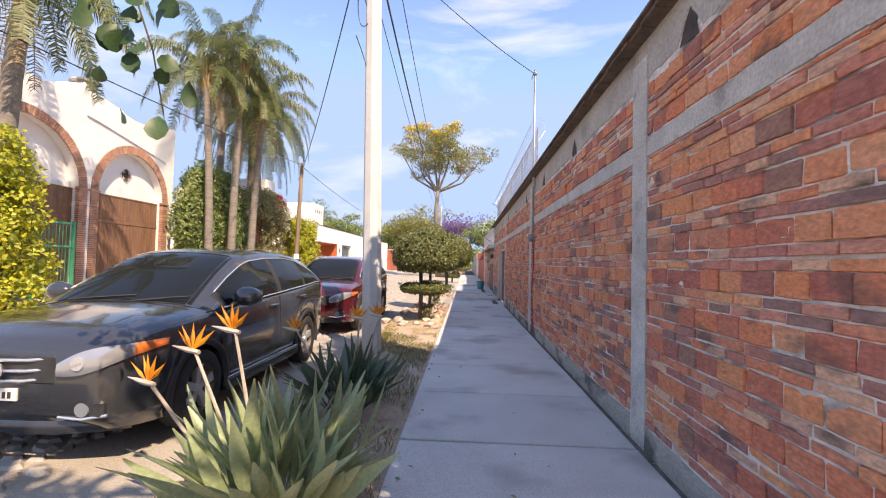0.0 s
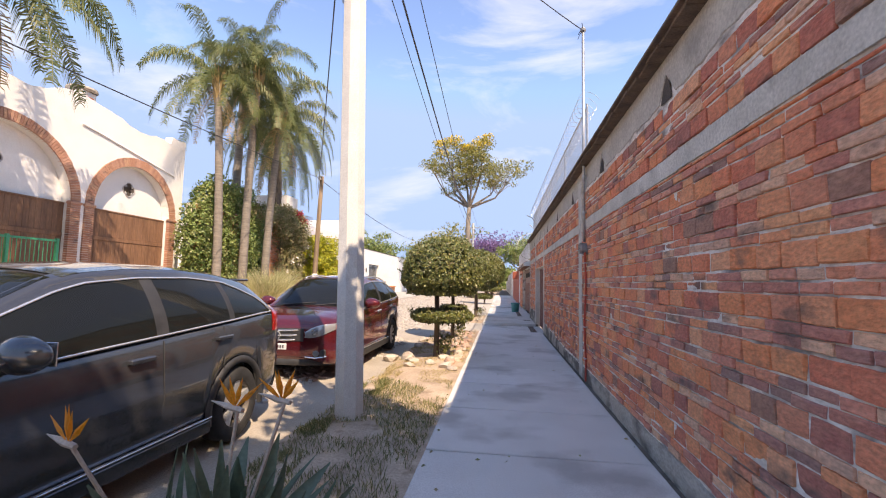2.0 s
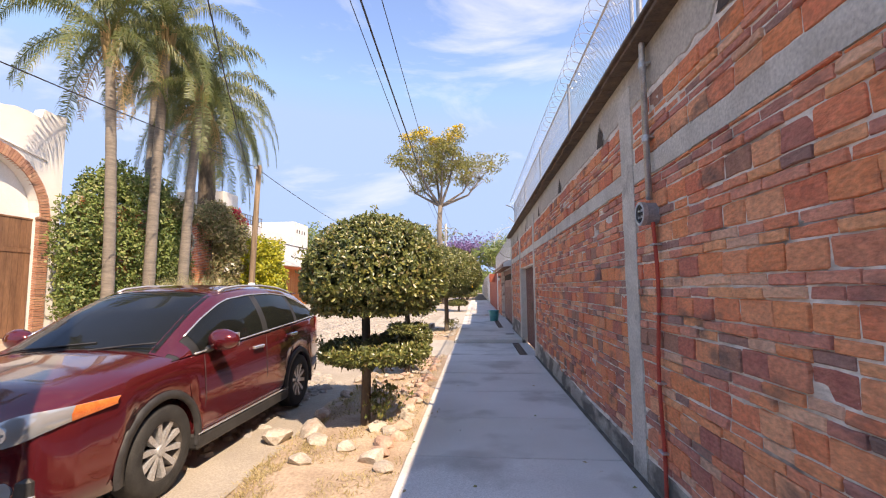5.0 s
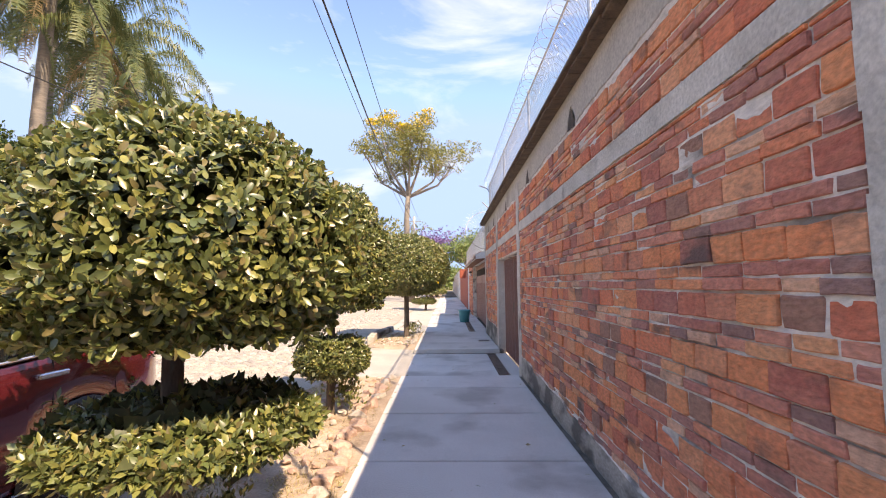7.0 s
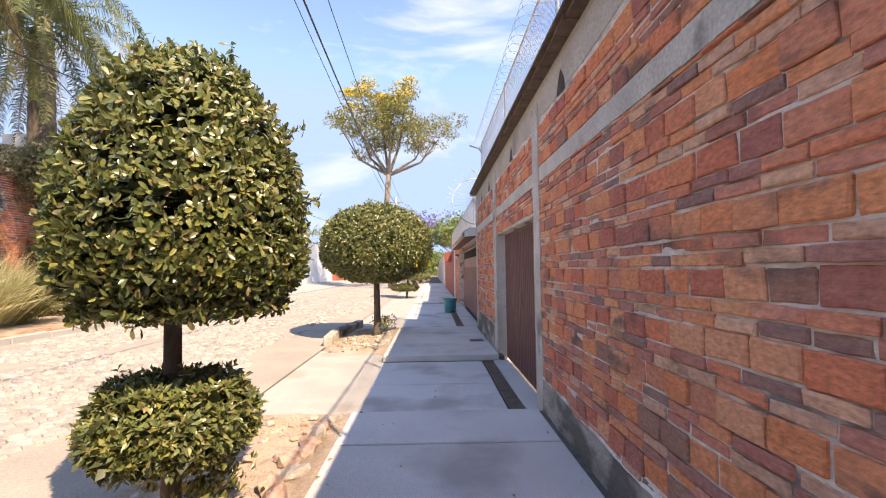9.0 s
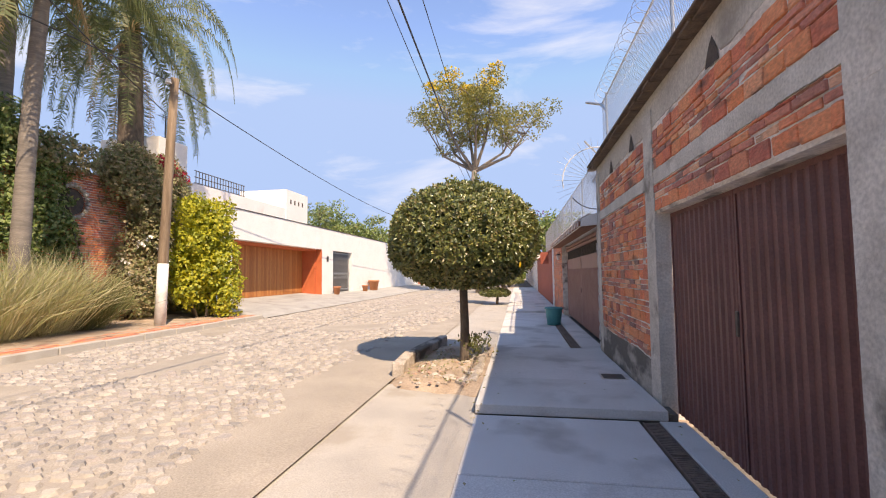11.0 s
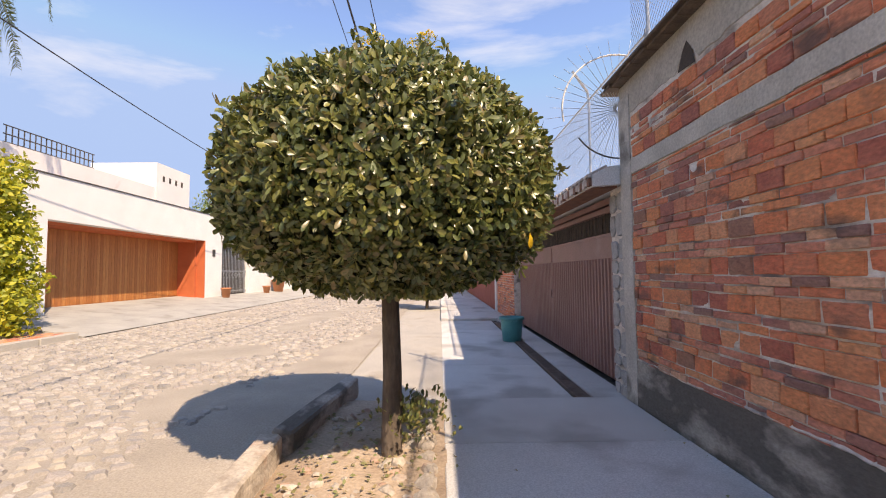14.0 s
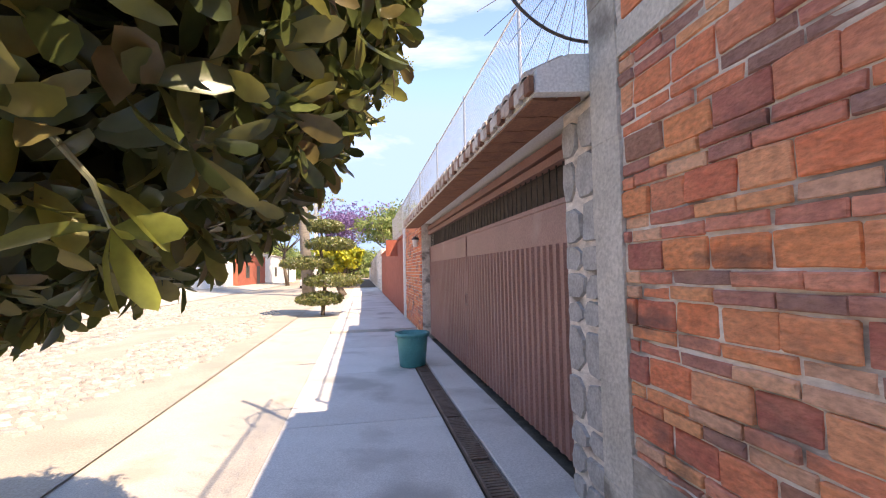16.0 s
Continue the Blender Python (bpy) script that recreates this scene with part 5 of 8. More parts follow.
tall_tree("flowering_tree", -3.3, 49.0, "tall slender tree with an open flat-topped crown and yellow blossom", 9.8,
          [(-4.2, 0.5, 14.0), (-2.4, -1.5, 15.6), (-0.6, 1.0, 16.6), (1.6, -0.6, 16.2), (3.8, 0.8, 14.2), (4.6, -1.0, 12.9), (0.4, -2.0, 14.9), (-3.0, 2.0, 15.0)],
          7500, 0.16, M_LEAF_T, 21, 0.3, M_FLOWER_Y, 1.35, 1.15)
rt = random.Random(77)
for k, (x, y, h, w, m_, nm, lab) in enumerate((
        (-2.3, 84.0, 7.8, 6.5, M_FLOWER_P, "jacaranda_tree", "spreading tree covered in purple blossom"),
        (-8.6, 74.0, 7.2, 6.0, M_LEAF_T, "street_tree", "round olive-green street tree far along the road"),
        (-13.5, 78.0, 5.8, 5.0, M_LEAF_D, "street_tree", "dark green street tree far along the road"),
        (3.6, 68.0, 6.0, 4.4, M_LEAF_D, "street_tree", "dark green tree leaning over the street wall"),
        (-1.3, 66.0, 2.4, 2.2, M_LEAF_D, "street_tree", "small dark green street tree far along the road"),
        (-1.0, 90.0, 3.0, 4.2, M_LEAF_D, "street_tree", "dark green street tree far along the road"),
        (-19.5, 70.0, 6.0, 4.0, M_LEAF_D, "garden_tree", "dark green garden tree rising behind a white house"),
        (-25.0, 68.0, 7.5, 5.0, M_LEAF_D, "garden_tree", "grey-green garden tree rising behind a white house"),
        (-14.0, 92.0, 4.0, 5.0, M_LEAF_D, "street_tree", "dark green street tree far along the road"),
        (-1.2, 48.5, 2.2, 1.4, M_LEAF_Y, "street_tree", "light green young street tree beside the pavement"))):
    tall_tree(nm, x, y, lab, h * 0.55, [(w * 0.6 * math.cos(a * 1.05 + k), w * 0.6 * math.sin(a * 1.05 + k), h * (0.95 + 0.3 * rt.random())) for a in range(6)] + [(0, 0, h * 1.3)],
              1900, 0.30, m_, 200 + k, 0.18, None, w / 4.5, w / 3.2)

# golden conifers and climbing hedge across the street
shrub("golden_conifer", -10.9, 28.3, "rounded golden-green conifer at a garden's edge", "conifer",
      [(0.85 * math.cos(k * 2.4) * (1 - 0.5 * k / 17), 0.85 * math.sin(k * 2.4) * (1 - 0.5 * k / 17), 0.7 + 3.3 * k / 17, 0.5, 0.5, 0.62 - 0.012 * k) for k in range(18)] + [(0, 0, 2.0, 0.7, 0.7, 1.5)], 5500, 0.14, M_LEAF_Y, 31)
shrub("golden_conifer", -9.9, 8.3, "bushy golden-green conifer beside a green gate", "conifer",
      [(0.8 * math.cos(k * 2.4) * (1 - 0.5 * k / 15), 0.8 * math.sin(k * 2.4) * (1 - 0.5 * k / 15), 0.6 + 3.3 * k / 15, 0.5, 0.5, 0.6) for k in range(16)] + [(0, 0, 2.0, 0.7, 0.7, 1.5)], 5500, 0.12, M_LEAF_Y, 32)
shrub("climbing_hedge", -13.9, 22.9, "tall dense green ivy hedge covering a garden wall", "hedge",
      [(0.0, -1.2, 4.4, 0.9, 1.1, 1.7), (0.1, 0.3, 4.9, 0.9, 1.2, 1.5), (0.0, 1.6, 4.2, 0.9, 1.3, 1.6), (0.3, -0.9, 2.8, 0.8, 1.0, 1.3), (0.3, 0.8, 2.7, 0.8, 1.2, 1.3), (0.2, -1.0, 5.9, 0.6, 0.7, 0.7), (0.1, 1.2, 5.9, 0.6, 0.8, 0.6), (0.2, 2.2, 2.5, 0.8, 1.0, 1.2), (0.4, -2.3, 3.6, 0.6, 0.7, 1.2), (0.45, -2.2, 1.6, 0.6, 0.8, 1.1), (0.5, -0.9, 1.2, 0.6, 1.0, 0.9), (0.3, -2.0, 5.2, 0.5, 0.6, 0.8), (0.1, 1.9, 4.5, 0.8, 0.9, 1.2), (0.3, 2.0, 2.8, 0.7, 0.8, 0.9), (0.5, -3.0, 3.4, 0.6, 0.6, 1.5), (0.5, -2.9, 1.4, 0.5, 0.6, 1.0)], 15000, 0.135, M_LEAF_D, 33)
shrub("flowering_vine", -13.4, 27.2, "sprawling brown-green vine with dry stems over a brick wall", "vine",
      [(0.0, -1.9, 5.2, 0.7, 1.2, 0.6), (0.0, 0.5, 4.8, 0.9, 1.1, 1.2), (0.3, 1.4, 4.3, 1.0, 1.2, 1.3), (0.5, 1.2, 2.2, 1.0, 1.5, 1.5), (0.8, 2.2, 1.4, 1.0, 1.2, 1.3), (0.2, 2.4, 3.4, 0.9, 1.0, 1.4), (0.8, 0.2, 1.1, 0.9, 1.1, 1.0)], 12000, 0.115, M_LEAF_B, 34)
shrub("ivy_clump", -13.5, 28.9, "dark green ivy with crimson flowers above a garden wall", "vine",
      [(0.0, 0.0, 4.9, 0.9, 1.2, 1.2), (0.2, -1.4, 5.3, 0.7, 0.9, 0.8)], 3600, 0.12, M_LEAF_B, 35)
fl = thing("crimson_flowers", -12.7, 29.0, 4.7, "crimson bougainvillea flowers among ivy", "flowers")
blob_leaves("petals", [(0.0, 0.0, 0.6, 0.25, 0.5, 0.3), (0.1, -0.6, 1.0, 0.2, 0.3, 0.2)], 160, 0.09, 0.04, M_FLOWER_R, 36, fl)
fl = thing("white_flowers", -12.2, 28.0, 0.9, "small white flowers scattered over a vine", "flowers")
blob_leaves("petals", [(0.0, 0.0, 1.2, 0.3, 1.6, 1.0)], 90, 0.09, 0.05, M_FLOWER_W, 37, fl)


# ---- grass clumps and verge plants ----
def blades(n, place, height, width, material, seed, name, parent, label="", bend=0.35):
    g = np.random.RandomState(seed)
    pos = place(n, g)
    d = g.normal(size=(n, 3)) * bend
    d[:, 2] = 1
    me = leaf_mesh(name, pos, d, np.full(n, height), np.full(n, width), material, seed, 0.1, 0.25)
    return leaves(name, me, parent, label)


def in_box(x0, x1, y0, y1):
    def place(n, g):
        x, y = g.uniform(x0, x1, n), g.uniform(y0, y1, n)
        keep = np.array([noise.noise(Vector((a * 1.8, b * 1.8, 6))) for a, b in zip(x, y)]) > -0.12
        x, y = np.where(keep, x, x0 + (x - x0) * 0.3), y
        z = np.array([verge_z(a, b) for a, b in zip(x, y)])
        return np.stack([x, y, z - 0.005], 1)
    return place


gr = thing("verge_grass", -1.2, 5.0, 0.0, "thin green and dry grass growing on the verge", "grass", "", "stuff")
gr.matrix_world = pose(0, 0, 0)
blades(15000, in_box(-1.9, -0.56, 0.5, 9.2), 0.075, 0.0032, M_GRASS, 41, "blades", gr)
gr = thing("dry_grass", 0, 0, 0.0, "dry straw-coloured grass litter on the verge", "grass", "", "stuff")
blades(11000, in_box(-1.9, -0.56, 6.8, 13.0), 0.055, 0.003, M_STRAW, 42, "blades", gr, "", 0.9)
blades(4000, in_box(-1.85, -0.6, 12.5, 16.6), 0.045, 0.003, M_STRAW, 43, "litter", gr, "", 1.2)

for k, (x, y, r, h) in enumerate(((-11.3, 22.3, 0.8, 1.75), (-11.4, 23.5, 0.8, 1.9), (-11.4, 24.6, 0.6, 1.35))):
    t = thing("fountain_grass", x, y, 0.08, "arching clump of pale straw fountain grass", "grass", "grass clumps by the far kerb")
    g = np.random.RandomState(60 + k)
    n = 1700
    pos = np.stack([g.normal(size=n) * r * 0.3, g.normal(size=n) * r * 0.3, np.zeros(n)], 1)
    d = np.stack([pos[:, 0] * 1.2 + g.normal(size=n) * 0.25, pos[:, 1] * 1.2 + g.normal(size=n) * 0.25, np.ones(n)], 1)
    leaves("blades", leaf_mesh("blades", pos, d, np.full(n, h), np.full(n, 0.008), M_FOUNTAIN if k < 2 else M_GRASS, 60 + k, 0.1, 0.35), t)
for k, (x, y) in enumerate(((-11.0, 28.4), (-10.9, 29.0))):
    t = thing("strap_leaf_plant", x, y, 0.08, "clump of dark green strap leaves at the garden's edge", "plant")
    g = np.random.RandomState(66 + k)
    n = 120
    d = np.stack([g.normal(size=n) * 0.5, g.normal(size=n) * 0.5, np.ones(n)], 1)
    leaves("leaves", leaf_mesh("leaves", g.normal(size=(n, 3)) * np.array([[0.15, 0.15, 0]]), d, np.full(n, 0.75), np.full(n, 0.02), M_LEAF_D, 66, 0.1, 0.3), t)


def paddle(s, base, d, length, width, g):
    """A broad pointed leaf blade on a stalk, folded along its rib."""
    d = d.normalized()
    side = d.cross(Vector((g.uniform(-0.9, 0.9), g.uniform(-0.9, 0.9), 0.7))).normalized()
    up = side.cross(d)
    n, stalk = 10, 0.34
    vs, fs = [], []
    for i in range(n + 1):
        u = i / n
        c = base + d * length * u - up * length * 0.16 * u * u
        w = 0.006 if u < stalk else max(0.004, width * math.sin(math.pi * min(1.0, ((u - stalk) / (1 - stalk)) ** 0.8)))
        vs += [c + side * w + up * w * 0.5, c, c - side * w + up * w * 0.5]
    for i in range(n):
        a = i * 3
        fs += [(a, a + 1, a + 4, a + 3), (a + 1, a + 2, a + 5, a + 4)]
    s.add(vs, fs)


def paradise(x, y, label, n, height, material, flowers, seed):
    g = random.Random(seed)
    t = thing("bird_of_paradise_plant", x, y, -0.03, label, "plant", "paradise plants in the verge")
    for i in range(n):
        s = Soup()
        a = g.uniform(0, 6.283)
        rr = 0.16 * math.sqrt(g.random())
        tilt = g.uniform(0.05, 1.0) * 1.05
        paddle(s, Vector((rr * math.cos(a), rr * math.sin(a), 0)), Vector((math.cos(a) * tilt, math.sin(a) * tilt, 1.0)), height * g.uniform(0.65, 1.1), 0.044 * g.uniform(0.8, 1.2), g)
        s.link("leaf", material, t, "", True)
    for (fx, fy, fz) in flowers:
        e = Vector((fx, fy, fz))
        b = bmesh.new()
        tube(b, [(fx * 0.2, fy * 0.2, 0), (fx * 0.6, fy * 0.6, fz * 0.55), tuple(e)], [0.014, 0.011, 0.009], 6)
        st = part("flower_stem", b, M_BRACT, t)
        b = bmesh.new()
        side = Vector((-1, 0.25, 0.12)).normalized()
        tube(b, [e - side * 0.03, e + side * 0.05, e + side * 0.17], [0.012, 0.017, 0.002], 6)
        part("bract", b, M_BRACT, st, "pointed pinkish bract")
        s = Soup()
        for j in range(5):
            ang = -0.8 + 0.42 * j
            d = Vector((math.sin(ang) * 0.9 - 0.1, g.uniform(-0.3, 0.3), math.cos(ang))).normalized()
            sd = d.cross(Vector((0, 1, 0.2))).normalized() * 0.014
            p0 = e + side * 0.02
            s.add([p0, p0 + d * 0.07 + sd, p0 + d * 0.16, p0 + d * 0.07 - sd, p0 + d * 0.07 + Vector((0, -0.012, 0))], [(0, 4, 1), (0, 3, 4), (1, 4, 2), (4, 3, 2)])
        s.link("petals", M_ORANGE, st, "bright orange petals")
    return t


# sun and shade on the two plants are put into their leaf colours
paradise(-1.02, 2.40, "bird of paradise plant with leaves coloured pale as sunlit and orange flowers", 124, 0.88, M_BLADE,
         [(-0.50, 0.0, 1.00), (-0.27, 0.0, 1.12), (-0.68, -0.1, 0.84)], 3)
paradise(-1.18, 4.40, "bird of paradise plant with leaves coloured dark as shaded and orange flowers", 70, 0.74, M_BLADE_SHADE,
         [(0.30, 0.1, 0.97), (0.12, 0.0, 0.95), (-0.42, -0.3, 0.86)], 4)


# ---- stones on the verge ----
def rock(x, y, z, sx, sy, sz, material, seed, label, name="stone"):
    b = bmesh.new()
    bmesh.ops.create_icosphere(b, subdivisions=2, radius=1)
    g = random.Random(seed)
    o = Vector((g.uniform(0, 50), g.uniform(0, 50), 0))
    for v in b.verts:
        k = 1 + 0.38 * noise.noise(v.co * 1.1 + o) + 0.12 * noise.noise(v.co * 3 + o)
        v.co = Vector((v.co.x * sx * k, v.co.y * sy * k, max(-0.5, v.co.z) * sz * k))
    # broken flat faces
    for _ in range(9):
        n_ = Vector((g.gauss(0, 1), g.gauss(0, 1), g.gauss(0.2, 0.8))).normalized()
        far = max(v.co.dot(n_) for v in b.verts) * g.uniform(0.6, 0.85)
        for v in b.verts:
            over = v.co.dot(n_) - far
            if over > 0:
                v.co -= n_ * over
    ob = link_mesh(name, b, material)
    ob.matrix_world = pose(x, y, z, 0, 0, g.uniform(0, 360))
    return tagged(ob, label, "stone", "stones edging the verge")


rk = random.Random(15)
for i in range(34):
    y = 10.3 + 6.2 * i / 33
    rock(-0.76 + rk.uniform(-0.07, 0.07), y, 0.0, rk.uniform(0.09, 0.14), rk.uniform(0.10, 0.16), rk.uniform(0.05, 0.09), M_ROCK_PINK if rk.random() < 0.65 else M_ROCK, 100 + i, "rough pinkish edging stone sunk in dry earth")
for i, (x, y, a, h) in enumerate(((-1.72, 11.25, 0.26, 0.14), (-1.98, 11.0, 0.2, 0.1), (-1.55, 10.95, 0.16, 0.08), (-1.12, 11.7, 0.14, 0.12), (-0.98, 11.35, 0.15, 0.10), (-1.5, 10.4, 0.12, 0.07),
                                  (-1.15, 10.75, 0.12, 0.08), (-1.85, 11.9, 0.15, 0.1), (-1.8, 12.9, 0.14, 0.08), (-1.85, 13.9, 0.15, 0.08), (-1.2, 14.1, 0.1, 0.06))):
    rock(x, y, 0.0, a, a * 0.8, h, M_ROCK, 160 + i, "pale rough limestone lump on the dry verge")
for i in range(70):
    rock(rk.uniform(-1.8, -0.85), rk.uniform(12.9, 16.6), 0.0, rk.uniform(0.035, 0.085), rk.uniform(0.03, 0.07), rk.uniform(0.02, 0.04), M_ROCK_PINK if i % 3 else M_ROCK, 200 + i, "small broken stone lying on the verge")
for i in range(26):
    rock(rk.uniform(-1.6, -0.62), rk.uniform(20.8, 23.3), 0.0, rk.uniform(0.03, 0.09), rk.uniform(0.03, 0.08), rk.uniform(0.02, 0.05), M_ROCK_PINK if i % 2 else M_ROCK, 300 + i, "small broken stone lying in the tree pit")
for i in range(14):
    rock(-0.65, 20.85 + i * 0.195, 0.0, 0.085 + 0.02 * math.sin(i * 2.3), 0.105, 0.055, M_ROCK, 340 + i, "rough pale edging stone beside the pavement")
for i in range(44):
    rock(rk.uniform(-1.65, -0.66), rk.uniform(20.5, 22.4), 0.0, rk.uniform(0.02, 0.05), rk.uniform(0.02, 0.05), rk.uniform(0.012, 0.03), M_ROCK if i % 3 else M_ROCK_PINK, 400 + i, "small broken stone lying in the tree pit")
for i, (x, y, a, h) in enumerate(((-1.02, 20.95, 0.17, 0.05), (-0.82, 20.75, 0.15, 0.06), (-0.78, 21.2, 0.14, 0.05), (-1.28, 21.05, 0.11, 0.05), (-0.72, 22.3, 0.15, 0.12), (-0.9, 21.55, 0.09, 0.05))):
    rock(x, y, -0.01, a, a * 0.8, h, M_ROCK, 460 + i, "flat pale lump of broken concrete in the tree pit")

for (x, y, ln, rz, tilt, lab) in ((-1.86, 21.6, 1.1, 4, 0, "broken length of pale concrete kerb tipped by roots"), (-1.74, 23.1, 1.8, -6, 4, "dark tilted slab of old concrete kerb")):
    k = thing("broken_kerb", x, y, 0.0, lab, "kerb")
    k.matrix_world = pose(x, y, 0.02, 0, tilt, rz)
    b = bmesh.new()
    box(b, -0.09, 0.09, -ln / 2, ln / 2, -0.12, 0.14, 0.02)
    bmesh.ops.subdivide_edges(b, edges=b.edges, cuts=3, use_grid_fill=True)
    for v in b.verts:
        v.co += Vector((noise.noise(v.co * 6), noise.noise(v.co * 6 + Vector((9, 0, 0))), noise.noise(v.co * 6 + Vector((0, 9, 0))))) * 0.02
    part("block", b, M_ROCK if tilt == 0 else M_PLINTH, k)

# ---- parked cars ----
def car_materials(name, c1, c2):
    return surf(name, c1, c2, 300, 0.17, 0, 600, metal=0.4, coat=1.0)


M_PAINT_GREY = car_materials("grey_metallic_paint", (0.052, 0.055, 0.064), (0.066, 0.070, 0.080))
M_PAINT_RED = car_materials("dark_red_metallic_paint", (0.115, 0.011, 0.016), (0.15, 0.015, 0.021))
M_GLASS = bpy.data.materials.new("tinted_glass")
M_GLASS.use_nodes = True
gb = M_GLASS.node_tree.nodes["Principled BSDF"]
gb.inputs["Base Color"].default_value = (0.035, 0.04, 0.04, 1)
gb.inputs["Roughness"].default_value = 0.02
gb.inputs["Transmission Weight"].default_value = 0.7
gb.inputs["IOR"].default_value = 1.30
M_LAMP = bpy.data.materials.new("lamp_lens")
M_LAMP.use_nodes = True
gb = M_LAMP.node_tree.nodes["Principled BSDF"]
gb.inputs["Base Color"].default_value = (0.42, 0.44, 0.47, 1)
gb.inputs["Roughness"].default_value = 0.12
gb.inputs["Metallic"].default_value = 0.5
gb.inputs["Coat Weight"].default_value = 1.0
M_CHROME = surf("chrome", (0.74, 0.75, 0.77), (0.82, 0.83, 0.85), 20, 0.22, 0, metal=0.75)
M_ALLOY = surf("alloy_rim", (0.50, 0.51, 0.53), (0.60, 0.61, 0.63), 30, 0.35, 0, metal=0.5)
M_RUBBER = surf("tyre_rubber", (0.02, 0.02, 0.021), (0.04, 0.04, 0.04), 12, 0.8, 0.2, 90)
M_TRIM = surf("black_trim", (0.025, 0.025, 0.027), (0.045, 0.045, 0.047), 12, 0.55, 0.1, 90)
M_CABIN = surf("cabin_dark", (0.012, 0.012, 0.013), (0.03, 0.03, 0.032), 6, 0.7, 0)
M_TAIL = surf("red_lens", (0.45, 0.012, 0.015), (0.55, 0.02, 0.02), 20, 0.12, 0, coat=1.0)
M_AMBER = surf("amber_lens", (0.70, 0.16, 0.04), (0.80, 0.22, 0.06), 20, 0.12, 0, coat=1.0)
M_PLATE = surf("plate_white", (0.68, 0.68, 0.68), (0.78, 0.78, 0.78), 10, 0.5, 0)
M_SEAT = surf("beige_seat", (0.42, 0.38, 0.31), (0.52, 0.47, 0.39), 6, 0.8, 0.1)

L_CAR = 4.53
WHEEL_R, AX_F, AX_R = 0.345, 0.93, 3.55


def ip(y, *rows):
    return float(np.interp(y, [r[0] for r in rows], [r[1] for r in rows]))


def half_w(y):
    return ip(y, (0, 0.66), (0.06, 0.78), (0.2, 0.865), (0.5, 0.905), (1.2, 0.91), (3.4, 0.91), (4.0, 0.895), (4.3, 0.865), (4.46, 0.81), (4.53, 0.74))


def belt_z(y):
    return ip(y, (0, 0.77), (0.06, 0.85), (0.25, 0.925), (0.6, 0.985), (1.1, 1.02), (1.8, 1.045), (2.6, 1.085), (3.4, 1.13), (4.0, 1.17), (4.4, 1.17), (4.53, 1.05))


def hood_z(y):
    return ip(y, (0, 0.83), (0.06, 0.91), (0.25, 0.995), (0.6, 1.05), (1.05, 1.095), (1.5, 1.12), (4.4, 1.19), (4.53, 1.08))


def bottom_z(y):
    z = ip(y, (0, 0.40), (0.12, 0.27), (0.4, 0.23), (4.1, 0.25), (4.4, 0.34), (4.53, 0.46))
    for c in (AX_F, AX_R):
        d = abs(y - c)
        if d < 0.415:
            z = max(z, 0.335 + math.sqrt(0.415 ** 2 - d * d))
    return z


def roof_z(y):
    return ip(y, (1.02, 1.07), (1.3, 1.235), (1.6, 1.405), (1.9, 1.545), (2.1, 1.605), (2.5, 1.645), (3.0, 1.65), (3.5, 1.62), (3.95, 1.55), (4.1, 1.50), (4.25, 1.36), (4.45, 1.16))


def roof_w(y):
    return ip(y, (1.02, 0.74), (1.6, 0.66), (2.0, 0.62), (3.0, 0.625), (3.8, 0.60), (4.1, 0.60), (4.45, 0.70))


def cab_side(y, u, out=0.0):
    """A point on the cabin's side between the belt (0) and the roof's edge (1)."""
    wb, zb = half_w(y) - 0.035, belt_z(y)
    wr, zr = roof_w(y), max(roof_z(y) - 0.05, zb + 0.001)
    bulge = 0.03 * math.sin(math.pi * u)
    return Vector((wb + (wr - wb) * u ** 1.15 + bulge + out, y, zb + (zr - zb) * u + out * 0.35))


def cab_top(y, s, out=0.0):
    wr, zr = roof_w(y), roof_z(y)
    slope = (roof_z(y + 0.05) - roof_z(y - 0.05)) / 0.1
    nrm = Vector((0, -slope, 1)).normalized()
    return Vector((s * wr, y, zr - 0.05 * abs(s) ** 3)) + nrm * out


def win_top(y):
    """Upper edge of the side glass, which runs down to a point behind the rear door."""
    return ip(y, (0, 0.85), (3.15, 0.85), (3.5, 0.82), (3.75, 0.72), (3.95, 0.53), (4.08, 0.30), (4.16, 0.10))


def patch(rows, flip=False):
    bm_ = bmesh.new()
    vs = [[bm_.verts.new(p) for p in r] for r in rows]
    for a, b in zip(vs, vs[1:]):
        for i in range(len(a) - 1):
            f = (a[i], a[i + 1], b[i + 1], b[i])
            bm_.faces.new(f[::-1] if flip else f)
    return bm_


def mirror_x(rows):
    return [[Vector((-p[0], p[1], p[2])) for p in r] for r in rows]


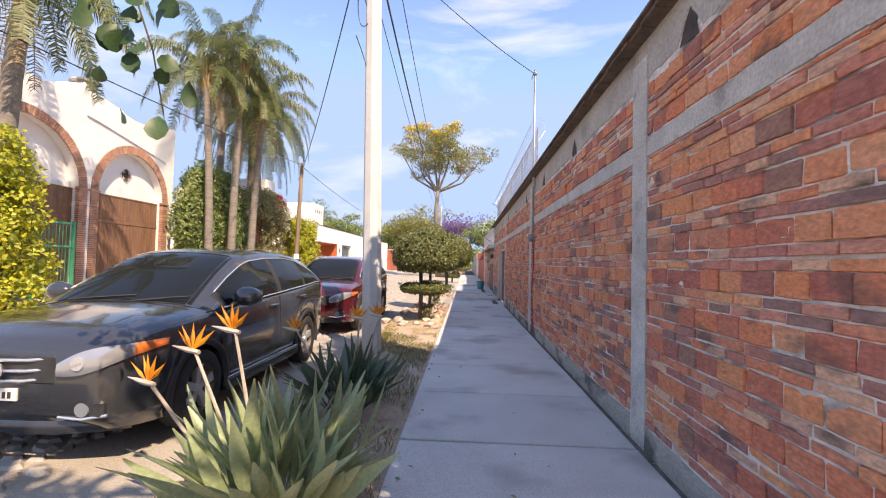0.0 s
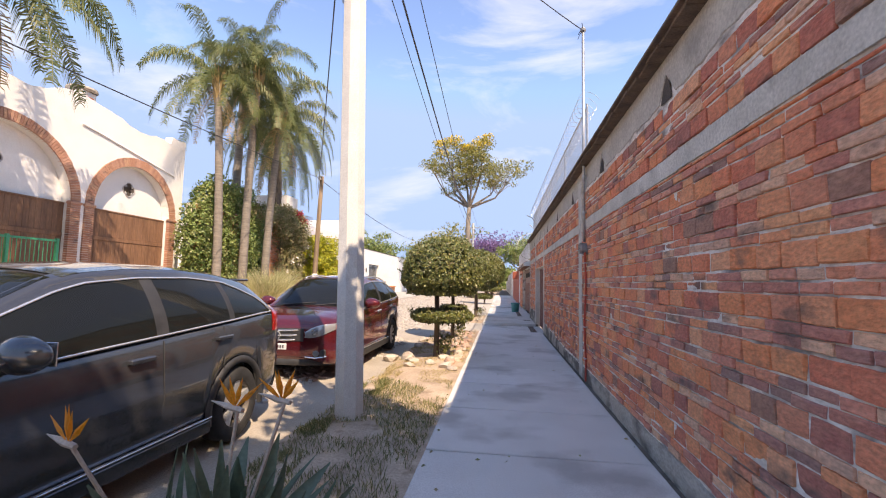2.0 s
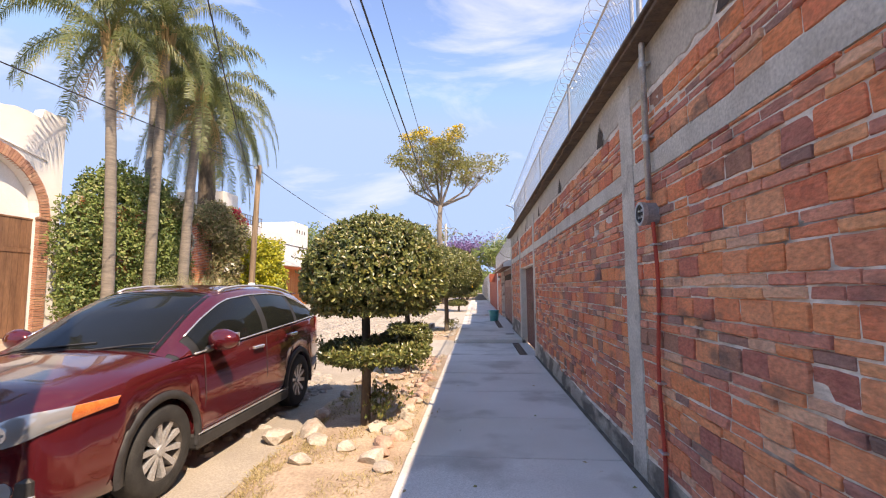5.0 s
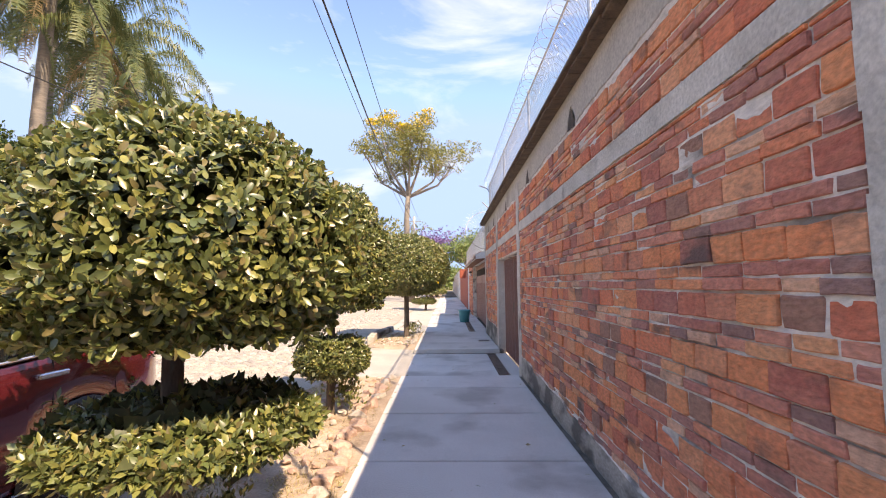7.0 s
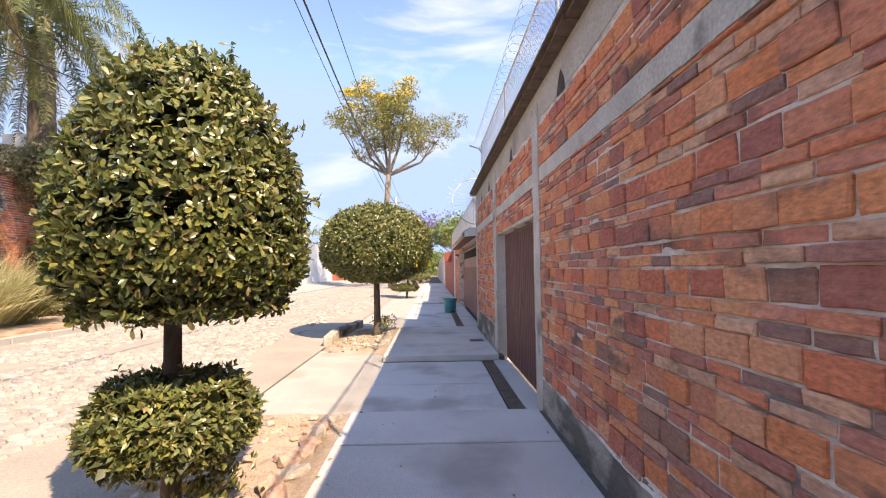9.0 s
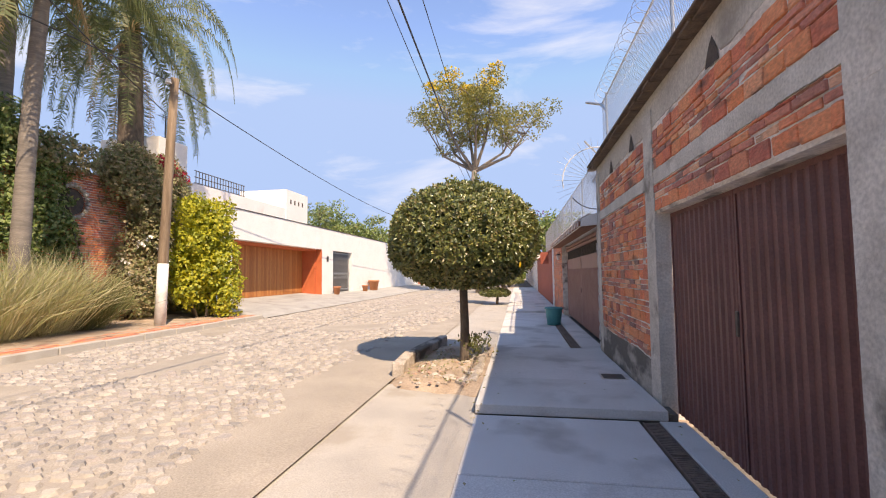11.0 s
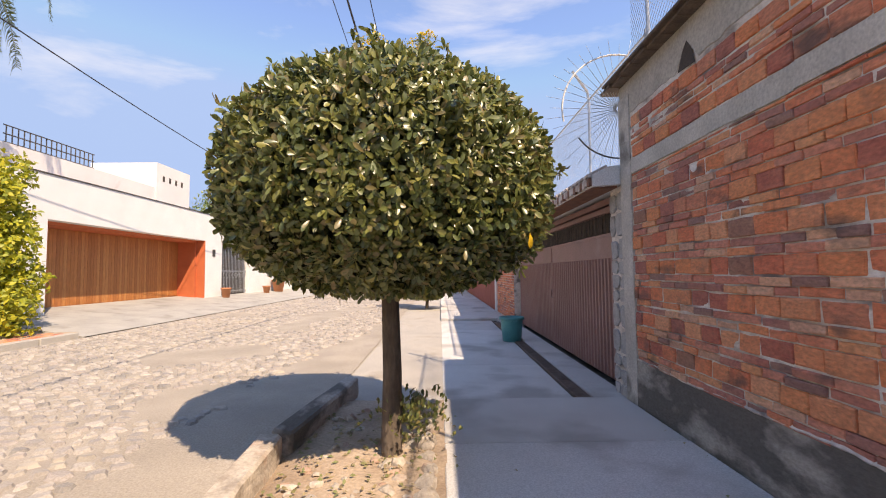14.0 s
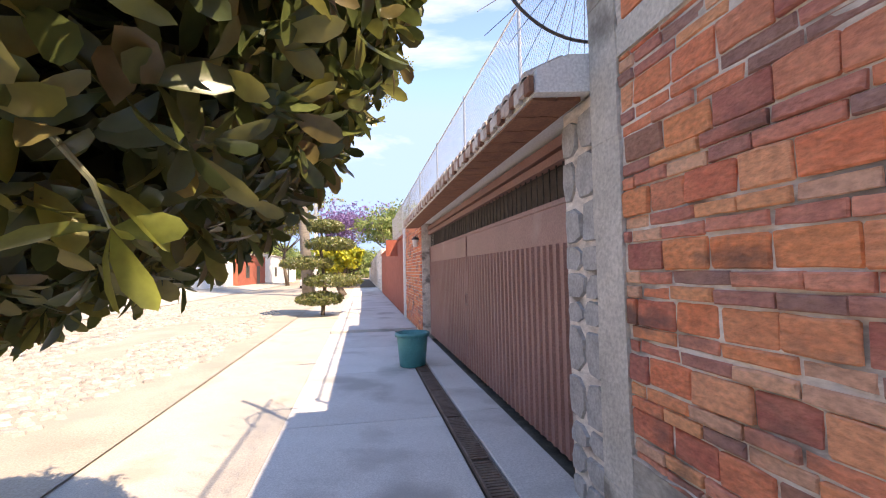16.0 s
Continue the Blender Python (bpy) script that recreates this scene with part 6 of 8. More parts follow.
def car(x, y, label, paint, rim_label, beige, seed):
    c = thing("parked_car", x, y, -0.02, label, "car", "cars parked along the verge")
    ys = sorted(set([round(0.06 * i, 3) for i in range(76)] + [AX_F - 0.41, AX_F + 0.41, AX_R - 0.41, AX_R + 0.41, 0.02, 4.53, 4.5]))
    # lower body
    rows = []
    for yy in ys:
        w, zb, zt, zh = half_w(yy), bottom_z(yy), belt_z(yy), hood_z(yy)
        half = [(0, zb), (w * 0.86, zb), (w * 0.975, zb + 0.015), (w * 0.99, zb + (zt - zb) * 0.2), (w, max(zb, 0.60) + 0.02 if zb < 0.6 else zb + (zt - zb) * 0.45),
                (w * 0.995, zb + (zt - zb) * 0.72), (w * 0.975, zt - 0.02), (w * 0.94, zt + 0.01), (w * 0.55, zh - 0.012), (w * 0.25, zh), (0, zh + 0.004)]
        rows.append([Vector((a, yy, b)) for a, b in half] + [Vector((-a, yy, b)) for a, b in reversed(half[:-1])])
    bm_ = patch(rows)
    bm_.faces.new([v for v in bm_.verts if abs(v.co.y - ys[0]) < 1e-6][:len(rows[0])][::-1])
    bm_.faces.new([v for v in bm_.verts if abs(v.co.y - ys[-1]) < 1e-6][:len(rows[0])])
    bmesh.ops.remove_doubles(bm_, verts=bm_.verts, dist=0.0004)
    bmesh.ops.recalc_face_normals(bm_, faces=bm_.faces)
    body = part("body", bm_, paint, c, "", True)
    # cabin shell, then painted roof
    rows = []
    for yy in [1.02 + 3.43 * i / 44 for i in range(45)]:
        side = [cab_side(yy, u / 5) for u in range(6)]
        top = [cab_top(yy, s) for s in (1, 0.8, 0.5, 0.2, 0)]
        half = side + top[1:]
        rows.append(half + [Vector((-p.x, p.y, p.z)) for p in reversed(half[:-1])])
    part("cabin", patch(rows), M_CABIN, c, "dark cabin behind the glass", True)
    part("roof", patch([[cab_top(2.0 + 2.08 * i / 24, s / 6, 0.008) for s in range(-6, 7)] for i in range(25)], True), paint, c, "", True)
    for sg in (1, -1):
        def side_piece(name, rws, mat_, lab=""):
            return part(name, patch(rws if sg == 1 else mirror_x(rws), sg == (1 if mat_ is M_GLASS else -1)), mat_, c, lab, True)
        # painted roof edge and pillars
        side_piece("roof_edge", [[cab_side(1.06 + 3.35 * i / 40, u, 0.008) for u in (0.86, 0.93, 1.0)] + [cab_top(1.06 + 3.35 * i / 40, 0.86, 0.008)] for i in range(41)], paint)
        side_piece("rear_pillar", [[cab_side(4.14 + 0.28 * i / 6, u / 5, 0.007) for u in range(6)] for i in range(7)], paint)
        side_piece("front_pillar", [[cab_side(1.10 + 0.16 * i / 4, u / 4, 0.007) for u in range(5)] for i in range(5)], paint)
        for a, b in ((1.36, 2.52), (2.64, 3.40), (3.48, 4.15)):
            side_piece("side_window", [[cab_side(a + (b - a) * i / 14, 0.05 + (win_top(a + (b - a) * i / 14) - 0.05) * u / 6, 0.009) for u in range(7)] for i in range(15)], M_GLASS, "tinted side window")
        side_piece("quarter_panel", [[cab_side(3.15 + 1.02 * i / 20, win_top(3.15 + 1.02 * i / 20) + (0.88 - win_top(3.15 + 1.02 * i / 20)) * u / 5, 0.0085) for u in range(6)] for i in range(21)], paint)
        side_piece("door_post", [[cab_side(2.52 + 0.12 * i / 2, 0.05 + 0.8 * u / 5, 0.0095) for u in range(6)] for i in range(3)], M_TRIM)
        side_piece("door_post", [[cab_side(3.40 + 0.08 * i / 2, 0.05 + 0.77 * u / 5, 0.0095) for u in range(6)] for i in range(3)], M_TRIM)
        # bright window surround
        bm_ = bmesh.new()
        loop = [cab_side(1.28 + 2.88 * i / 30, 0.03, 0.014) for i in range(31)] + [cab_side(4.15 - 2.83 * i / 40, win_top(4.15 - 2.83 * i / 40) + 0.02, 0.014) for i in range(41)]
        loop = [Vector((p.x * sg, p.y, p.z)) for p in loop]
        tube(bm_, loop, 0.009, 6)
        part("window_trim", bm_, M_CHROME, c, "bright chrome window surround", True)
        # door seams
        for yy in (1.42, 2.58, 3.30):
            bm_ = bmesh.new()
            pts = [Vector((sg * (half_w(yy) * k + 0.001), yy + dy, z)) for k, z, dy in ((0.98, 0.42, 0.06 if yy > 3 else 0), (1.0, 0.62, 0.02), (0.998, 0.85, 0), (0.978, belt_z(yy) - 0.02, 0))]
            tube(bm_, pts, 0.004, 4)
            part("door_seam", bm_, M_TRIM, body)
        for yy in (2.36, 3.28):
            bm_ = bmesh.new()
            box(bm_, sg * (half_w(yy) - 0.012), sg * (half_w(yy) + 0.028), yy - 0.11, yy + 0.11, belt_z(yy) - 0.135, belt_z(yy) - 0.10, 0.008)
            part("door_handle", bm_, M_CHROME if beige else paint, c)
        # door mirror
        bm_ = bmesh.new()
        bmesh.ops.create_icosphere(bm_, subdivisions=3, radius=1)
        for v in bm_.verts:
            v.co = Vector((sg * (1.025 + 0.15 * v.co.x), 1.50 + 0.105 * v.co.y * (1.0 if v.co.y < 0 else 0.55), 1.135 + 0.10 * v.co.z * (1 - 0.15 * v.co.x * sg)))
        mir = part("door_mirror", bm_, paint, c, "", True)
        bm_ = bmesh.new()
        box(bm_, sg * 0.91, sg * 1.14, 1.555, 1.562, 1.07, 1.195, 0.002)
        part("mirror_glass", bm_, M_CHROME, mir)
        bm_ = bmesh.new()
        tube(bm_, [(sg * 0.86, 1.47, 1.04), (sg * 0.93, 1.49, 1.07), (sg * 0.98, 1.50, 1.09)], [0.035, 0.028, 0.03], 8)
        part("mirror_stalk", bm_, M_TRIM, mir)
        # head lamp, indicator, fog lamp
        def nose(s0, yy, z):
            return Vector((sg * s0, yy, z))
        rws = []
        for i in range(9):
            u = i / 8
            xx = 0.44 + 0.47 * u
            yy = float(np.interp(xx, [0.44, 0.64, 0.74, 0.80, 0.87, 0.91], [-0.014, -0.012, 0.03, 0.075, 0.22, 0.46]))
            zc, hh = 0.715 + 0.14 * u, 0.070 * math.sin(math.pi * (0.14 + 0.80 * u)) + 0.012
            rws.append([Vector((xx + 0.002, yy - 0.008, zc - hh)), Vector((xx + 0.014, yy - 0.024, zc)), Vector((xx + 0.002, yy - 0.006 + 0.02 * u, zc + hh))])
        lampo = part("headlight", patch(rws if sg == 1 else mirror_x(rws), sg == -1), M_LAMP, c, "clear headlight lens", True)
        part("indicator", patch([[p + Vector((0.004, -0.004, 0)) for p in r] for r in rws[7:]] if sg == 1 else mirror_x([[p + Vector((0.004, -0.004, 0)) for p in r] for r in rws[7:]]), sg == -1), M_AMBER, lampo, "amber indicator", True)
        bm_ = bmesh.new()
        cyl(bm_, (sg * 0.60, -0.034, 0.765), (sg * 0.60, 0.10, 0.765), 0.048, n=16)
        part("reflector", bm_, M_CHROME, lampo)
        bm_ = bmesh.new()
        cyl(bm_, (sg * 0.62, -0.002, 0.44), (sg * 0.62, 0.10, 0.44), 0.05, n=18)
        fog = part("fog_lamp", bm_, M_LAMP, c, "round fog lamp")
        bm_ = bmesh.new()
        box(bm_, sg * 0.46, sg * 0.76, 0.012, 0.09, 0.375, 0.505, 0.02)
        part("fog_surround", bm_, M_TRIM, fog)
        bm_ = bmesh.new()
        tube(bm_, [(sg * 0.45, 0.004, 0.385), (sg * 0.62, 0.002, 0.375), (sg * 0.78, 0.035, 0.40)], 0.011, 6)
        part("fog_trim", bm_, M_CHROME, fog)
        # tail lamp
        part("tail_light", patch([[Vector((sg * (half_w(yy) * 0.985 + 0.008), yy, 0.97)), Vector((sg * (half_w(yy) * 0.98 + 0.008), yy, 1.08))] + [Vector((p.x * sg, p.y, p.z)) for p in (cab_side(yy, 0.04, 0.014), cab_side(yy, 0.5, 0.014), cab_side(yy, 0.92, 0.014))] for yy in (4.20, 4.29, 4.38)], sg == -1), M_TAIL, c, "red tail light", True)
        # sill and arches
        bm_ = bmesh.new()
        box(bm_, sg * 0.80, sg * 0.925, AX_F + 0.40, AX_R - 0.40, 0.20, 0.33, 0.02)
        part("side_sill", bm_, M_TRIM if beige else paint, c)
        bm_ = bmesh.new()
        box(bm_, sg * 0.90, sg * 0.929, AX_F + 0.40, AX_R - 0.40, 0.332, 0.342, 0.003)
        part("sill_trim", bm_, M_CHROME, c)
        for ay in (AX_F, AX_R):
            bm_ = bmesh.new()
            prev = None
            for k in range(19):
                t = radians(-12 + 204 * k / 18)
                ring = []
                for rr, ox in ((0.395, -0.02), (0.40, 0.012), (0.45, 0.010), (0.462, -0.01)):
                    yy = ay + rr * math.cos(t)
                    ring.append(bm_.verts.new((sg * (half_w(min(max(yy, 0), 4.53)) + ox), yy, 0.335 + rr * math.sin(t))))
                if prev:
                    for a, b in zip(range(3), range(1, 4)):
                        bm_.faces.new((prev[a], prev[b], ring[b], ring[a]))
                prev = ring
            part("wheel_arch", bm_, M_TRIM, c, "black wheel arch trim", True)
            # wheel
            at = Vector((sg * 0.80, ay, WHEEL_R))
            bm_ = bmesh.new()
            lathe(bm_, [(0.215, -0.10), (0.245, -0.11), (0.315, -0.108), (0.338, -0.09), (0.345, -0.05), (0.345, 0.05), (0.338, 0.09), (0.315, 0.108), (0.245, 0.11), (0.215, 0.10)], 40)
            bmesh.ops.rotate(bm_, verts=bm_.verts, matrix=Matrix.Rotation(radians(90), 3, "Y"))
            bmesh.ops.translate(bm_, verts=bm_.verts, vec=at)
            part("tyre", bm_, M_RUBBER, c, "black tyre", True)
            bm_ = bmesh.new()
            lathe(bm_, [(0.0, 0.0), (0.16, 0.0), (0.205, -0.02), (0.212, 0.09), (0.226, 0.104), (0.232, 0.10)], 40)
            bmesh.ops.rotate(bm_, verts=bm_.verts, matrix=Matrix.Rotation(radians(90 * sg), 3, "Y"))
            rim = part("rim", bm_, M_STEEL_DARK, c, "alloy wheel rim", True)
            rim.location = at
            for k in range(5 if not beige else 10):
                nsp = 5 if not beige else 10
                a = 2 * math.pi * k / nsp + 0.3
                wd = 0.036 if not beige else 0.019
                bm_ = bmesh.new()
                d, s_ = Vector((0, math.cos(a), math.sin(a))), Vector((0, -math.sin(a), math.cos(a)))
                X_ = Vector((sg, 0, 0))
                twist = s_ * (0.04 if beige else 0.0)
                q = [d * 0.03 + s_ * wd * 0.8, d * 0.03 - s_ * wd * 0.8, d * 0.218 - s_ * wd * 1.25 + twist, d * 0.218 + s_ * wd * 1.25 + twist]
                fr = [bm_.verts.new(p + X_ * (0.075 if i < 2 else 0.092)) for i, p in enumerate(q)]
                bk = [bm_.verts.new(p + X_ * 0.03) for p in q]
                for f in ((0, 1, 2, 3),):
                    bm_.faces.new([fr[i] for i in f])
                for i in range(4):
                    bm_.faces.new((fr[i], bk[i], bk[(i + 1) % 4], fr[(i + 1) % 4]))
                bmesh.ops.recalc_face_normals(bm_, faces=bm_.faces)
                part("spoke", bm_, M_ALLOY, rim)
            bm_ = bmesh.new()
            cyl(bm_, (sg * 0.02, 0, 0), (sg * 0.092, 0, 0), 0.05, 0.04, 16)
            part("hub_cap", bm_, M_ALLOY, rim)
        if not beige:
            continue
        bm_ = bmesh.new()
        tube(bm_, [cab_top(2.1, sg * 0.93, 0.01)] + [cab_top(2.2 + 1.6 * i / 10, sg * 0.93, 0.035) for i in range(11)] + [cab_top(3.95, sg * 0.93, 0.01)], 0.014, 6)
        part("roof_rail", bm_, M_ALLOY if beige else M_TRIM, c, "", True)
    part("windshield", patch([[cab_top(1.08 + 0.88 * i / 12, s / 8 * 0.93, 0.008) for s in range(-8, 9)] for i in range(13)]), M_GLASS, c, "sloping tinted windscreen", True)
    part("rear_window", patch([[cab_top(4.13 + 0.26 * i / 6, s / 6 * 0.85, 0.008) for s in range(-6, 7)] for i in range(7)]), M_GLASS, c, "tinted rear window", True)
    bm_ = bmesh.new()
    box(bm_, -0.55, 0.55, 4.02, 4.20, 1.515, 1.54, 0.01)
    part("spoiler", bm_, paint, c)
    bm_ = bmesh.new()
    for k in range(2):
        tube(bm_, [(-0.5 + 0.62 * k, 1.04, 1.10), (-0.1 + 0.55 * k, 1.10, 1.135), (0.1 + 0.55 * k, 1.13, 1.15)], 0.009, 5)
    part("wiper", bm_, M_TRIM, c)
    # grille with bars, emblem as a plain shape, lower intake, plate
    bm_ = bmesh.new()
    box(bm_, -0.43, 0.43, -0.008, 0.10, 0.60, 0.82, 0.02)
    gr_ = part("grille", bm_, M_TRIM, c, "black front grille")
    for z, ww in ((0.775, 0.46), (0.70, 0.44), (0.63, 0.40)):
        bm_ = bmesh.new()
        tube(bm_, [(-ww, 0.03, z + 0.02), (-ww * 0.5, -0.016, z), (0, -0.024, z - 0.004), (ww * 0.5, -0.016, z), (ww, 0.03, z + 0.02)], 0.013, 6)
        part("bar", bm_, M_CHROME, gr_, "chrome grille bar", True)
    bm_ = bmesh.new()
    lathe(bm_, [(0.052, 0.0), (0.066, 0.0), (0.066, 0.012), (0.052, 0.012)], 20)
    bmesh.ops.rotate(bm_, verts=bm_.verts, matrix=Matrix.Rotation(radians(90), 3, "X"))
    bmesh.ops.translate(bm_, verts=bm_.verts, vec=(0, -0.028, 0.70))
    part("emblem", bm_, M_CHROME, gr_)
    bm_ = bmesh.new()
    box(bm_, -0.40, 0.40, 0.02, 0.10, 0.36, 0.47, 0.02)
    part("air_intake", bm_, M_TRIM, c, "dark lower air intake")
    bm_ = bmesh.new()
    rws = [[Vector((s / 8 * (half_w(0.12) + 0.012), 0.035 + 0.20 * abs(s / 8) ** 3 + d, z)) for d, z in ((-0.02, 0.25), (-0.04, 0.30), (-0.02, 0.345))] for s in range(-8, 9)]
    part("front_lip", patch(rws), M_TRIM if beige else paint, c, "lower bumper lip", True)
    bm_ = bmesh.new()
    box(bm_, -0.15, 0.15, -0.012, 0.012, 0.485, 0.575, 0.004)
    pl = part("licence_plate", bm_, M_PLATE, c)
    bm_ = bmesh.new()
    for k in range(6):
        box(bm_, -0.115 + 0.04 * k, -0.09 + 0.04 * k, -0.014, -0.0125, 0.505, 0.55)
    tagged(part("plate_bars", bm_, M_TRIM, pl), kind="stuff")
    bm_ = bmesh.new()
    rws = [[Vector((s / 8 * (half_w(4.40) + 0.015), 4.545 - 0.20 * abs(s / 8) ** 3 + d, z)) for d, z in ((-0.04, 0.34), (0.0, 0.42), (0.0, 0.60), (-0.01, 0.66))] for s in range(-8, 9)]
    part("rear_bumper", patch(rws, True), paint, c, "", True)
    return c


car(-3.27, 2.92, "parked dark grey compact SUV with chrome trim and silver wheels", M_PAINT_GREY, "", False, 1)
car(-3.22, 8.78, "parked dark red compact SUV with chrome trim and two-tone wheels", M_PAINT_RED, "", True, 2)

# ---- far side of the street ----
bm = bmesh.new()
rows = [(-9.2, 0.08), (-10.7, 0.10), (-11.0, 0.10), (-14.6, 0.12), (-40, 0.12)]
vs = [[bm.verts.new((x, y, z)) for y in (-40, 29.2)] for x, z in rows]
for a, b in zip(vs, vs[1:]):
    bm.faces.new((a[0], a[1], b[1], b[0]))
structure("garden_bed", bm, M_SOIL, "dry planted strip in front of garden walls")
bm = bmesh.new()
y = -20.0
far_kerb = thing("far_kerb", -9.1, 0.0, -0.05, "worn pale concrete kerb along the far side", "kerb")
while y < 29.0:
    b = bmesh.new()
    box(b, -9.22 + rng.uniform(-0.01, 0.01), -9.04 + rng.uniform(-0.015, 0.015), y + 0.008, y + 0.99, -0.15, 0.10 + rng.uniform(-0.012, 0.012), 0.015)
    part("kerb_stone", local(far_kerb, b), M_APRON, far_kerb)
    y += 1.0
bm.free()
# brick path
bm = bmesh.new()
box(bm, -10.62, -9.225, -20, 29.1, -0.1, 0.075)
path = structure("brick_path", bm, M_SOIL, "dusty brick path beside the far kerb")
s = Soup()
near_path = []
for i in range(int(49 / 0.27)):
    for j in range(11):
        y0 = -20 + i * 0.27 + (0.13 if j % 2 else 0)
        x0 = -10.6 + j * 0.124
        h = 0.088 + rng.uniform(-0.006, 0.006)
        v = [(x0, y0, 0.06), (x0 + 0.112, y0, 0.06), (x0 + 0.112, y0 + 0.255, 0.06), (x0, y0 + 0.255, 0.06)]
        v += [(p[0] + (0.006 if p[0] == x0 else -0.006), p[1] + (0.006 if p[1] == y0 else -0.006), h + rng.uniform(-0.003, 0.003)) for p in v]
        f = [(4, 5, 6, 7), (0, 1, 5, 4), (1, 2, 6, 5), (2, 3, 7, 6), (3, 0, 4, 7)]
        if 21.5 < y0 < 28.5 and len(near_path) < 290:
            near_path.append((v, f))
        else:
            s.add(v, f)
tagged(s.link("path_bricks", M_BRICK_ISL, path), kind="stuff")

# sloping driveway of the white house
bm = bmesh.new()
v = [bm.verts.new(p) for p in ((-9.0, 29.1, -0.02), (-9.0, 80.0, -0.02), (-9.9, 80.0, 0.12), (-9.9, 29.1, 0.12), (-13.2, 80.0, 0.42), (-13.2, 29.1, 0.42), (-9.0, 29.1, -0.4), (-9.9, 29.1, -0.4), (-13.2, 29.1, -0.4))]
for f in ((0, 1, 2, 3), (3, 2, 4, 5), (0, 3, 7, 6), (3, 5, 8, 7)):
    bm.faces.new([v[i] for i in f])
structure("far_driveway", bm, M_DRIVE, "grey concrete driveway rising to a white house")


def house(name, x, y, z, label):
    return thing(name, x, y, z, label, "house")


# house with two brick arches
FX = -14.25
ah = house("arched_house", FX, 14.0, 0.1, "white rendered house front with two brick arches and timber gates")
ARCHES = ((13.0, 2.12), (17.72, 1.78))
SPRING = 3.97


def arch_low(yy):
    for c, r in ARCHES:
        if abs(yy - c) < r:
            return SPRING + math.sqrt(r * r - (yy - c) ** 2) * (0.98 if r > 2 else 1.05)
    return 0.1


def parapet(yy):
    return 7.35 + 0.45 * math.exp(-((yy - 15.4) / 1.2) ** 2) + 0.06 * math.sin(yy * 3.1) + (0.35 if yy > 19.4 else 0) + 0.04 * noise.noise(Vector((yy * 3, 0, 0)))


ys = sorted([6.0 + 14.2 * i / 180 for i in range(181)] + [c + sg * (r - 0.001) for c, r in ARCHES for sg in (-1, 1)])
bm = bmesh.new()
prev = None
for yy in ys:
    zl, zh = arch_low(yy), parapet(yy)
    q = [bm.verts.new((FX, yy, zl)), bm.verts.new((FX, yy, zh)), bm.verts.new((FX - 0.35, yy, zl)), bm.verts.new((FX - 0.35, yy, zh))]
    if prev:
        for a, b in ((0, 1), (1, 3), (2, 0)):
            bm.faces.new((prev[a], prev[b], q[b], q[a]))
    prev = q
bm.faces.new((prev[0], prev[2], prev[3], prev[1]))
bmesh.ops.recalc_face_normals(bm, faces=bm.faces)
part("wall", local(ah, bm), M_WHITE, ah, "white rendered front wall")
bm = bmesh.new()
box(bm, FX - 0.50, FX - 0.36, 6.0, 20.2, 0.1, 7.3)
part("back_wall", local(ah, bm), M_WHITE, ah)
bm = bmesh.new()
box(bm, FX - 9.0, FX - 0.5, 6.0, 20.2, 0.1, 6.9)
part("house_body", local(ah, bm), M_WHITE, ah)
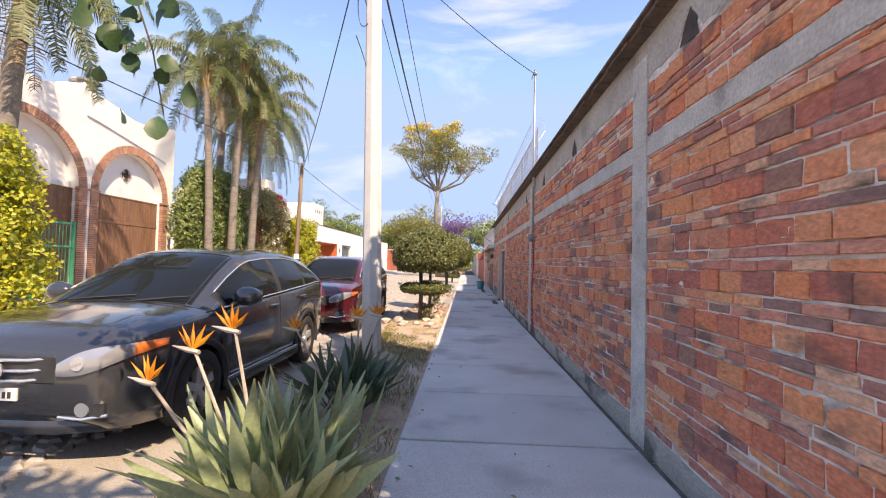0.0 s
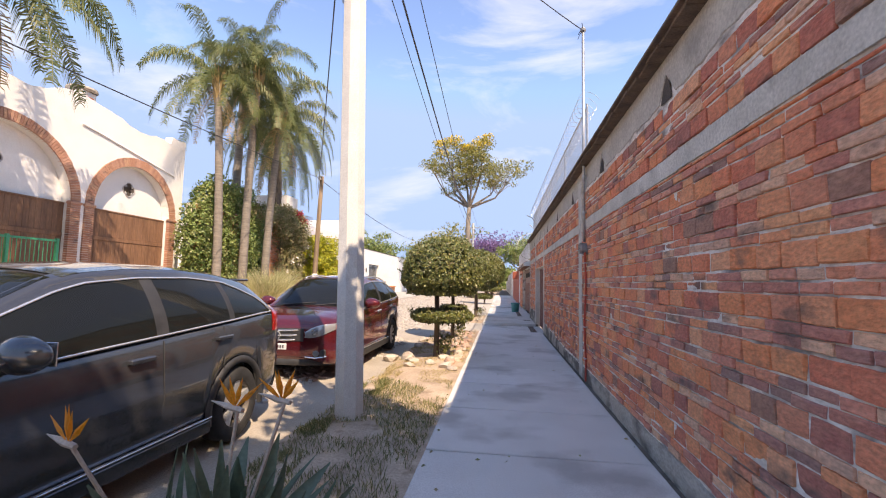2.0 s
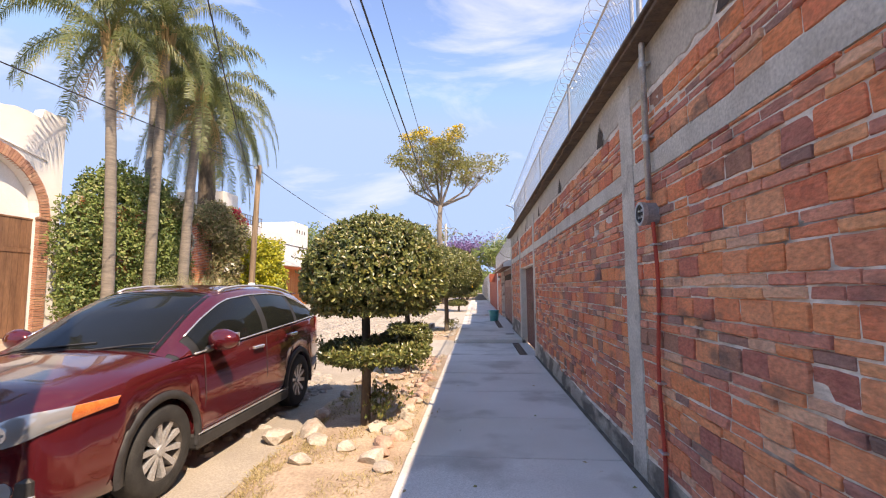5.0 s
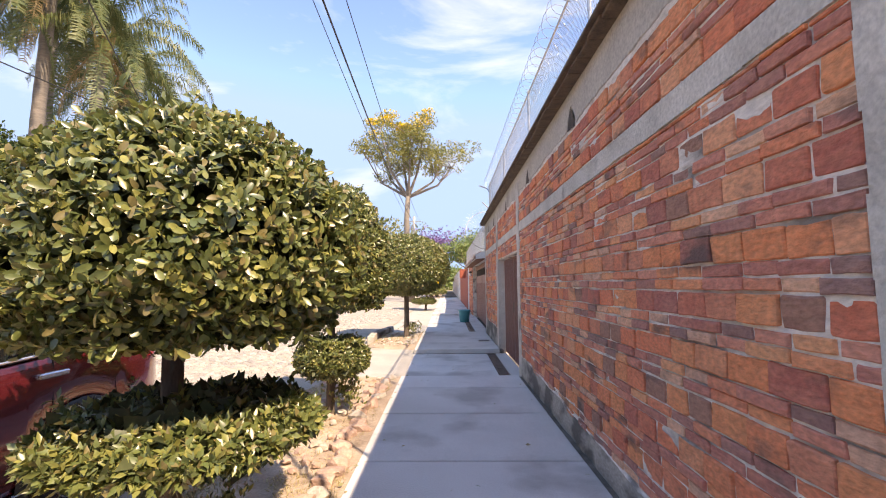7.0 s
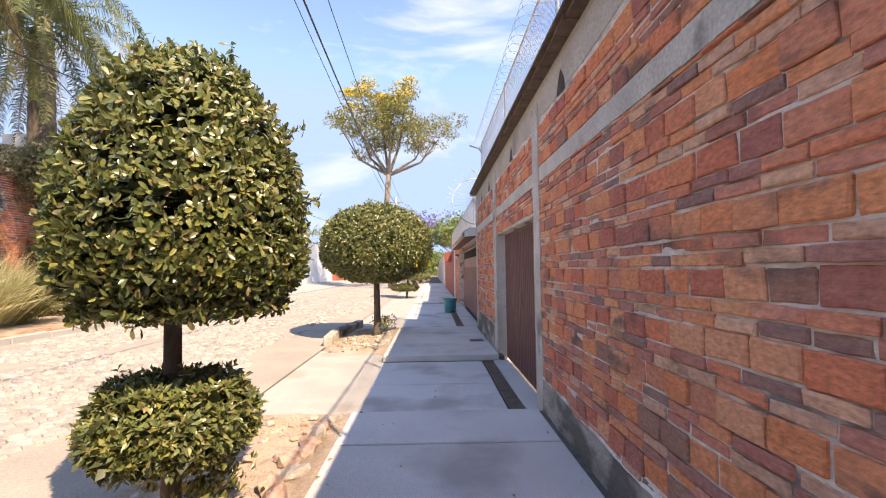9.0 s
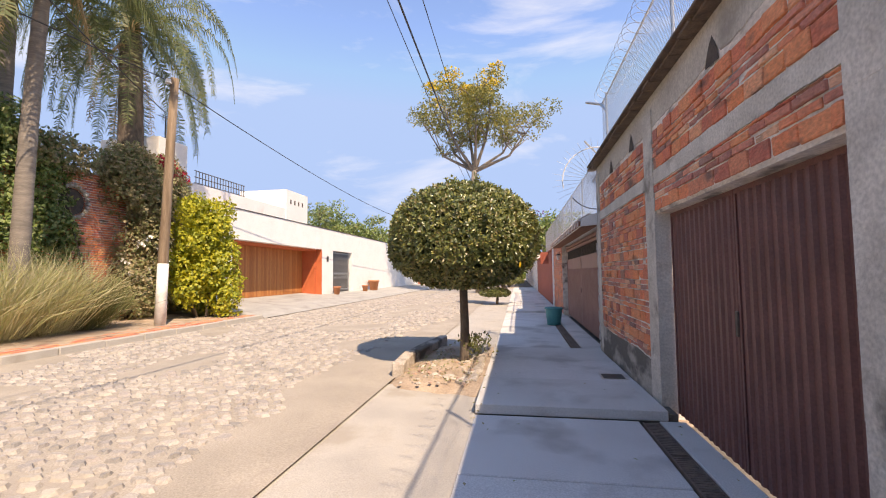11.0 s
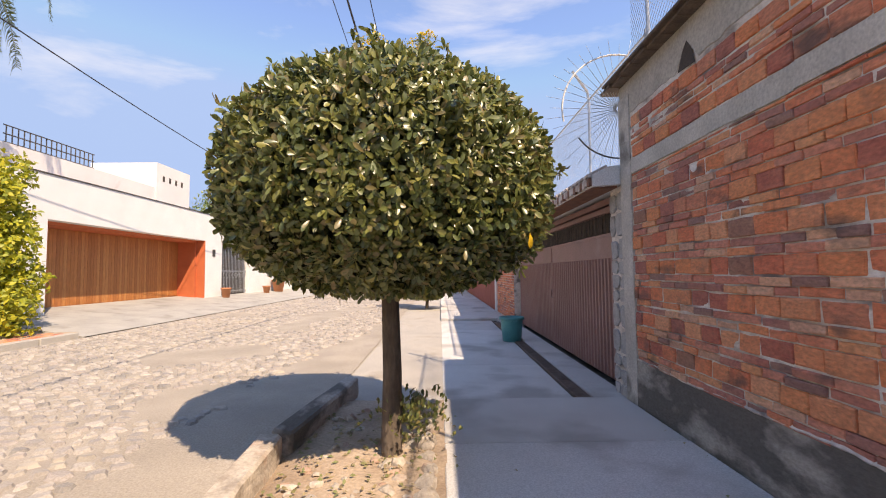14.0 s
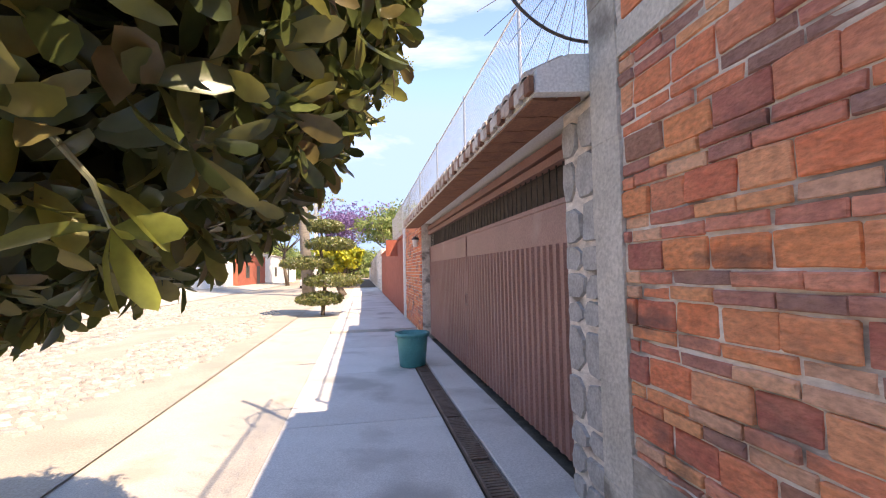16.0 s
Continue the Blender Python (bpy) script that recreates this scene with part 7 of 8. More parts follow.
for c, r in ARCHES:
    n = int(math.pi * r / 0.085)
    for i in range(n):
        t0, t1 = math.pi * (i + 0.06) / n, math.pi * (i + 0.94) / n
        k = 0.98 if r > 2 else 1.05
        o = 0.32 + rng.uniform(-0.012, 0.012)
        bm = bmesh.new()
        pts = [(c + r * math.cos(t0), SPRING + k * r * math.sin(t0)), (c + (r + o) * math.cos(t0), SPRING + k * (r + o) * math.sin(t0)),
               (c + (r + o) * math.cos(t1), SPRING + k * (r + o) * math.sin(t1)), (c + r * math.cos(t1), SPRING + k * r * math.sin(t1))]
        fr = [bm.verts.new((FX + 0.05 + rng.uniform(-0.006, 0.006), a, b)) for a, b in pts]
        bk = [bm.verts.new((FX - 0.1, a, b)) for a, b in pts]
        bm.faces.new(fr)
        for q in range(4):
            bm.faces.new((fr[q], bk[q], bk[(q + 1) % 4], fr[(q + 1) % 4]))
        bmesh.ops.recalc_face_normals(bm, faces=bm.faces)
        part("arch_brick", local(ah, bm), M_ARCH, ah)
    for (a, b) in ((c - r - 0.33, c - r + 0.02), (c + r - 0.02, c + r + 0.33)):
        bm = bmesh.new()
        z = 0.12
        while z < SPRING - 0.02:
            box(bm, FX - 0.1, FX + 0.055 + rng.uniform(-0.006, 0.006), a, b, z, z + 0.065)
            z += 0.08
        tagged(part("brick_pier", local(ah, bm), M_ARCH_ISL, ah, "slim brick pier"), kind="stuff")
        bm = bmesh.new()
        box(bm, FX - 0.1, FX + 0.09, a - 0.04, b + 0.04, SPRING - 0.04, SPRING + 0.04, 0.01)
        part("impost", local(ah, bm), M_ARCH, ah)
    # timber gate of upright boards under a plain white lunette
    bm = bmesh.new()
    box(bm, FX - 0.30, FX - 0.26, c - r, c + r, 0.14, SPRING - 0.02)
    gate = part("timber_gate", local(ah, bm), M_GATEWOOD, ah, "brown timber gate")
    n = int(2 * r / 0.17)
    for i in range(n):
        bm = bmesh.new()
        box(bm, FX - 0.258, FX - 0.235, c - r + 2 * r * i / n + 0.005, c - r + 2 * r * (i + 1) / n - 0.005, 0.16, 2.82)
        box(bm, FX - 0.258, FX - 0.235, c - r + 2 * r * i / n + 0.003, c - r + 2 * r * (i + 1) / n - 0.003, 2.98, SPRING - 0.06)
        part("board", local(ah, bm), M_GATEWOOD, gate)
    bm = bmesh.new()
    box(bm, FX - 0.258, FX - 0.215, c - r, c + r, 2.82, 2.97, 0.01)
    box(bm, FX - 0.258, FX - 0.215, c - r, c + r, SPRING - 0.06, SPRING + 0.0, 0.01)
    part("rail", local(ah, bm), M_GATEWOOD, gate)
    # quatrefoil opening, its inner shade drawn as dark discs
    bm = bmesh.new()
    for dy, dz in ((0.13, 0), (-0.13, 0), (0, 0.13), (0, -0.13)):
        cyl(bm, (FX - 0.36, c + dy, 4.95 + dz), (FX - 0.352, c + dy, 4.95 + dz), 0.13, n=16)
    part("quatrefoil", local(ah, bm), M_HOLE, ah, "quatrefoil opening drawn as shade-dark discs")
    bm = bmesh.new()
    for k4 in range(4):
        a0 = math.pi / 2 * k4
        cy_, cz_ = 0.13 * math.cos(a0), 0.13 * math.sin(a0)
        tube(bm, [(FX - 0.345, c + cy_ + 0.15 * math.cos(a0 + t), 4.95 + cz_ + 0.15 * math.sin(a0 + t)) for t in [-1.9 + 3.8 * i / 10 for i in range(11)]], 0.022, 5)
    part("quatrefoil_rim", local(ah, bm), M_GREYSTONE, ah)
bm = bmesh.new()
tube(bm, [(FX + 0.03, 15.3, 6.75), (FX + 0.03, 16.2, 6.6), (FX + 0.03, 19.6, 5.95)], 0.03, 6)
part("drip_moulding", local(ah, bm), M_WHITE, ah)
bm = bmesh.new()
box(bm, FX - 0.7, FX - 0.1, 15.25, 15.85, 7.2, 8.0, 0.03)
ch = part("chimney", local(ah, bm), M_WHITE, ah, "stubby white chimney with dark cap")
bm = bmesh.new()
lathe(bm, [(0.0, 8.18), (0.45, 8.12), (0.47, 8.05), (0.40, 8.0), (0.0, 8.0)], 20, (FX - 0.4, 15.55, 0))
part("cap", local(ah, bm), M_PLINTH, ch)
bm = bmesh.new()
box(bm, FX - 0.09, FX - 0.06, 15.4, 15.7, 7.32, 7.8)
part("niche", local(ah, bm), M_REDPAINT, ch, "reddish niche")

# green barred gate in front of the house
gg = thing("green_gate", -13.2, 12.4, 0.1, "bright green barred steel gate between shrubs", "gate")
bm = bmesh.new()
for yy in (11.2, 12.55, 13.9):
    box(bm, -13.24, -13.16, yy - 0.04, yy + 0.04, 0.1, 2.62)
for z in (0.2, 1.75, 2.52):
    box(bm, -13.225, -13.175, 11.24, 12.51, z, z + 0.06)
    box(bm, -13.225, -13.175, 12.59, 13.86, z, z + 0.06)
part("frame", local(gg, bm), M_GREENPAINT, gg)
yy = 11.36
while yy < 13.86:
    if abs(yy - 12.55) > 0.06:
        bm = bmesh.new()
        cyl(bm, (-13.2, yy, 0.22), (-13.2, yy, 2.55), 0.011, n=6)
        part("bar", local(gg, bm), M_GREENPAINT, gg)
    yy += 0.12

# garden wall behind the hedge
bm = bmesh.new()
box(bm, -14.1, -13.62, 20.25, 31.0, 0.0, 4.9)
gw = structure("wall_garden", bm, M_MORTAR, "brick garden wall mostly hidden by climbers")
s = Soup()
z = 0.15
while z < 4.8:
    yy = 20.3
    while yy < 30.9:
        w = rng.uniform(0.2, 0.27)
        x0 = -13.6
        s.add([(-13.63, yy, z), (-13.63, yy + w, z), (-13.63, yy + w, z + 0.065), (-13.63, yy, z + 0.065),
               (x0, yy + .006, z + .006), (x0, yy + w - .006, z + .006), (x0, yy + w - .006, z + .059), (x0, yy + .006, z + .059)],
              [(4, 5, 6, 7), (0, 1, 5, 4), (1, 2, 6, 5), (2, 3, 7, 6), (3, 0, 4, 7)])
        yy += w + 0.014
    z += 0.08
tagged(s.link("brickwork", M_BRICK_ISL, gw), kind="stuff")
ring = thing("stone_ring", -13.5, 25.8, 3.85, "round window ring of pale yellow stones in a brick wall", "ornament")
for i in range(22):
    a = 2 * math.pi * i / 22
    b = bmesh.new()
    bmesh.ops.create_icosphere(b, subdivisions=1, radius=0.085)
    for v in b.verts:
        v.co *= 1 + 0.3 * noise.noise(v.co * 9 + Vector((i, 0, 0)))
    bmesh.ops.translate(b, verts=b.verts, vec=(0, 0.5 * math.cos(a), 0.5 * math.sin(a)))
    part("stone", b, M_ROCK, ring)
bm = bmesh.new()
cyl(bm, (-0.10, 0, 0), (-0.06, 0, 0), 0.42, n=24)
part("recess", bm, M_HOLE, ring)

# timber lamp pole with a white-painted foot
lp = thing("timber_pole", -10.3, 25.8, 0.08, "weathered timber street pole with a white-painted foot", "pole")
bm = bmesh.new()
tube(bm, [(0, 0, 0), (0.03, 0.03, 2.0), (0.1, 0.1, 5.0), (0.16, 0.16, 7.4)], [0.15, 0.14, 0.125, 0.11], 10)
part("shaft", bm, M_WOODPOLE, lp, "", True)
bm = bmesh.new()
tube(bm, [(0, 0, 0.0), (0.03, 0.03, 1.8)], [0.155, 0.146], 10)
part("painted_foot", bm, M_WHITEPAINT, lp, "flaking white paint", True)
bm = bmesh.new()
lathe(bm, [(0.0, 0.14), (0.07, 0.12), (0.09, 0.0), (0.0, -0.02)], 12, (0.08, 0.0, 7.2))
part("lamp_head", bm, M_WHITEPAINT, lp)

# white modern house
wh = house("white_house", -12.0, 38.0, 0.4, "low white modern house with timber garage doors and terracotta reveal")
HX = -12.0
for name, y0, y1, z0 in (("front_wall", 29.6, 31.35, -0.2), ("lintel", 31.35, 39.9, 3.1), ("front_wall", 39.9, 41.5, -0.2), ("lintel", 41.5, 44.8, 3.1), ("front_wall", 44.8, 66.0, -0.2)):
    bm = bmesh.new()
    box(bm, HX - 0.4, HX, y0, y1, z0, 4.42)
    part(name, local(wh, bm), M_WHITE, wh, "white rendered front wall")
bm = bmesh.new()
box(bm, HX - 0.42, HX + 0.03, 29.6, 66.0, 4.424, 4.46)
part("wall_cap", local(wh, bm), M_STEEL_DARK, wh)
bm = bmesh.new()
box(bm, HX - 1.6, HX - 0.4, 39.72, 39.9, 0.0, 3.1)
box(bm, HX - 1.6, HX - 0.4, 31.35, 39.72, 3.0, 3.1)
box(bm, HX - 0.4, HX - 0.003, 39.86, 39.897, 0.3, 3.098)
part("reveal", local(wh, bm), M_TERRA, wh, "terracotta red painted reveal")
bm = bmesh.new()
box(bm, HX - 1.3, HX - 1.26, 31.2, 39.75, 0.1, 3.0)
gd = part("garage_door", local(wh, bm), M_CEDAR, wh, "warm cedar garage doors")
yy = 31.36
while yy < 39.7:
    bm = bmesh.new()
    box(bm, HX - 1.258, HX - 1.235, yy, yy + 0.135, 0.36, 2.99)
    part("board", local(wh, bm), M_CEDAR, gd)
    yy += 0.143
bm = bmesh.new()
box(bm, HX - 0.34, HX - 0.32, 41.5, 44.8, 0.3, 3.1)
part("gate_panel", local(wh, bm), M_STEEL_DARK, wh, "dark panel behind the bars")
ig = thing("iron_gate", HX - 0.2, 43.15, 0.4, "grey wrought-iron entrance gate with upright bars", "gate")
for yy in [41.6 + 0.17 * i for i in range(19)]:
    bm = bmesh.new()
    cyl(bm, (HX - 0.2, yy, 0.4), (HX - 0.2, yy, 3.05), 0.016, n=6)
    part("bar", local(ig, bm), M_GALV, ig)
bm = bmesh.new()
for z in (0.5, 1.6, 2.95):
    box(bm, HX - 0.22, HX - 0.18, 41.5, 44.8, z, z + 0.06)
part("rail", local(ig, bm), M_GALV, ig)
for i in range(9):
    bm = bmesh.new()
    tube(bm, [(HX - 0.18, 41.8 + 0.35 * i + 0.11 * math.cos(t), 1.4 + 0.14 * math.sin(t)) for t in [2 * math.pi * k / 12 for k in range(13)]], 0.012, 5)
    part("scroll", local(ig, bm), M_GALV, ig)
bm = bmesh.new()
box(bm, HX, HX + 0.03, 40.55, 40.8, 2.35, 2.7, 0.005)
part("house_number", local(wh, bm), M_STEEL_DARK, wh, "dark number plaque")
bm = bmesh.new()
box(bm, -17.4, -14.2, 39.5, 42.25, 2.0, 6.9)
part("upper_block", local(wh, bm), M_WHITE, wh, "white upper storey set back")
bm = bmesh.new()
box(bm, -24.0, -14.25, 31.3, 39.49, 2.0, 5.68)
part("upper_storey", local(wh, bm), M_WHITE, wh, "white lower terrace storey")
bm = bmesh.new()
for i in range(4):
    box(bm, -14.204, -14.19, 39.95 + 0.5 * i, 40.11 + 0.5 * i, 6.05, 6.33)
part("slot_vent", local(wh, bm), M_HOLE, wh)
bm = bmesh.new()
box(bm, -17.0, -14.2, 29.75, 31.25, 2.0, 7.2)
tw = part("stair_tower", local(wh, bm), M_WHITE, wh, "white square tower")
bm = bmesh.new()
for yy in [34.2 + 0.23 * i for i in range(18)]:
    cyl(bm, (-16.2, yy, 5.67), (-16.2, yy, 6.92), 0.022, n=5)
for z in (6.3, 6.6, 6.92):
    cyl(bm, (-16.2, 34.1, z), (-16.2, 38.2, z), 0.026, n=5)
tagged(part("roof_railing", local(wh, bm), M_STEEL_DARK, wh, "dark roof railing"), kind="stuff")
bm = bmesh.new()
tube(bm, [(-15.0, 30.9, 7.15), (-15.0, 30.9, 8.5)], 0.03, 6)
tube(bm, [(-15.0, 30.5, 8.4), (-15.0, 31.3, 8.4)], 0.02, 5)
tube(bm, [(-15.0, 30.65, 8.5), (-15.0, 31.15, 8.5)], 0.015, 5)
part("aerial", local(wh, bm), M_STEEL_DARK, wh)
for (yy, r, h) in ((41.0, 0.24, 0.5), (48.2, 0.42, 0.8), (46.2, 0.24, 0.45)):
    p = thing("terracotta_pot", -11.5, yy, 0.26 + (0.0 if yy < 47 else 0.0), "large terracotta plant pot standing on the driveway", "pot", "pots by the white house")
    bm = bmesh.new()
    lathe(bm, [(0.0, 0.0), (r * 0.68, 0.0), (r * 0.95, h * 0.85), (r * 1.06, h * 0.86), (r * 1.08, h), (r * 0.9, h), (r * 0.85, h * 0.8), (0.0, h * 0.8)], 24)
    part("body", bm, M_POT, p, "", True)

# further buildings down the street
for nm, y0, y1, x, h, m_, lab in (("far_house", 66.2, 78.0, -11.6, 3.4, M_REDPAINT, "far pinkish house wall along the street"),
                                  ("far_house", 78.2, 105.0, -11.9, 3.8, M_WHITE, "far white house wall along the street")):
    t = house(nm, x, (y0 + y1) / 2, 0.0, lab)
    bm = bmesh.new()
    box(bm, x - 6, x, y0, y1, -0.1, h)
    w = part("wall", local(t, bm), m_, t)
    bm = bmesh.new()
    box(bm, x - 6.1, x + 0.12, y0 - 0.02, y1 + 0.02, h, h + 0.14, 0.02)
    part("roof", local(t, bm), M_TILE, t)
    for k in range(2):
        yy = y0 + (y1 - y0) * (0.3 + 0.4 * k)
        bm = bmesh.new()
        box(bm, x - 0.05, x + 0.03, yy - 0.7, yy + 0.7, 1.0 - 0.9 * k, 2.3, 0.01)
        part("door" if k else "window", local(t, bm), M_STEEL_DARK, t)
# white car far down the road
fc = thing("distant_car", -4.5, 62.0, 0.0, "small white car parked far down the street", "car")
rows = []
for yy, w, zt in ((0.0, 0.7, 0.62), (0.1, 0.8, 0.78), (1.0, 0.85, 0.92), (1.7, 0.83, 1.38), (2.4, 0.82, 1.45), (3.4, 0.82, 1.32), (3.9, 0.82, 0.95), (4.1, 0.75, 0.7)):
    rows.append([Vector((-w, yy, 0.25)), Vector((-w, yy, 0.6)), Vector((-w * 0.95, yy, min(zt, 0.9))), Vector((-w * 0.72, yy, zt)), Vector((w * 0.72, yy, zt)), Vector((w * 0.95, yy, min(zt, 0.9))), Vector((w, yy, 0.6)), Vector((w, yy, 0.25))])
b = patch(rows, True)
b.faces.new([v for v in b.verts if v.co.y < 0.01])
part("body", b, M_WHITEPAINT, fc, "", True)
part("windscreen", patch([[Vector((-0.6, 1.02, 0.98)), Vector((0.6, 1.02, 0.98))], [Vector((-0.55, 1.66, 1.38)), Vector((0.55, 1.66, 1.38))]]), M_GLASS, fc)
for sx in (-0.78, 0.78):
    for yy in (0.75, 3.2):
        b = bmesh.new()
        cyl(b, (sx - 0.09, yy, 0.31), (sx + 0.09, yy, 0.31), 0.31, n=20)
        part("tyre", b, M_RUBBER, fc)

# unseen walls added past the brick wall's end, to keep sun from under the gate
bm = bmesh.new()
box(bm, 1.83, 4.6, 23.44, 23.58, -0.2, 2.66)
box(bm, 4.6, 4.75, 23.44, 31.4, -0.2, 2.7)
box(bm, 1.86, 4.6, 31.3, 31.44, -0.2, 2.66)
structure("wall_garage", bm, M_MORTAR, "plain unseen walls added behind the gate to block the sun")

# woods closing the street's far end
woods = thing("far_woods", 0.0, 150.0, 0.0, "distant band of dark green trees closing the street", "trees", "", "stuff")
wr = random.Random(9)
blob_leaves("foliage", [(wr.uniform(-90, 60), wr.uniform(-20, 25), wr.uniform(2.0, 5.0), wr.uniform(4, 8), wr.uniform(4, 6), wr.uniform(3.0, 5.5)) for _ in range(60)], 6500, 1.2, 0.42, M_LEAF_D, 402, woods)
woods = thing("side_woods", -60.0, 60.0, 0.0, "distant dark green trees beyond the houses", "trees", "", "stuff")
blob_leaves("foliage", [(wr.uniform(-20, 10), wr.uniform(-100, 60), wr.uniform(2.0, 4.0), wr.uniform(4, 8), wr.uniform(4, 8), wr.uniform(3.0, 6.0)) for _ in range(36)], 3500, 1.2, 0.42, M_LEAF_D, 403, woods)


# ---- street tree over the start of the walk ----
st = thing("shade_tree", 3.1, 0.4, 0.0, "broad leafy tree overhanging the wall from a garden behind it", "tree")
bm = bmesh.new()
tube(bm, [(0, 0, -0.05), (0.05, 0.05, 1.5), (0.0, 0.2, 3.2)], [0.2, 0.16, 0.13], 10)
part("trunk", bm, M_BARK, st, "", True)
bm = bmesh.new()
blobs = []
for k in range(34):
    e = Vector((wr.uniform(-1.9, 0.5), wr.uniform(-0.9, 3.7), wr.uniform(5.5, 6.5)))
    tube(bm, [(0, 0.2, 3.1), (e.x * 0.5, e.y * 0.5, 4.6), tuple(e)], [0.07, 0.05, 0.015], 5)
    blobs.append((e.x, e.y, e.z, wr.uniform(0.4, 0.75), wr.uniform(0.4, 0.8), wr.uniform(0.25, 0.45)))
for k in range(9):
    e = Vector((wr.uniform(-4.2, -2.4), wr.uniform(-3.4, -1.7), wr.uniform(5.6, 6.4)))
    tube(bm, [(0, 0.2, 3.1), (e.x * 0.5, e.y * 0.5, 4.9), tuple(e)], [0.06, 0.04, 0.015], 5)
    blobs.append((e.x, e.y, e.z, 0.55, 0.6, 0.35))
for k in range(9):
    e = Vector((wr.uniform(-2.7, -1.0), wr.uniform(-1.4, 2.2), wr.uniform(5.6, 6.6)))
    tube(bm, [(0, 0.2, 3.1), (e.x * 0.5, e.y * 0.5, 4.8), tuple(e)], [0.06, 0.04, 0.015], 5)
    blobs.append((e.x, e.y, e.z, 0.5, 0.55, 0.35))
part("branches", bm, M_BARK, st)
blob_leaves("crown", blobs, 8000, 0.14, 0.06, M_LEAF_D, 404, st)
# hanging twig with round leaves
bm = bmesh.new()
tw_pts = [(-4.58, 1.3, 3.6), (-4.61, 1.42, 3.0), (-4.65, 1.5, 2.68), (-4.58, 1.52, 2.46), (-4.51, 1.52, 2.14)]
tube(bm, [(-1.0, -0.6, 5.2), (-3.0, 0.4, 4.6)] + tw_pts, [0.02, 0.012, 0.008, 0.006, 0.005, 0.004, 0.003], 5)
part("twig", bm, M_BARK, st)
rl = random.Random(6)
P, D = [], []
for i in range(44):
    k = rl.uniform(0.2, 3.99)
    a = Vector(tw_pts[int(k)]).lerp(Vector(tw_pts[int(k) + 1]), k % 1) if int(k) < 4 else Vector(tw_pts[4])
    P.append(tuple(a + Vector((rl.uniform(-0.3, 0.14), rl.uniform(-0.1, 0.1), rl.uniform(-0.08, 0.2)))))
    D.append((rl.uniform(-0.5, 0.5), rl.uniform(-0.5, 0.3), -0.9))
leaves("twig_leaves", leaf_mesh("twig_leaves", P, D, np.full(44, 0.105), np.full(44, 0.044), surf("round_twig_leaf", (0.035, 0.085, 0.03), (0.06, 0.12, 0.04), 6, 0.45, 0, trans=0.2), 405, round_leaf=True), st, "round dark leaves on a hanging twig")

# ---- road stones ----
rc = random.Random(31)
near_stones, far_stones = [], Soup()
y = 2.0
while y < 46.0:
    rowh = rc.uniform(0.12, 0.17)
    x = -8.9
    while x < -2.75 - 0.35 * math.sin(y * 0.35) - 0.25 * noise.noise(Vector((y * 0.8, 0, 0))):
        w = rc.uniform(0.10, 0.25)
        dusty = noise.noise(Vector((x * 0.55, y * 0.4, 2.0)))
        if dusty < 0.28 and not (-6.35 < x + w / 2 + 0.22 * math.sin(y * 0.11) < -6.2):
            n = 6
            cx, cy, z0 = x + w / 2 + rc.uniform(-0.02, 0.02), y + rowh / 2 + rc.uniform(-0.03, 0.03), road_z(x)
            out, top = [], []
            for i in range(n):
                a = 2 * math.pi * i / n + rc.uniform(-0.3, 0.3)
                rr = rc.uniform(0.82, 1.08)
                out.append((cx + w * 0.48 * rr * math.cos(a), cy + rowh * 0.5 * rr * math.sin(a), z0 - 0.01))
                top.append((cx + w * 0.33 * rr * math.cos(a), cy + rowh * 0.34 * rr * math.sin(a), z0 + 0.022 + rc.uniform(-0.009, 0.012)))
            vs, fs = out + top, [tuple(range(n, 2 * n))] + [(i, (i + 1) % n, n + (i + 1) % n, n + i) for i in range(n)]
            if 20.5 < y < 24.5 and -5.8 < x and len(near_stones) < 290:
                near_stones.append((vs, fs))
            else:
                far_stones.add(vs, fs)
        x += w + rc.uniform(0.0, 0.02)
    y += rowh
tagged(far_stones.link("cobbles", M_COBBLE, road_ob, "rounded grey-tan paving stones set in dust"), kind="stuff")
for vs, fs in near_stones:
    me = bpy.data.meshes.new("cobble")
    me.from_pydata(vs, [], fs)
    me.materials.append(M_COBBLE_OBJ)
    new("cobble", me).parent = road_ob
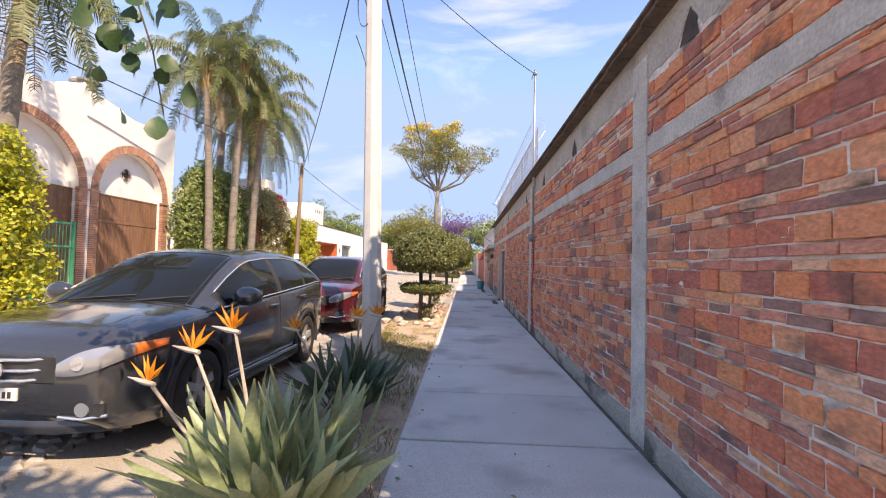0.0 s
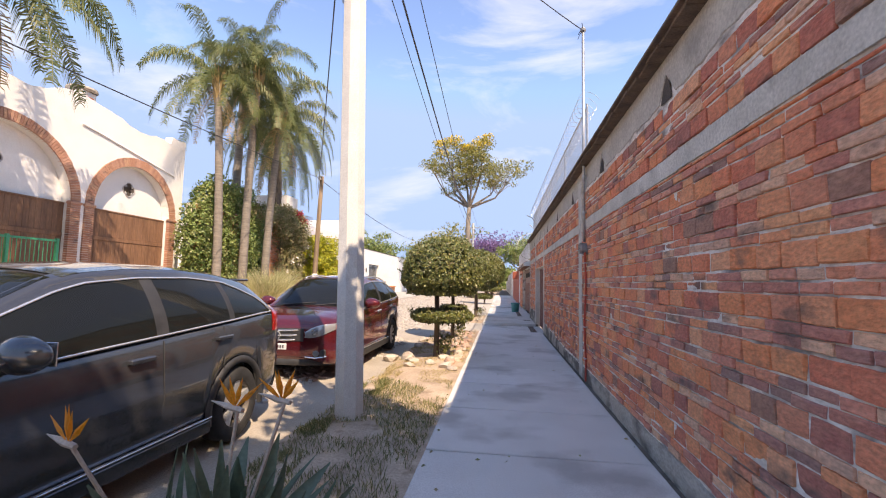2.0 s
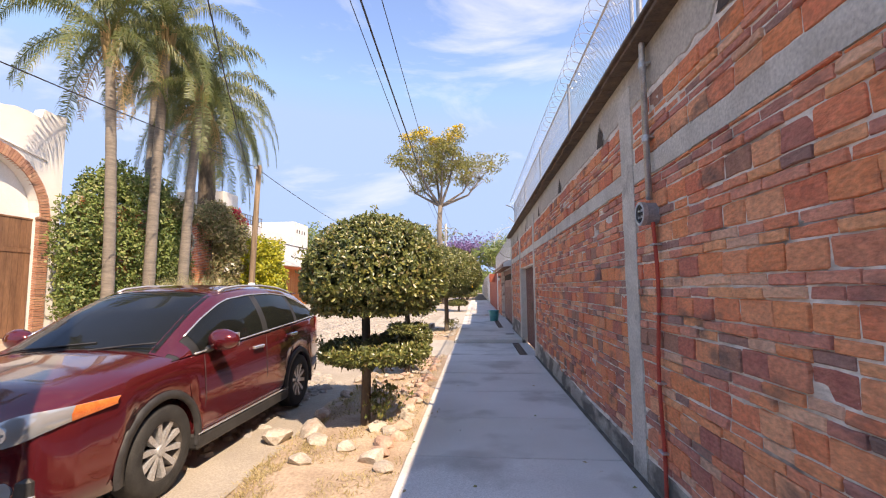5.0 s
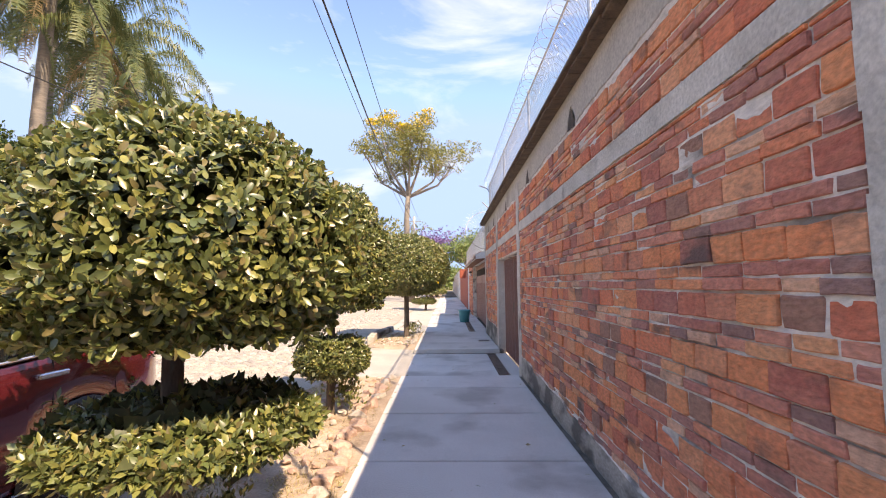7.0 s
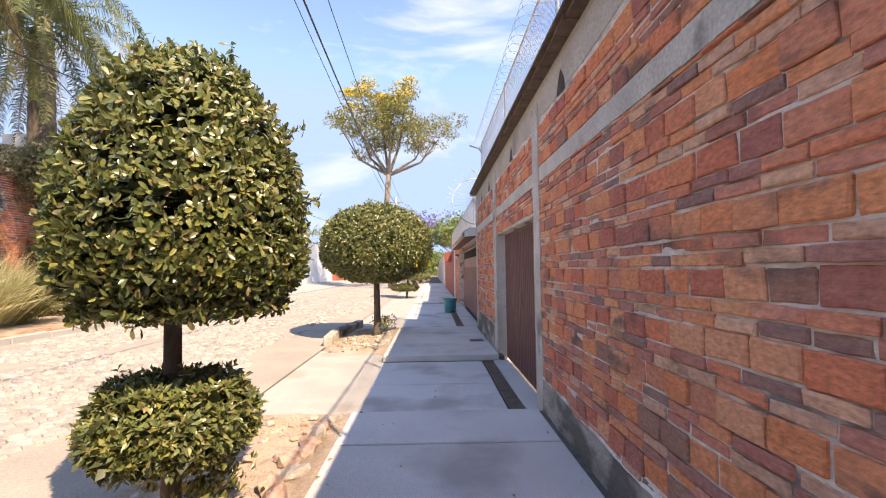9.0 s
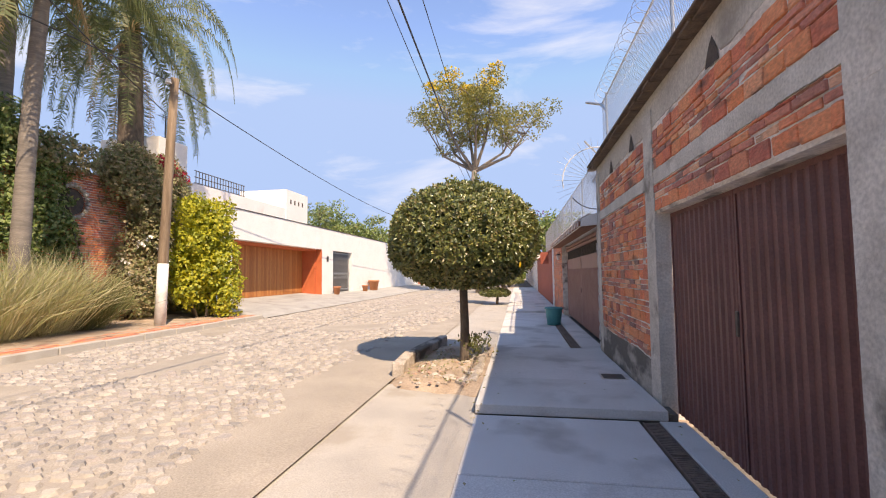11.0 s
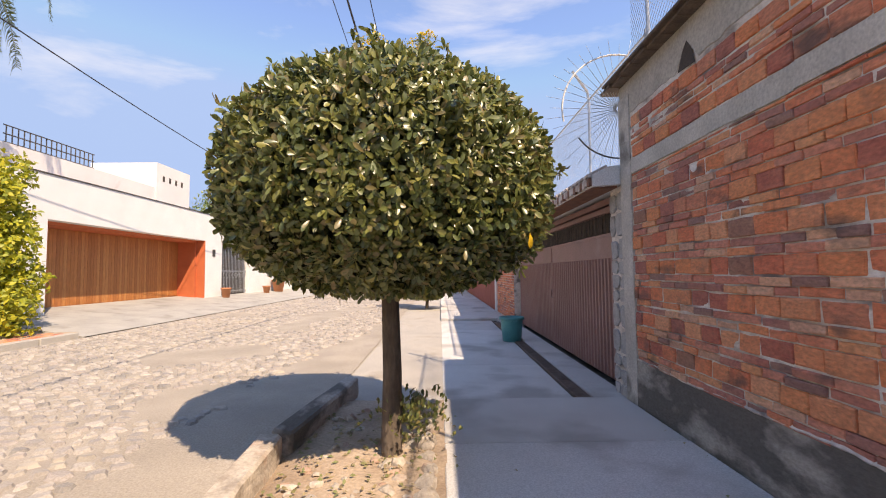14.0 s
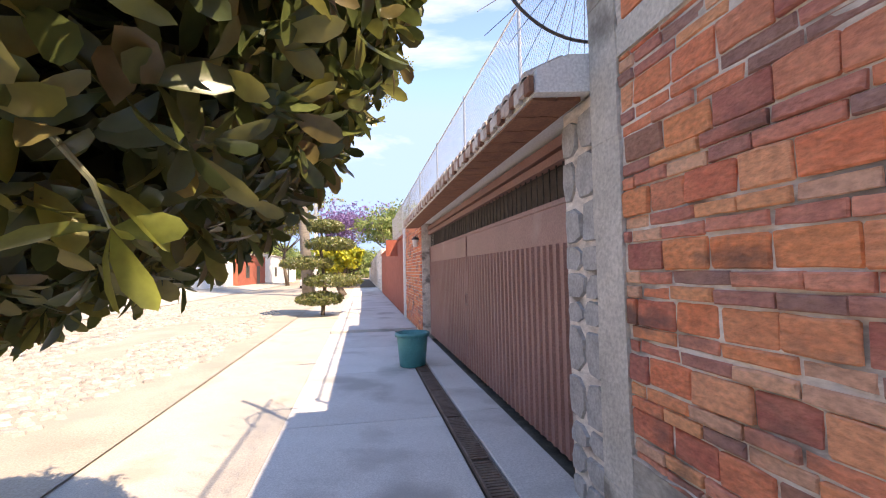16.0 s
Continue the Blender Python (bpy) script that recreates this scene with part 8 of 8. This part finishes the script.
for v, f in near_path:
    me = bpy.data.meshes.new("brick")
    me.from_pydata(v, [], f)
    me.materials.append(M_BRICK_OBJ)
    new("brick", me).parent = path

# ---- small litter ----
gl = np.random.RandomState(88)
n = 150
P = np.stack([np.concatenate([gl.uniform(-0.5, 1.4, 60), gl.normal(size=60) * 0.06 - 0.46, gl.normal(size=30) * 0.04 + 1.42]), gl.uniform(1.0, 23.0, n), np.full(n, 0.012)], 1)
D = np.stack([gl.normal(size=n), gl.normal(size=n), np.full(n, 0.03)], 1)
lit = thing("leaf_litter", 0, 0, 0, "dry brown fallen leaves scattered on the pavement", "litter", "", "stuff")
leaves("dry_leaves", leaf_mesh("dry_leaves", P, D, np.full(n, 0.045), np.full(n, 0.012), M_LEAF_B, 88), lit)
n = 420
P = np.stack([gl.uniform(-1.7, -0.62, n), gl.uniform(20.6, 23.2, n), np.full(n, 0.02)], 1)
D = np.stack([gl.normal(size=n), gl.normal(size=n), gl.uniform(0.0, 0.25, n)], 1)
lit = thing("leaf_litter", 0, 0, 0, "dry brown fallen leaves lying in the tree pit", "litter", "", "stuff")
leaves("dry_leaves", leaf_mesh("dry_leaves", P, D, np.full(n, 0.05), np.full(n, 0.014), M_LEAF_B, 89), lit)
for ob in list(scene.objects):
    if ob.name.split(".")[0] in ("stalks", "dry_stalks", "leaf_bases", "branches", "stems", "limbs", "sucker_growth", "fronds", "dry_fronds", "petals"):
        tagged(ob, kind="stuff")

# ---- bricks of the wall, last ----
for k, (vs, tall) in enumerate(near_bricks):
    if k < 300:
        me = bpy.data.meshes.new("brick")
        me.from_pydata(vs, [], BRICK_F)
        me.materials.append(M_BRICK_OBJ if tall else M_THIN_OBJ)
        new("brick", me).parent = wall
    else:
        (far_bricks if tall else far_thin).add(vs, BRICK_F)
tagged(far_bricks.link("brickwork", M_BRICK_ISL, wall, "rough red bricks laid on edge in tall courses"), kind="stuff")
tagged(far_thin.link("thin_brickwork", M_THIN_ISL, wall, "thin weathered bricks in paired courses"), kind="stuff")
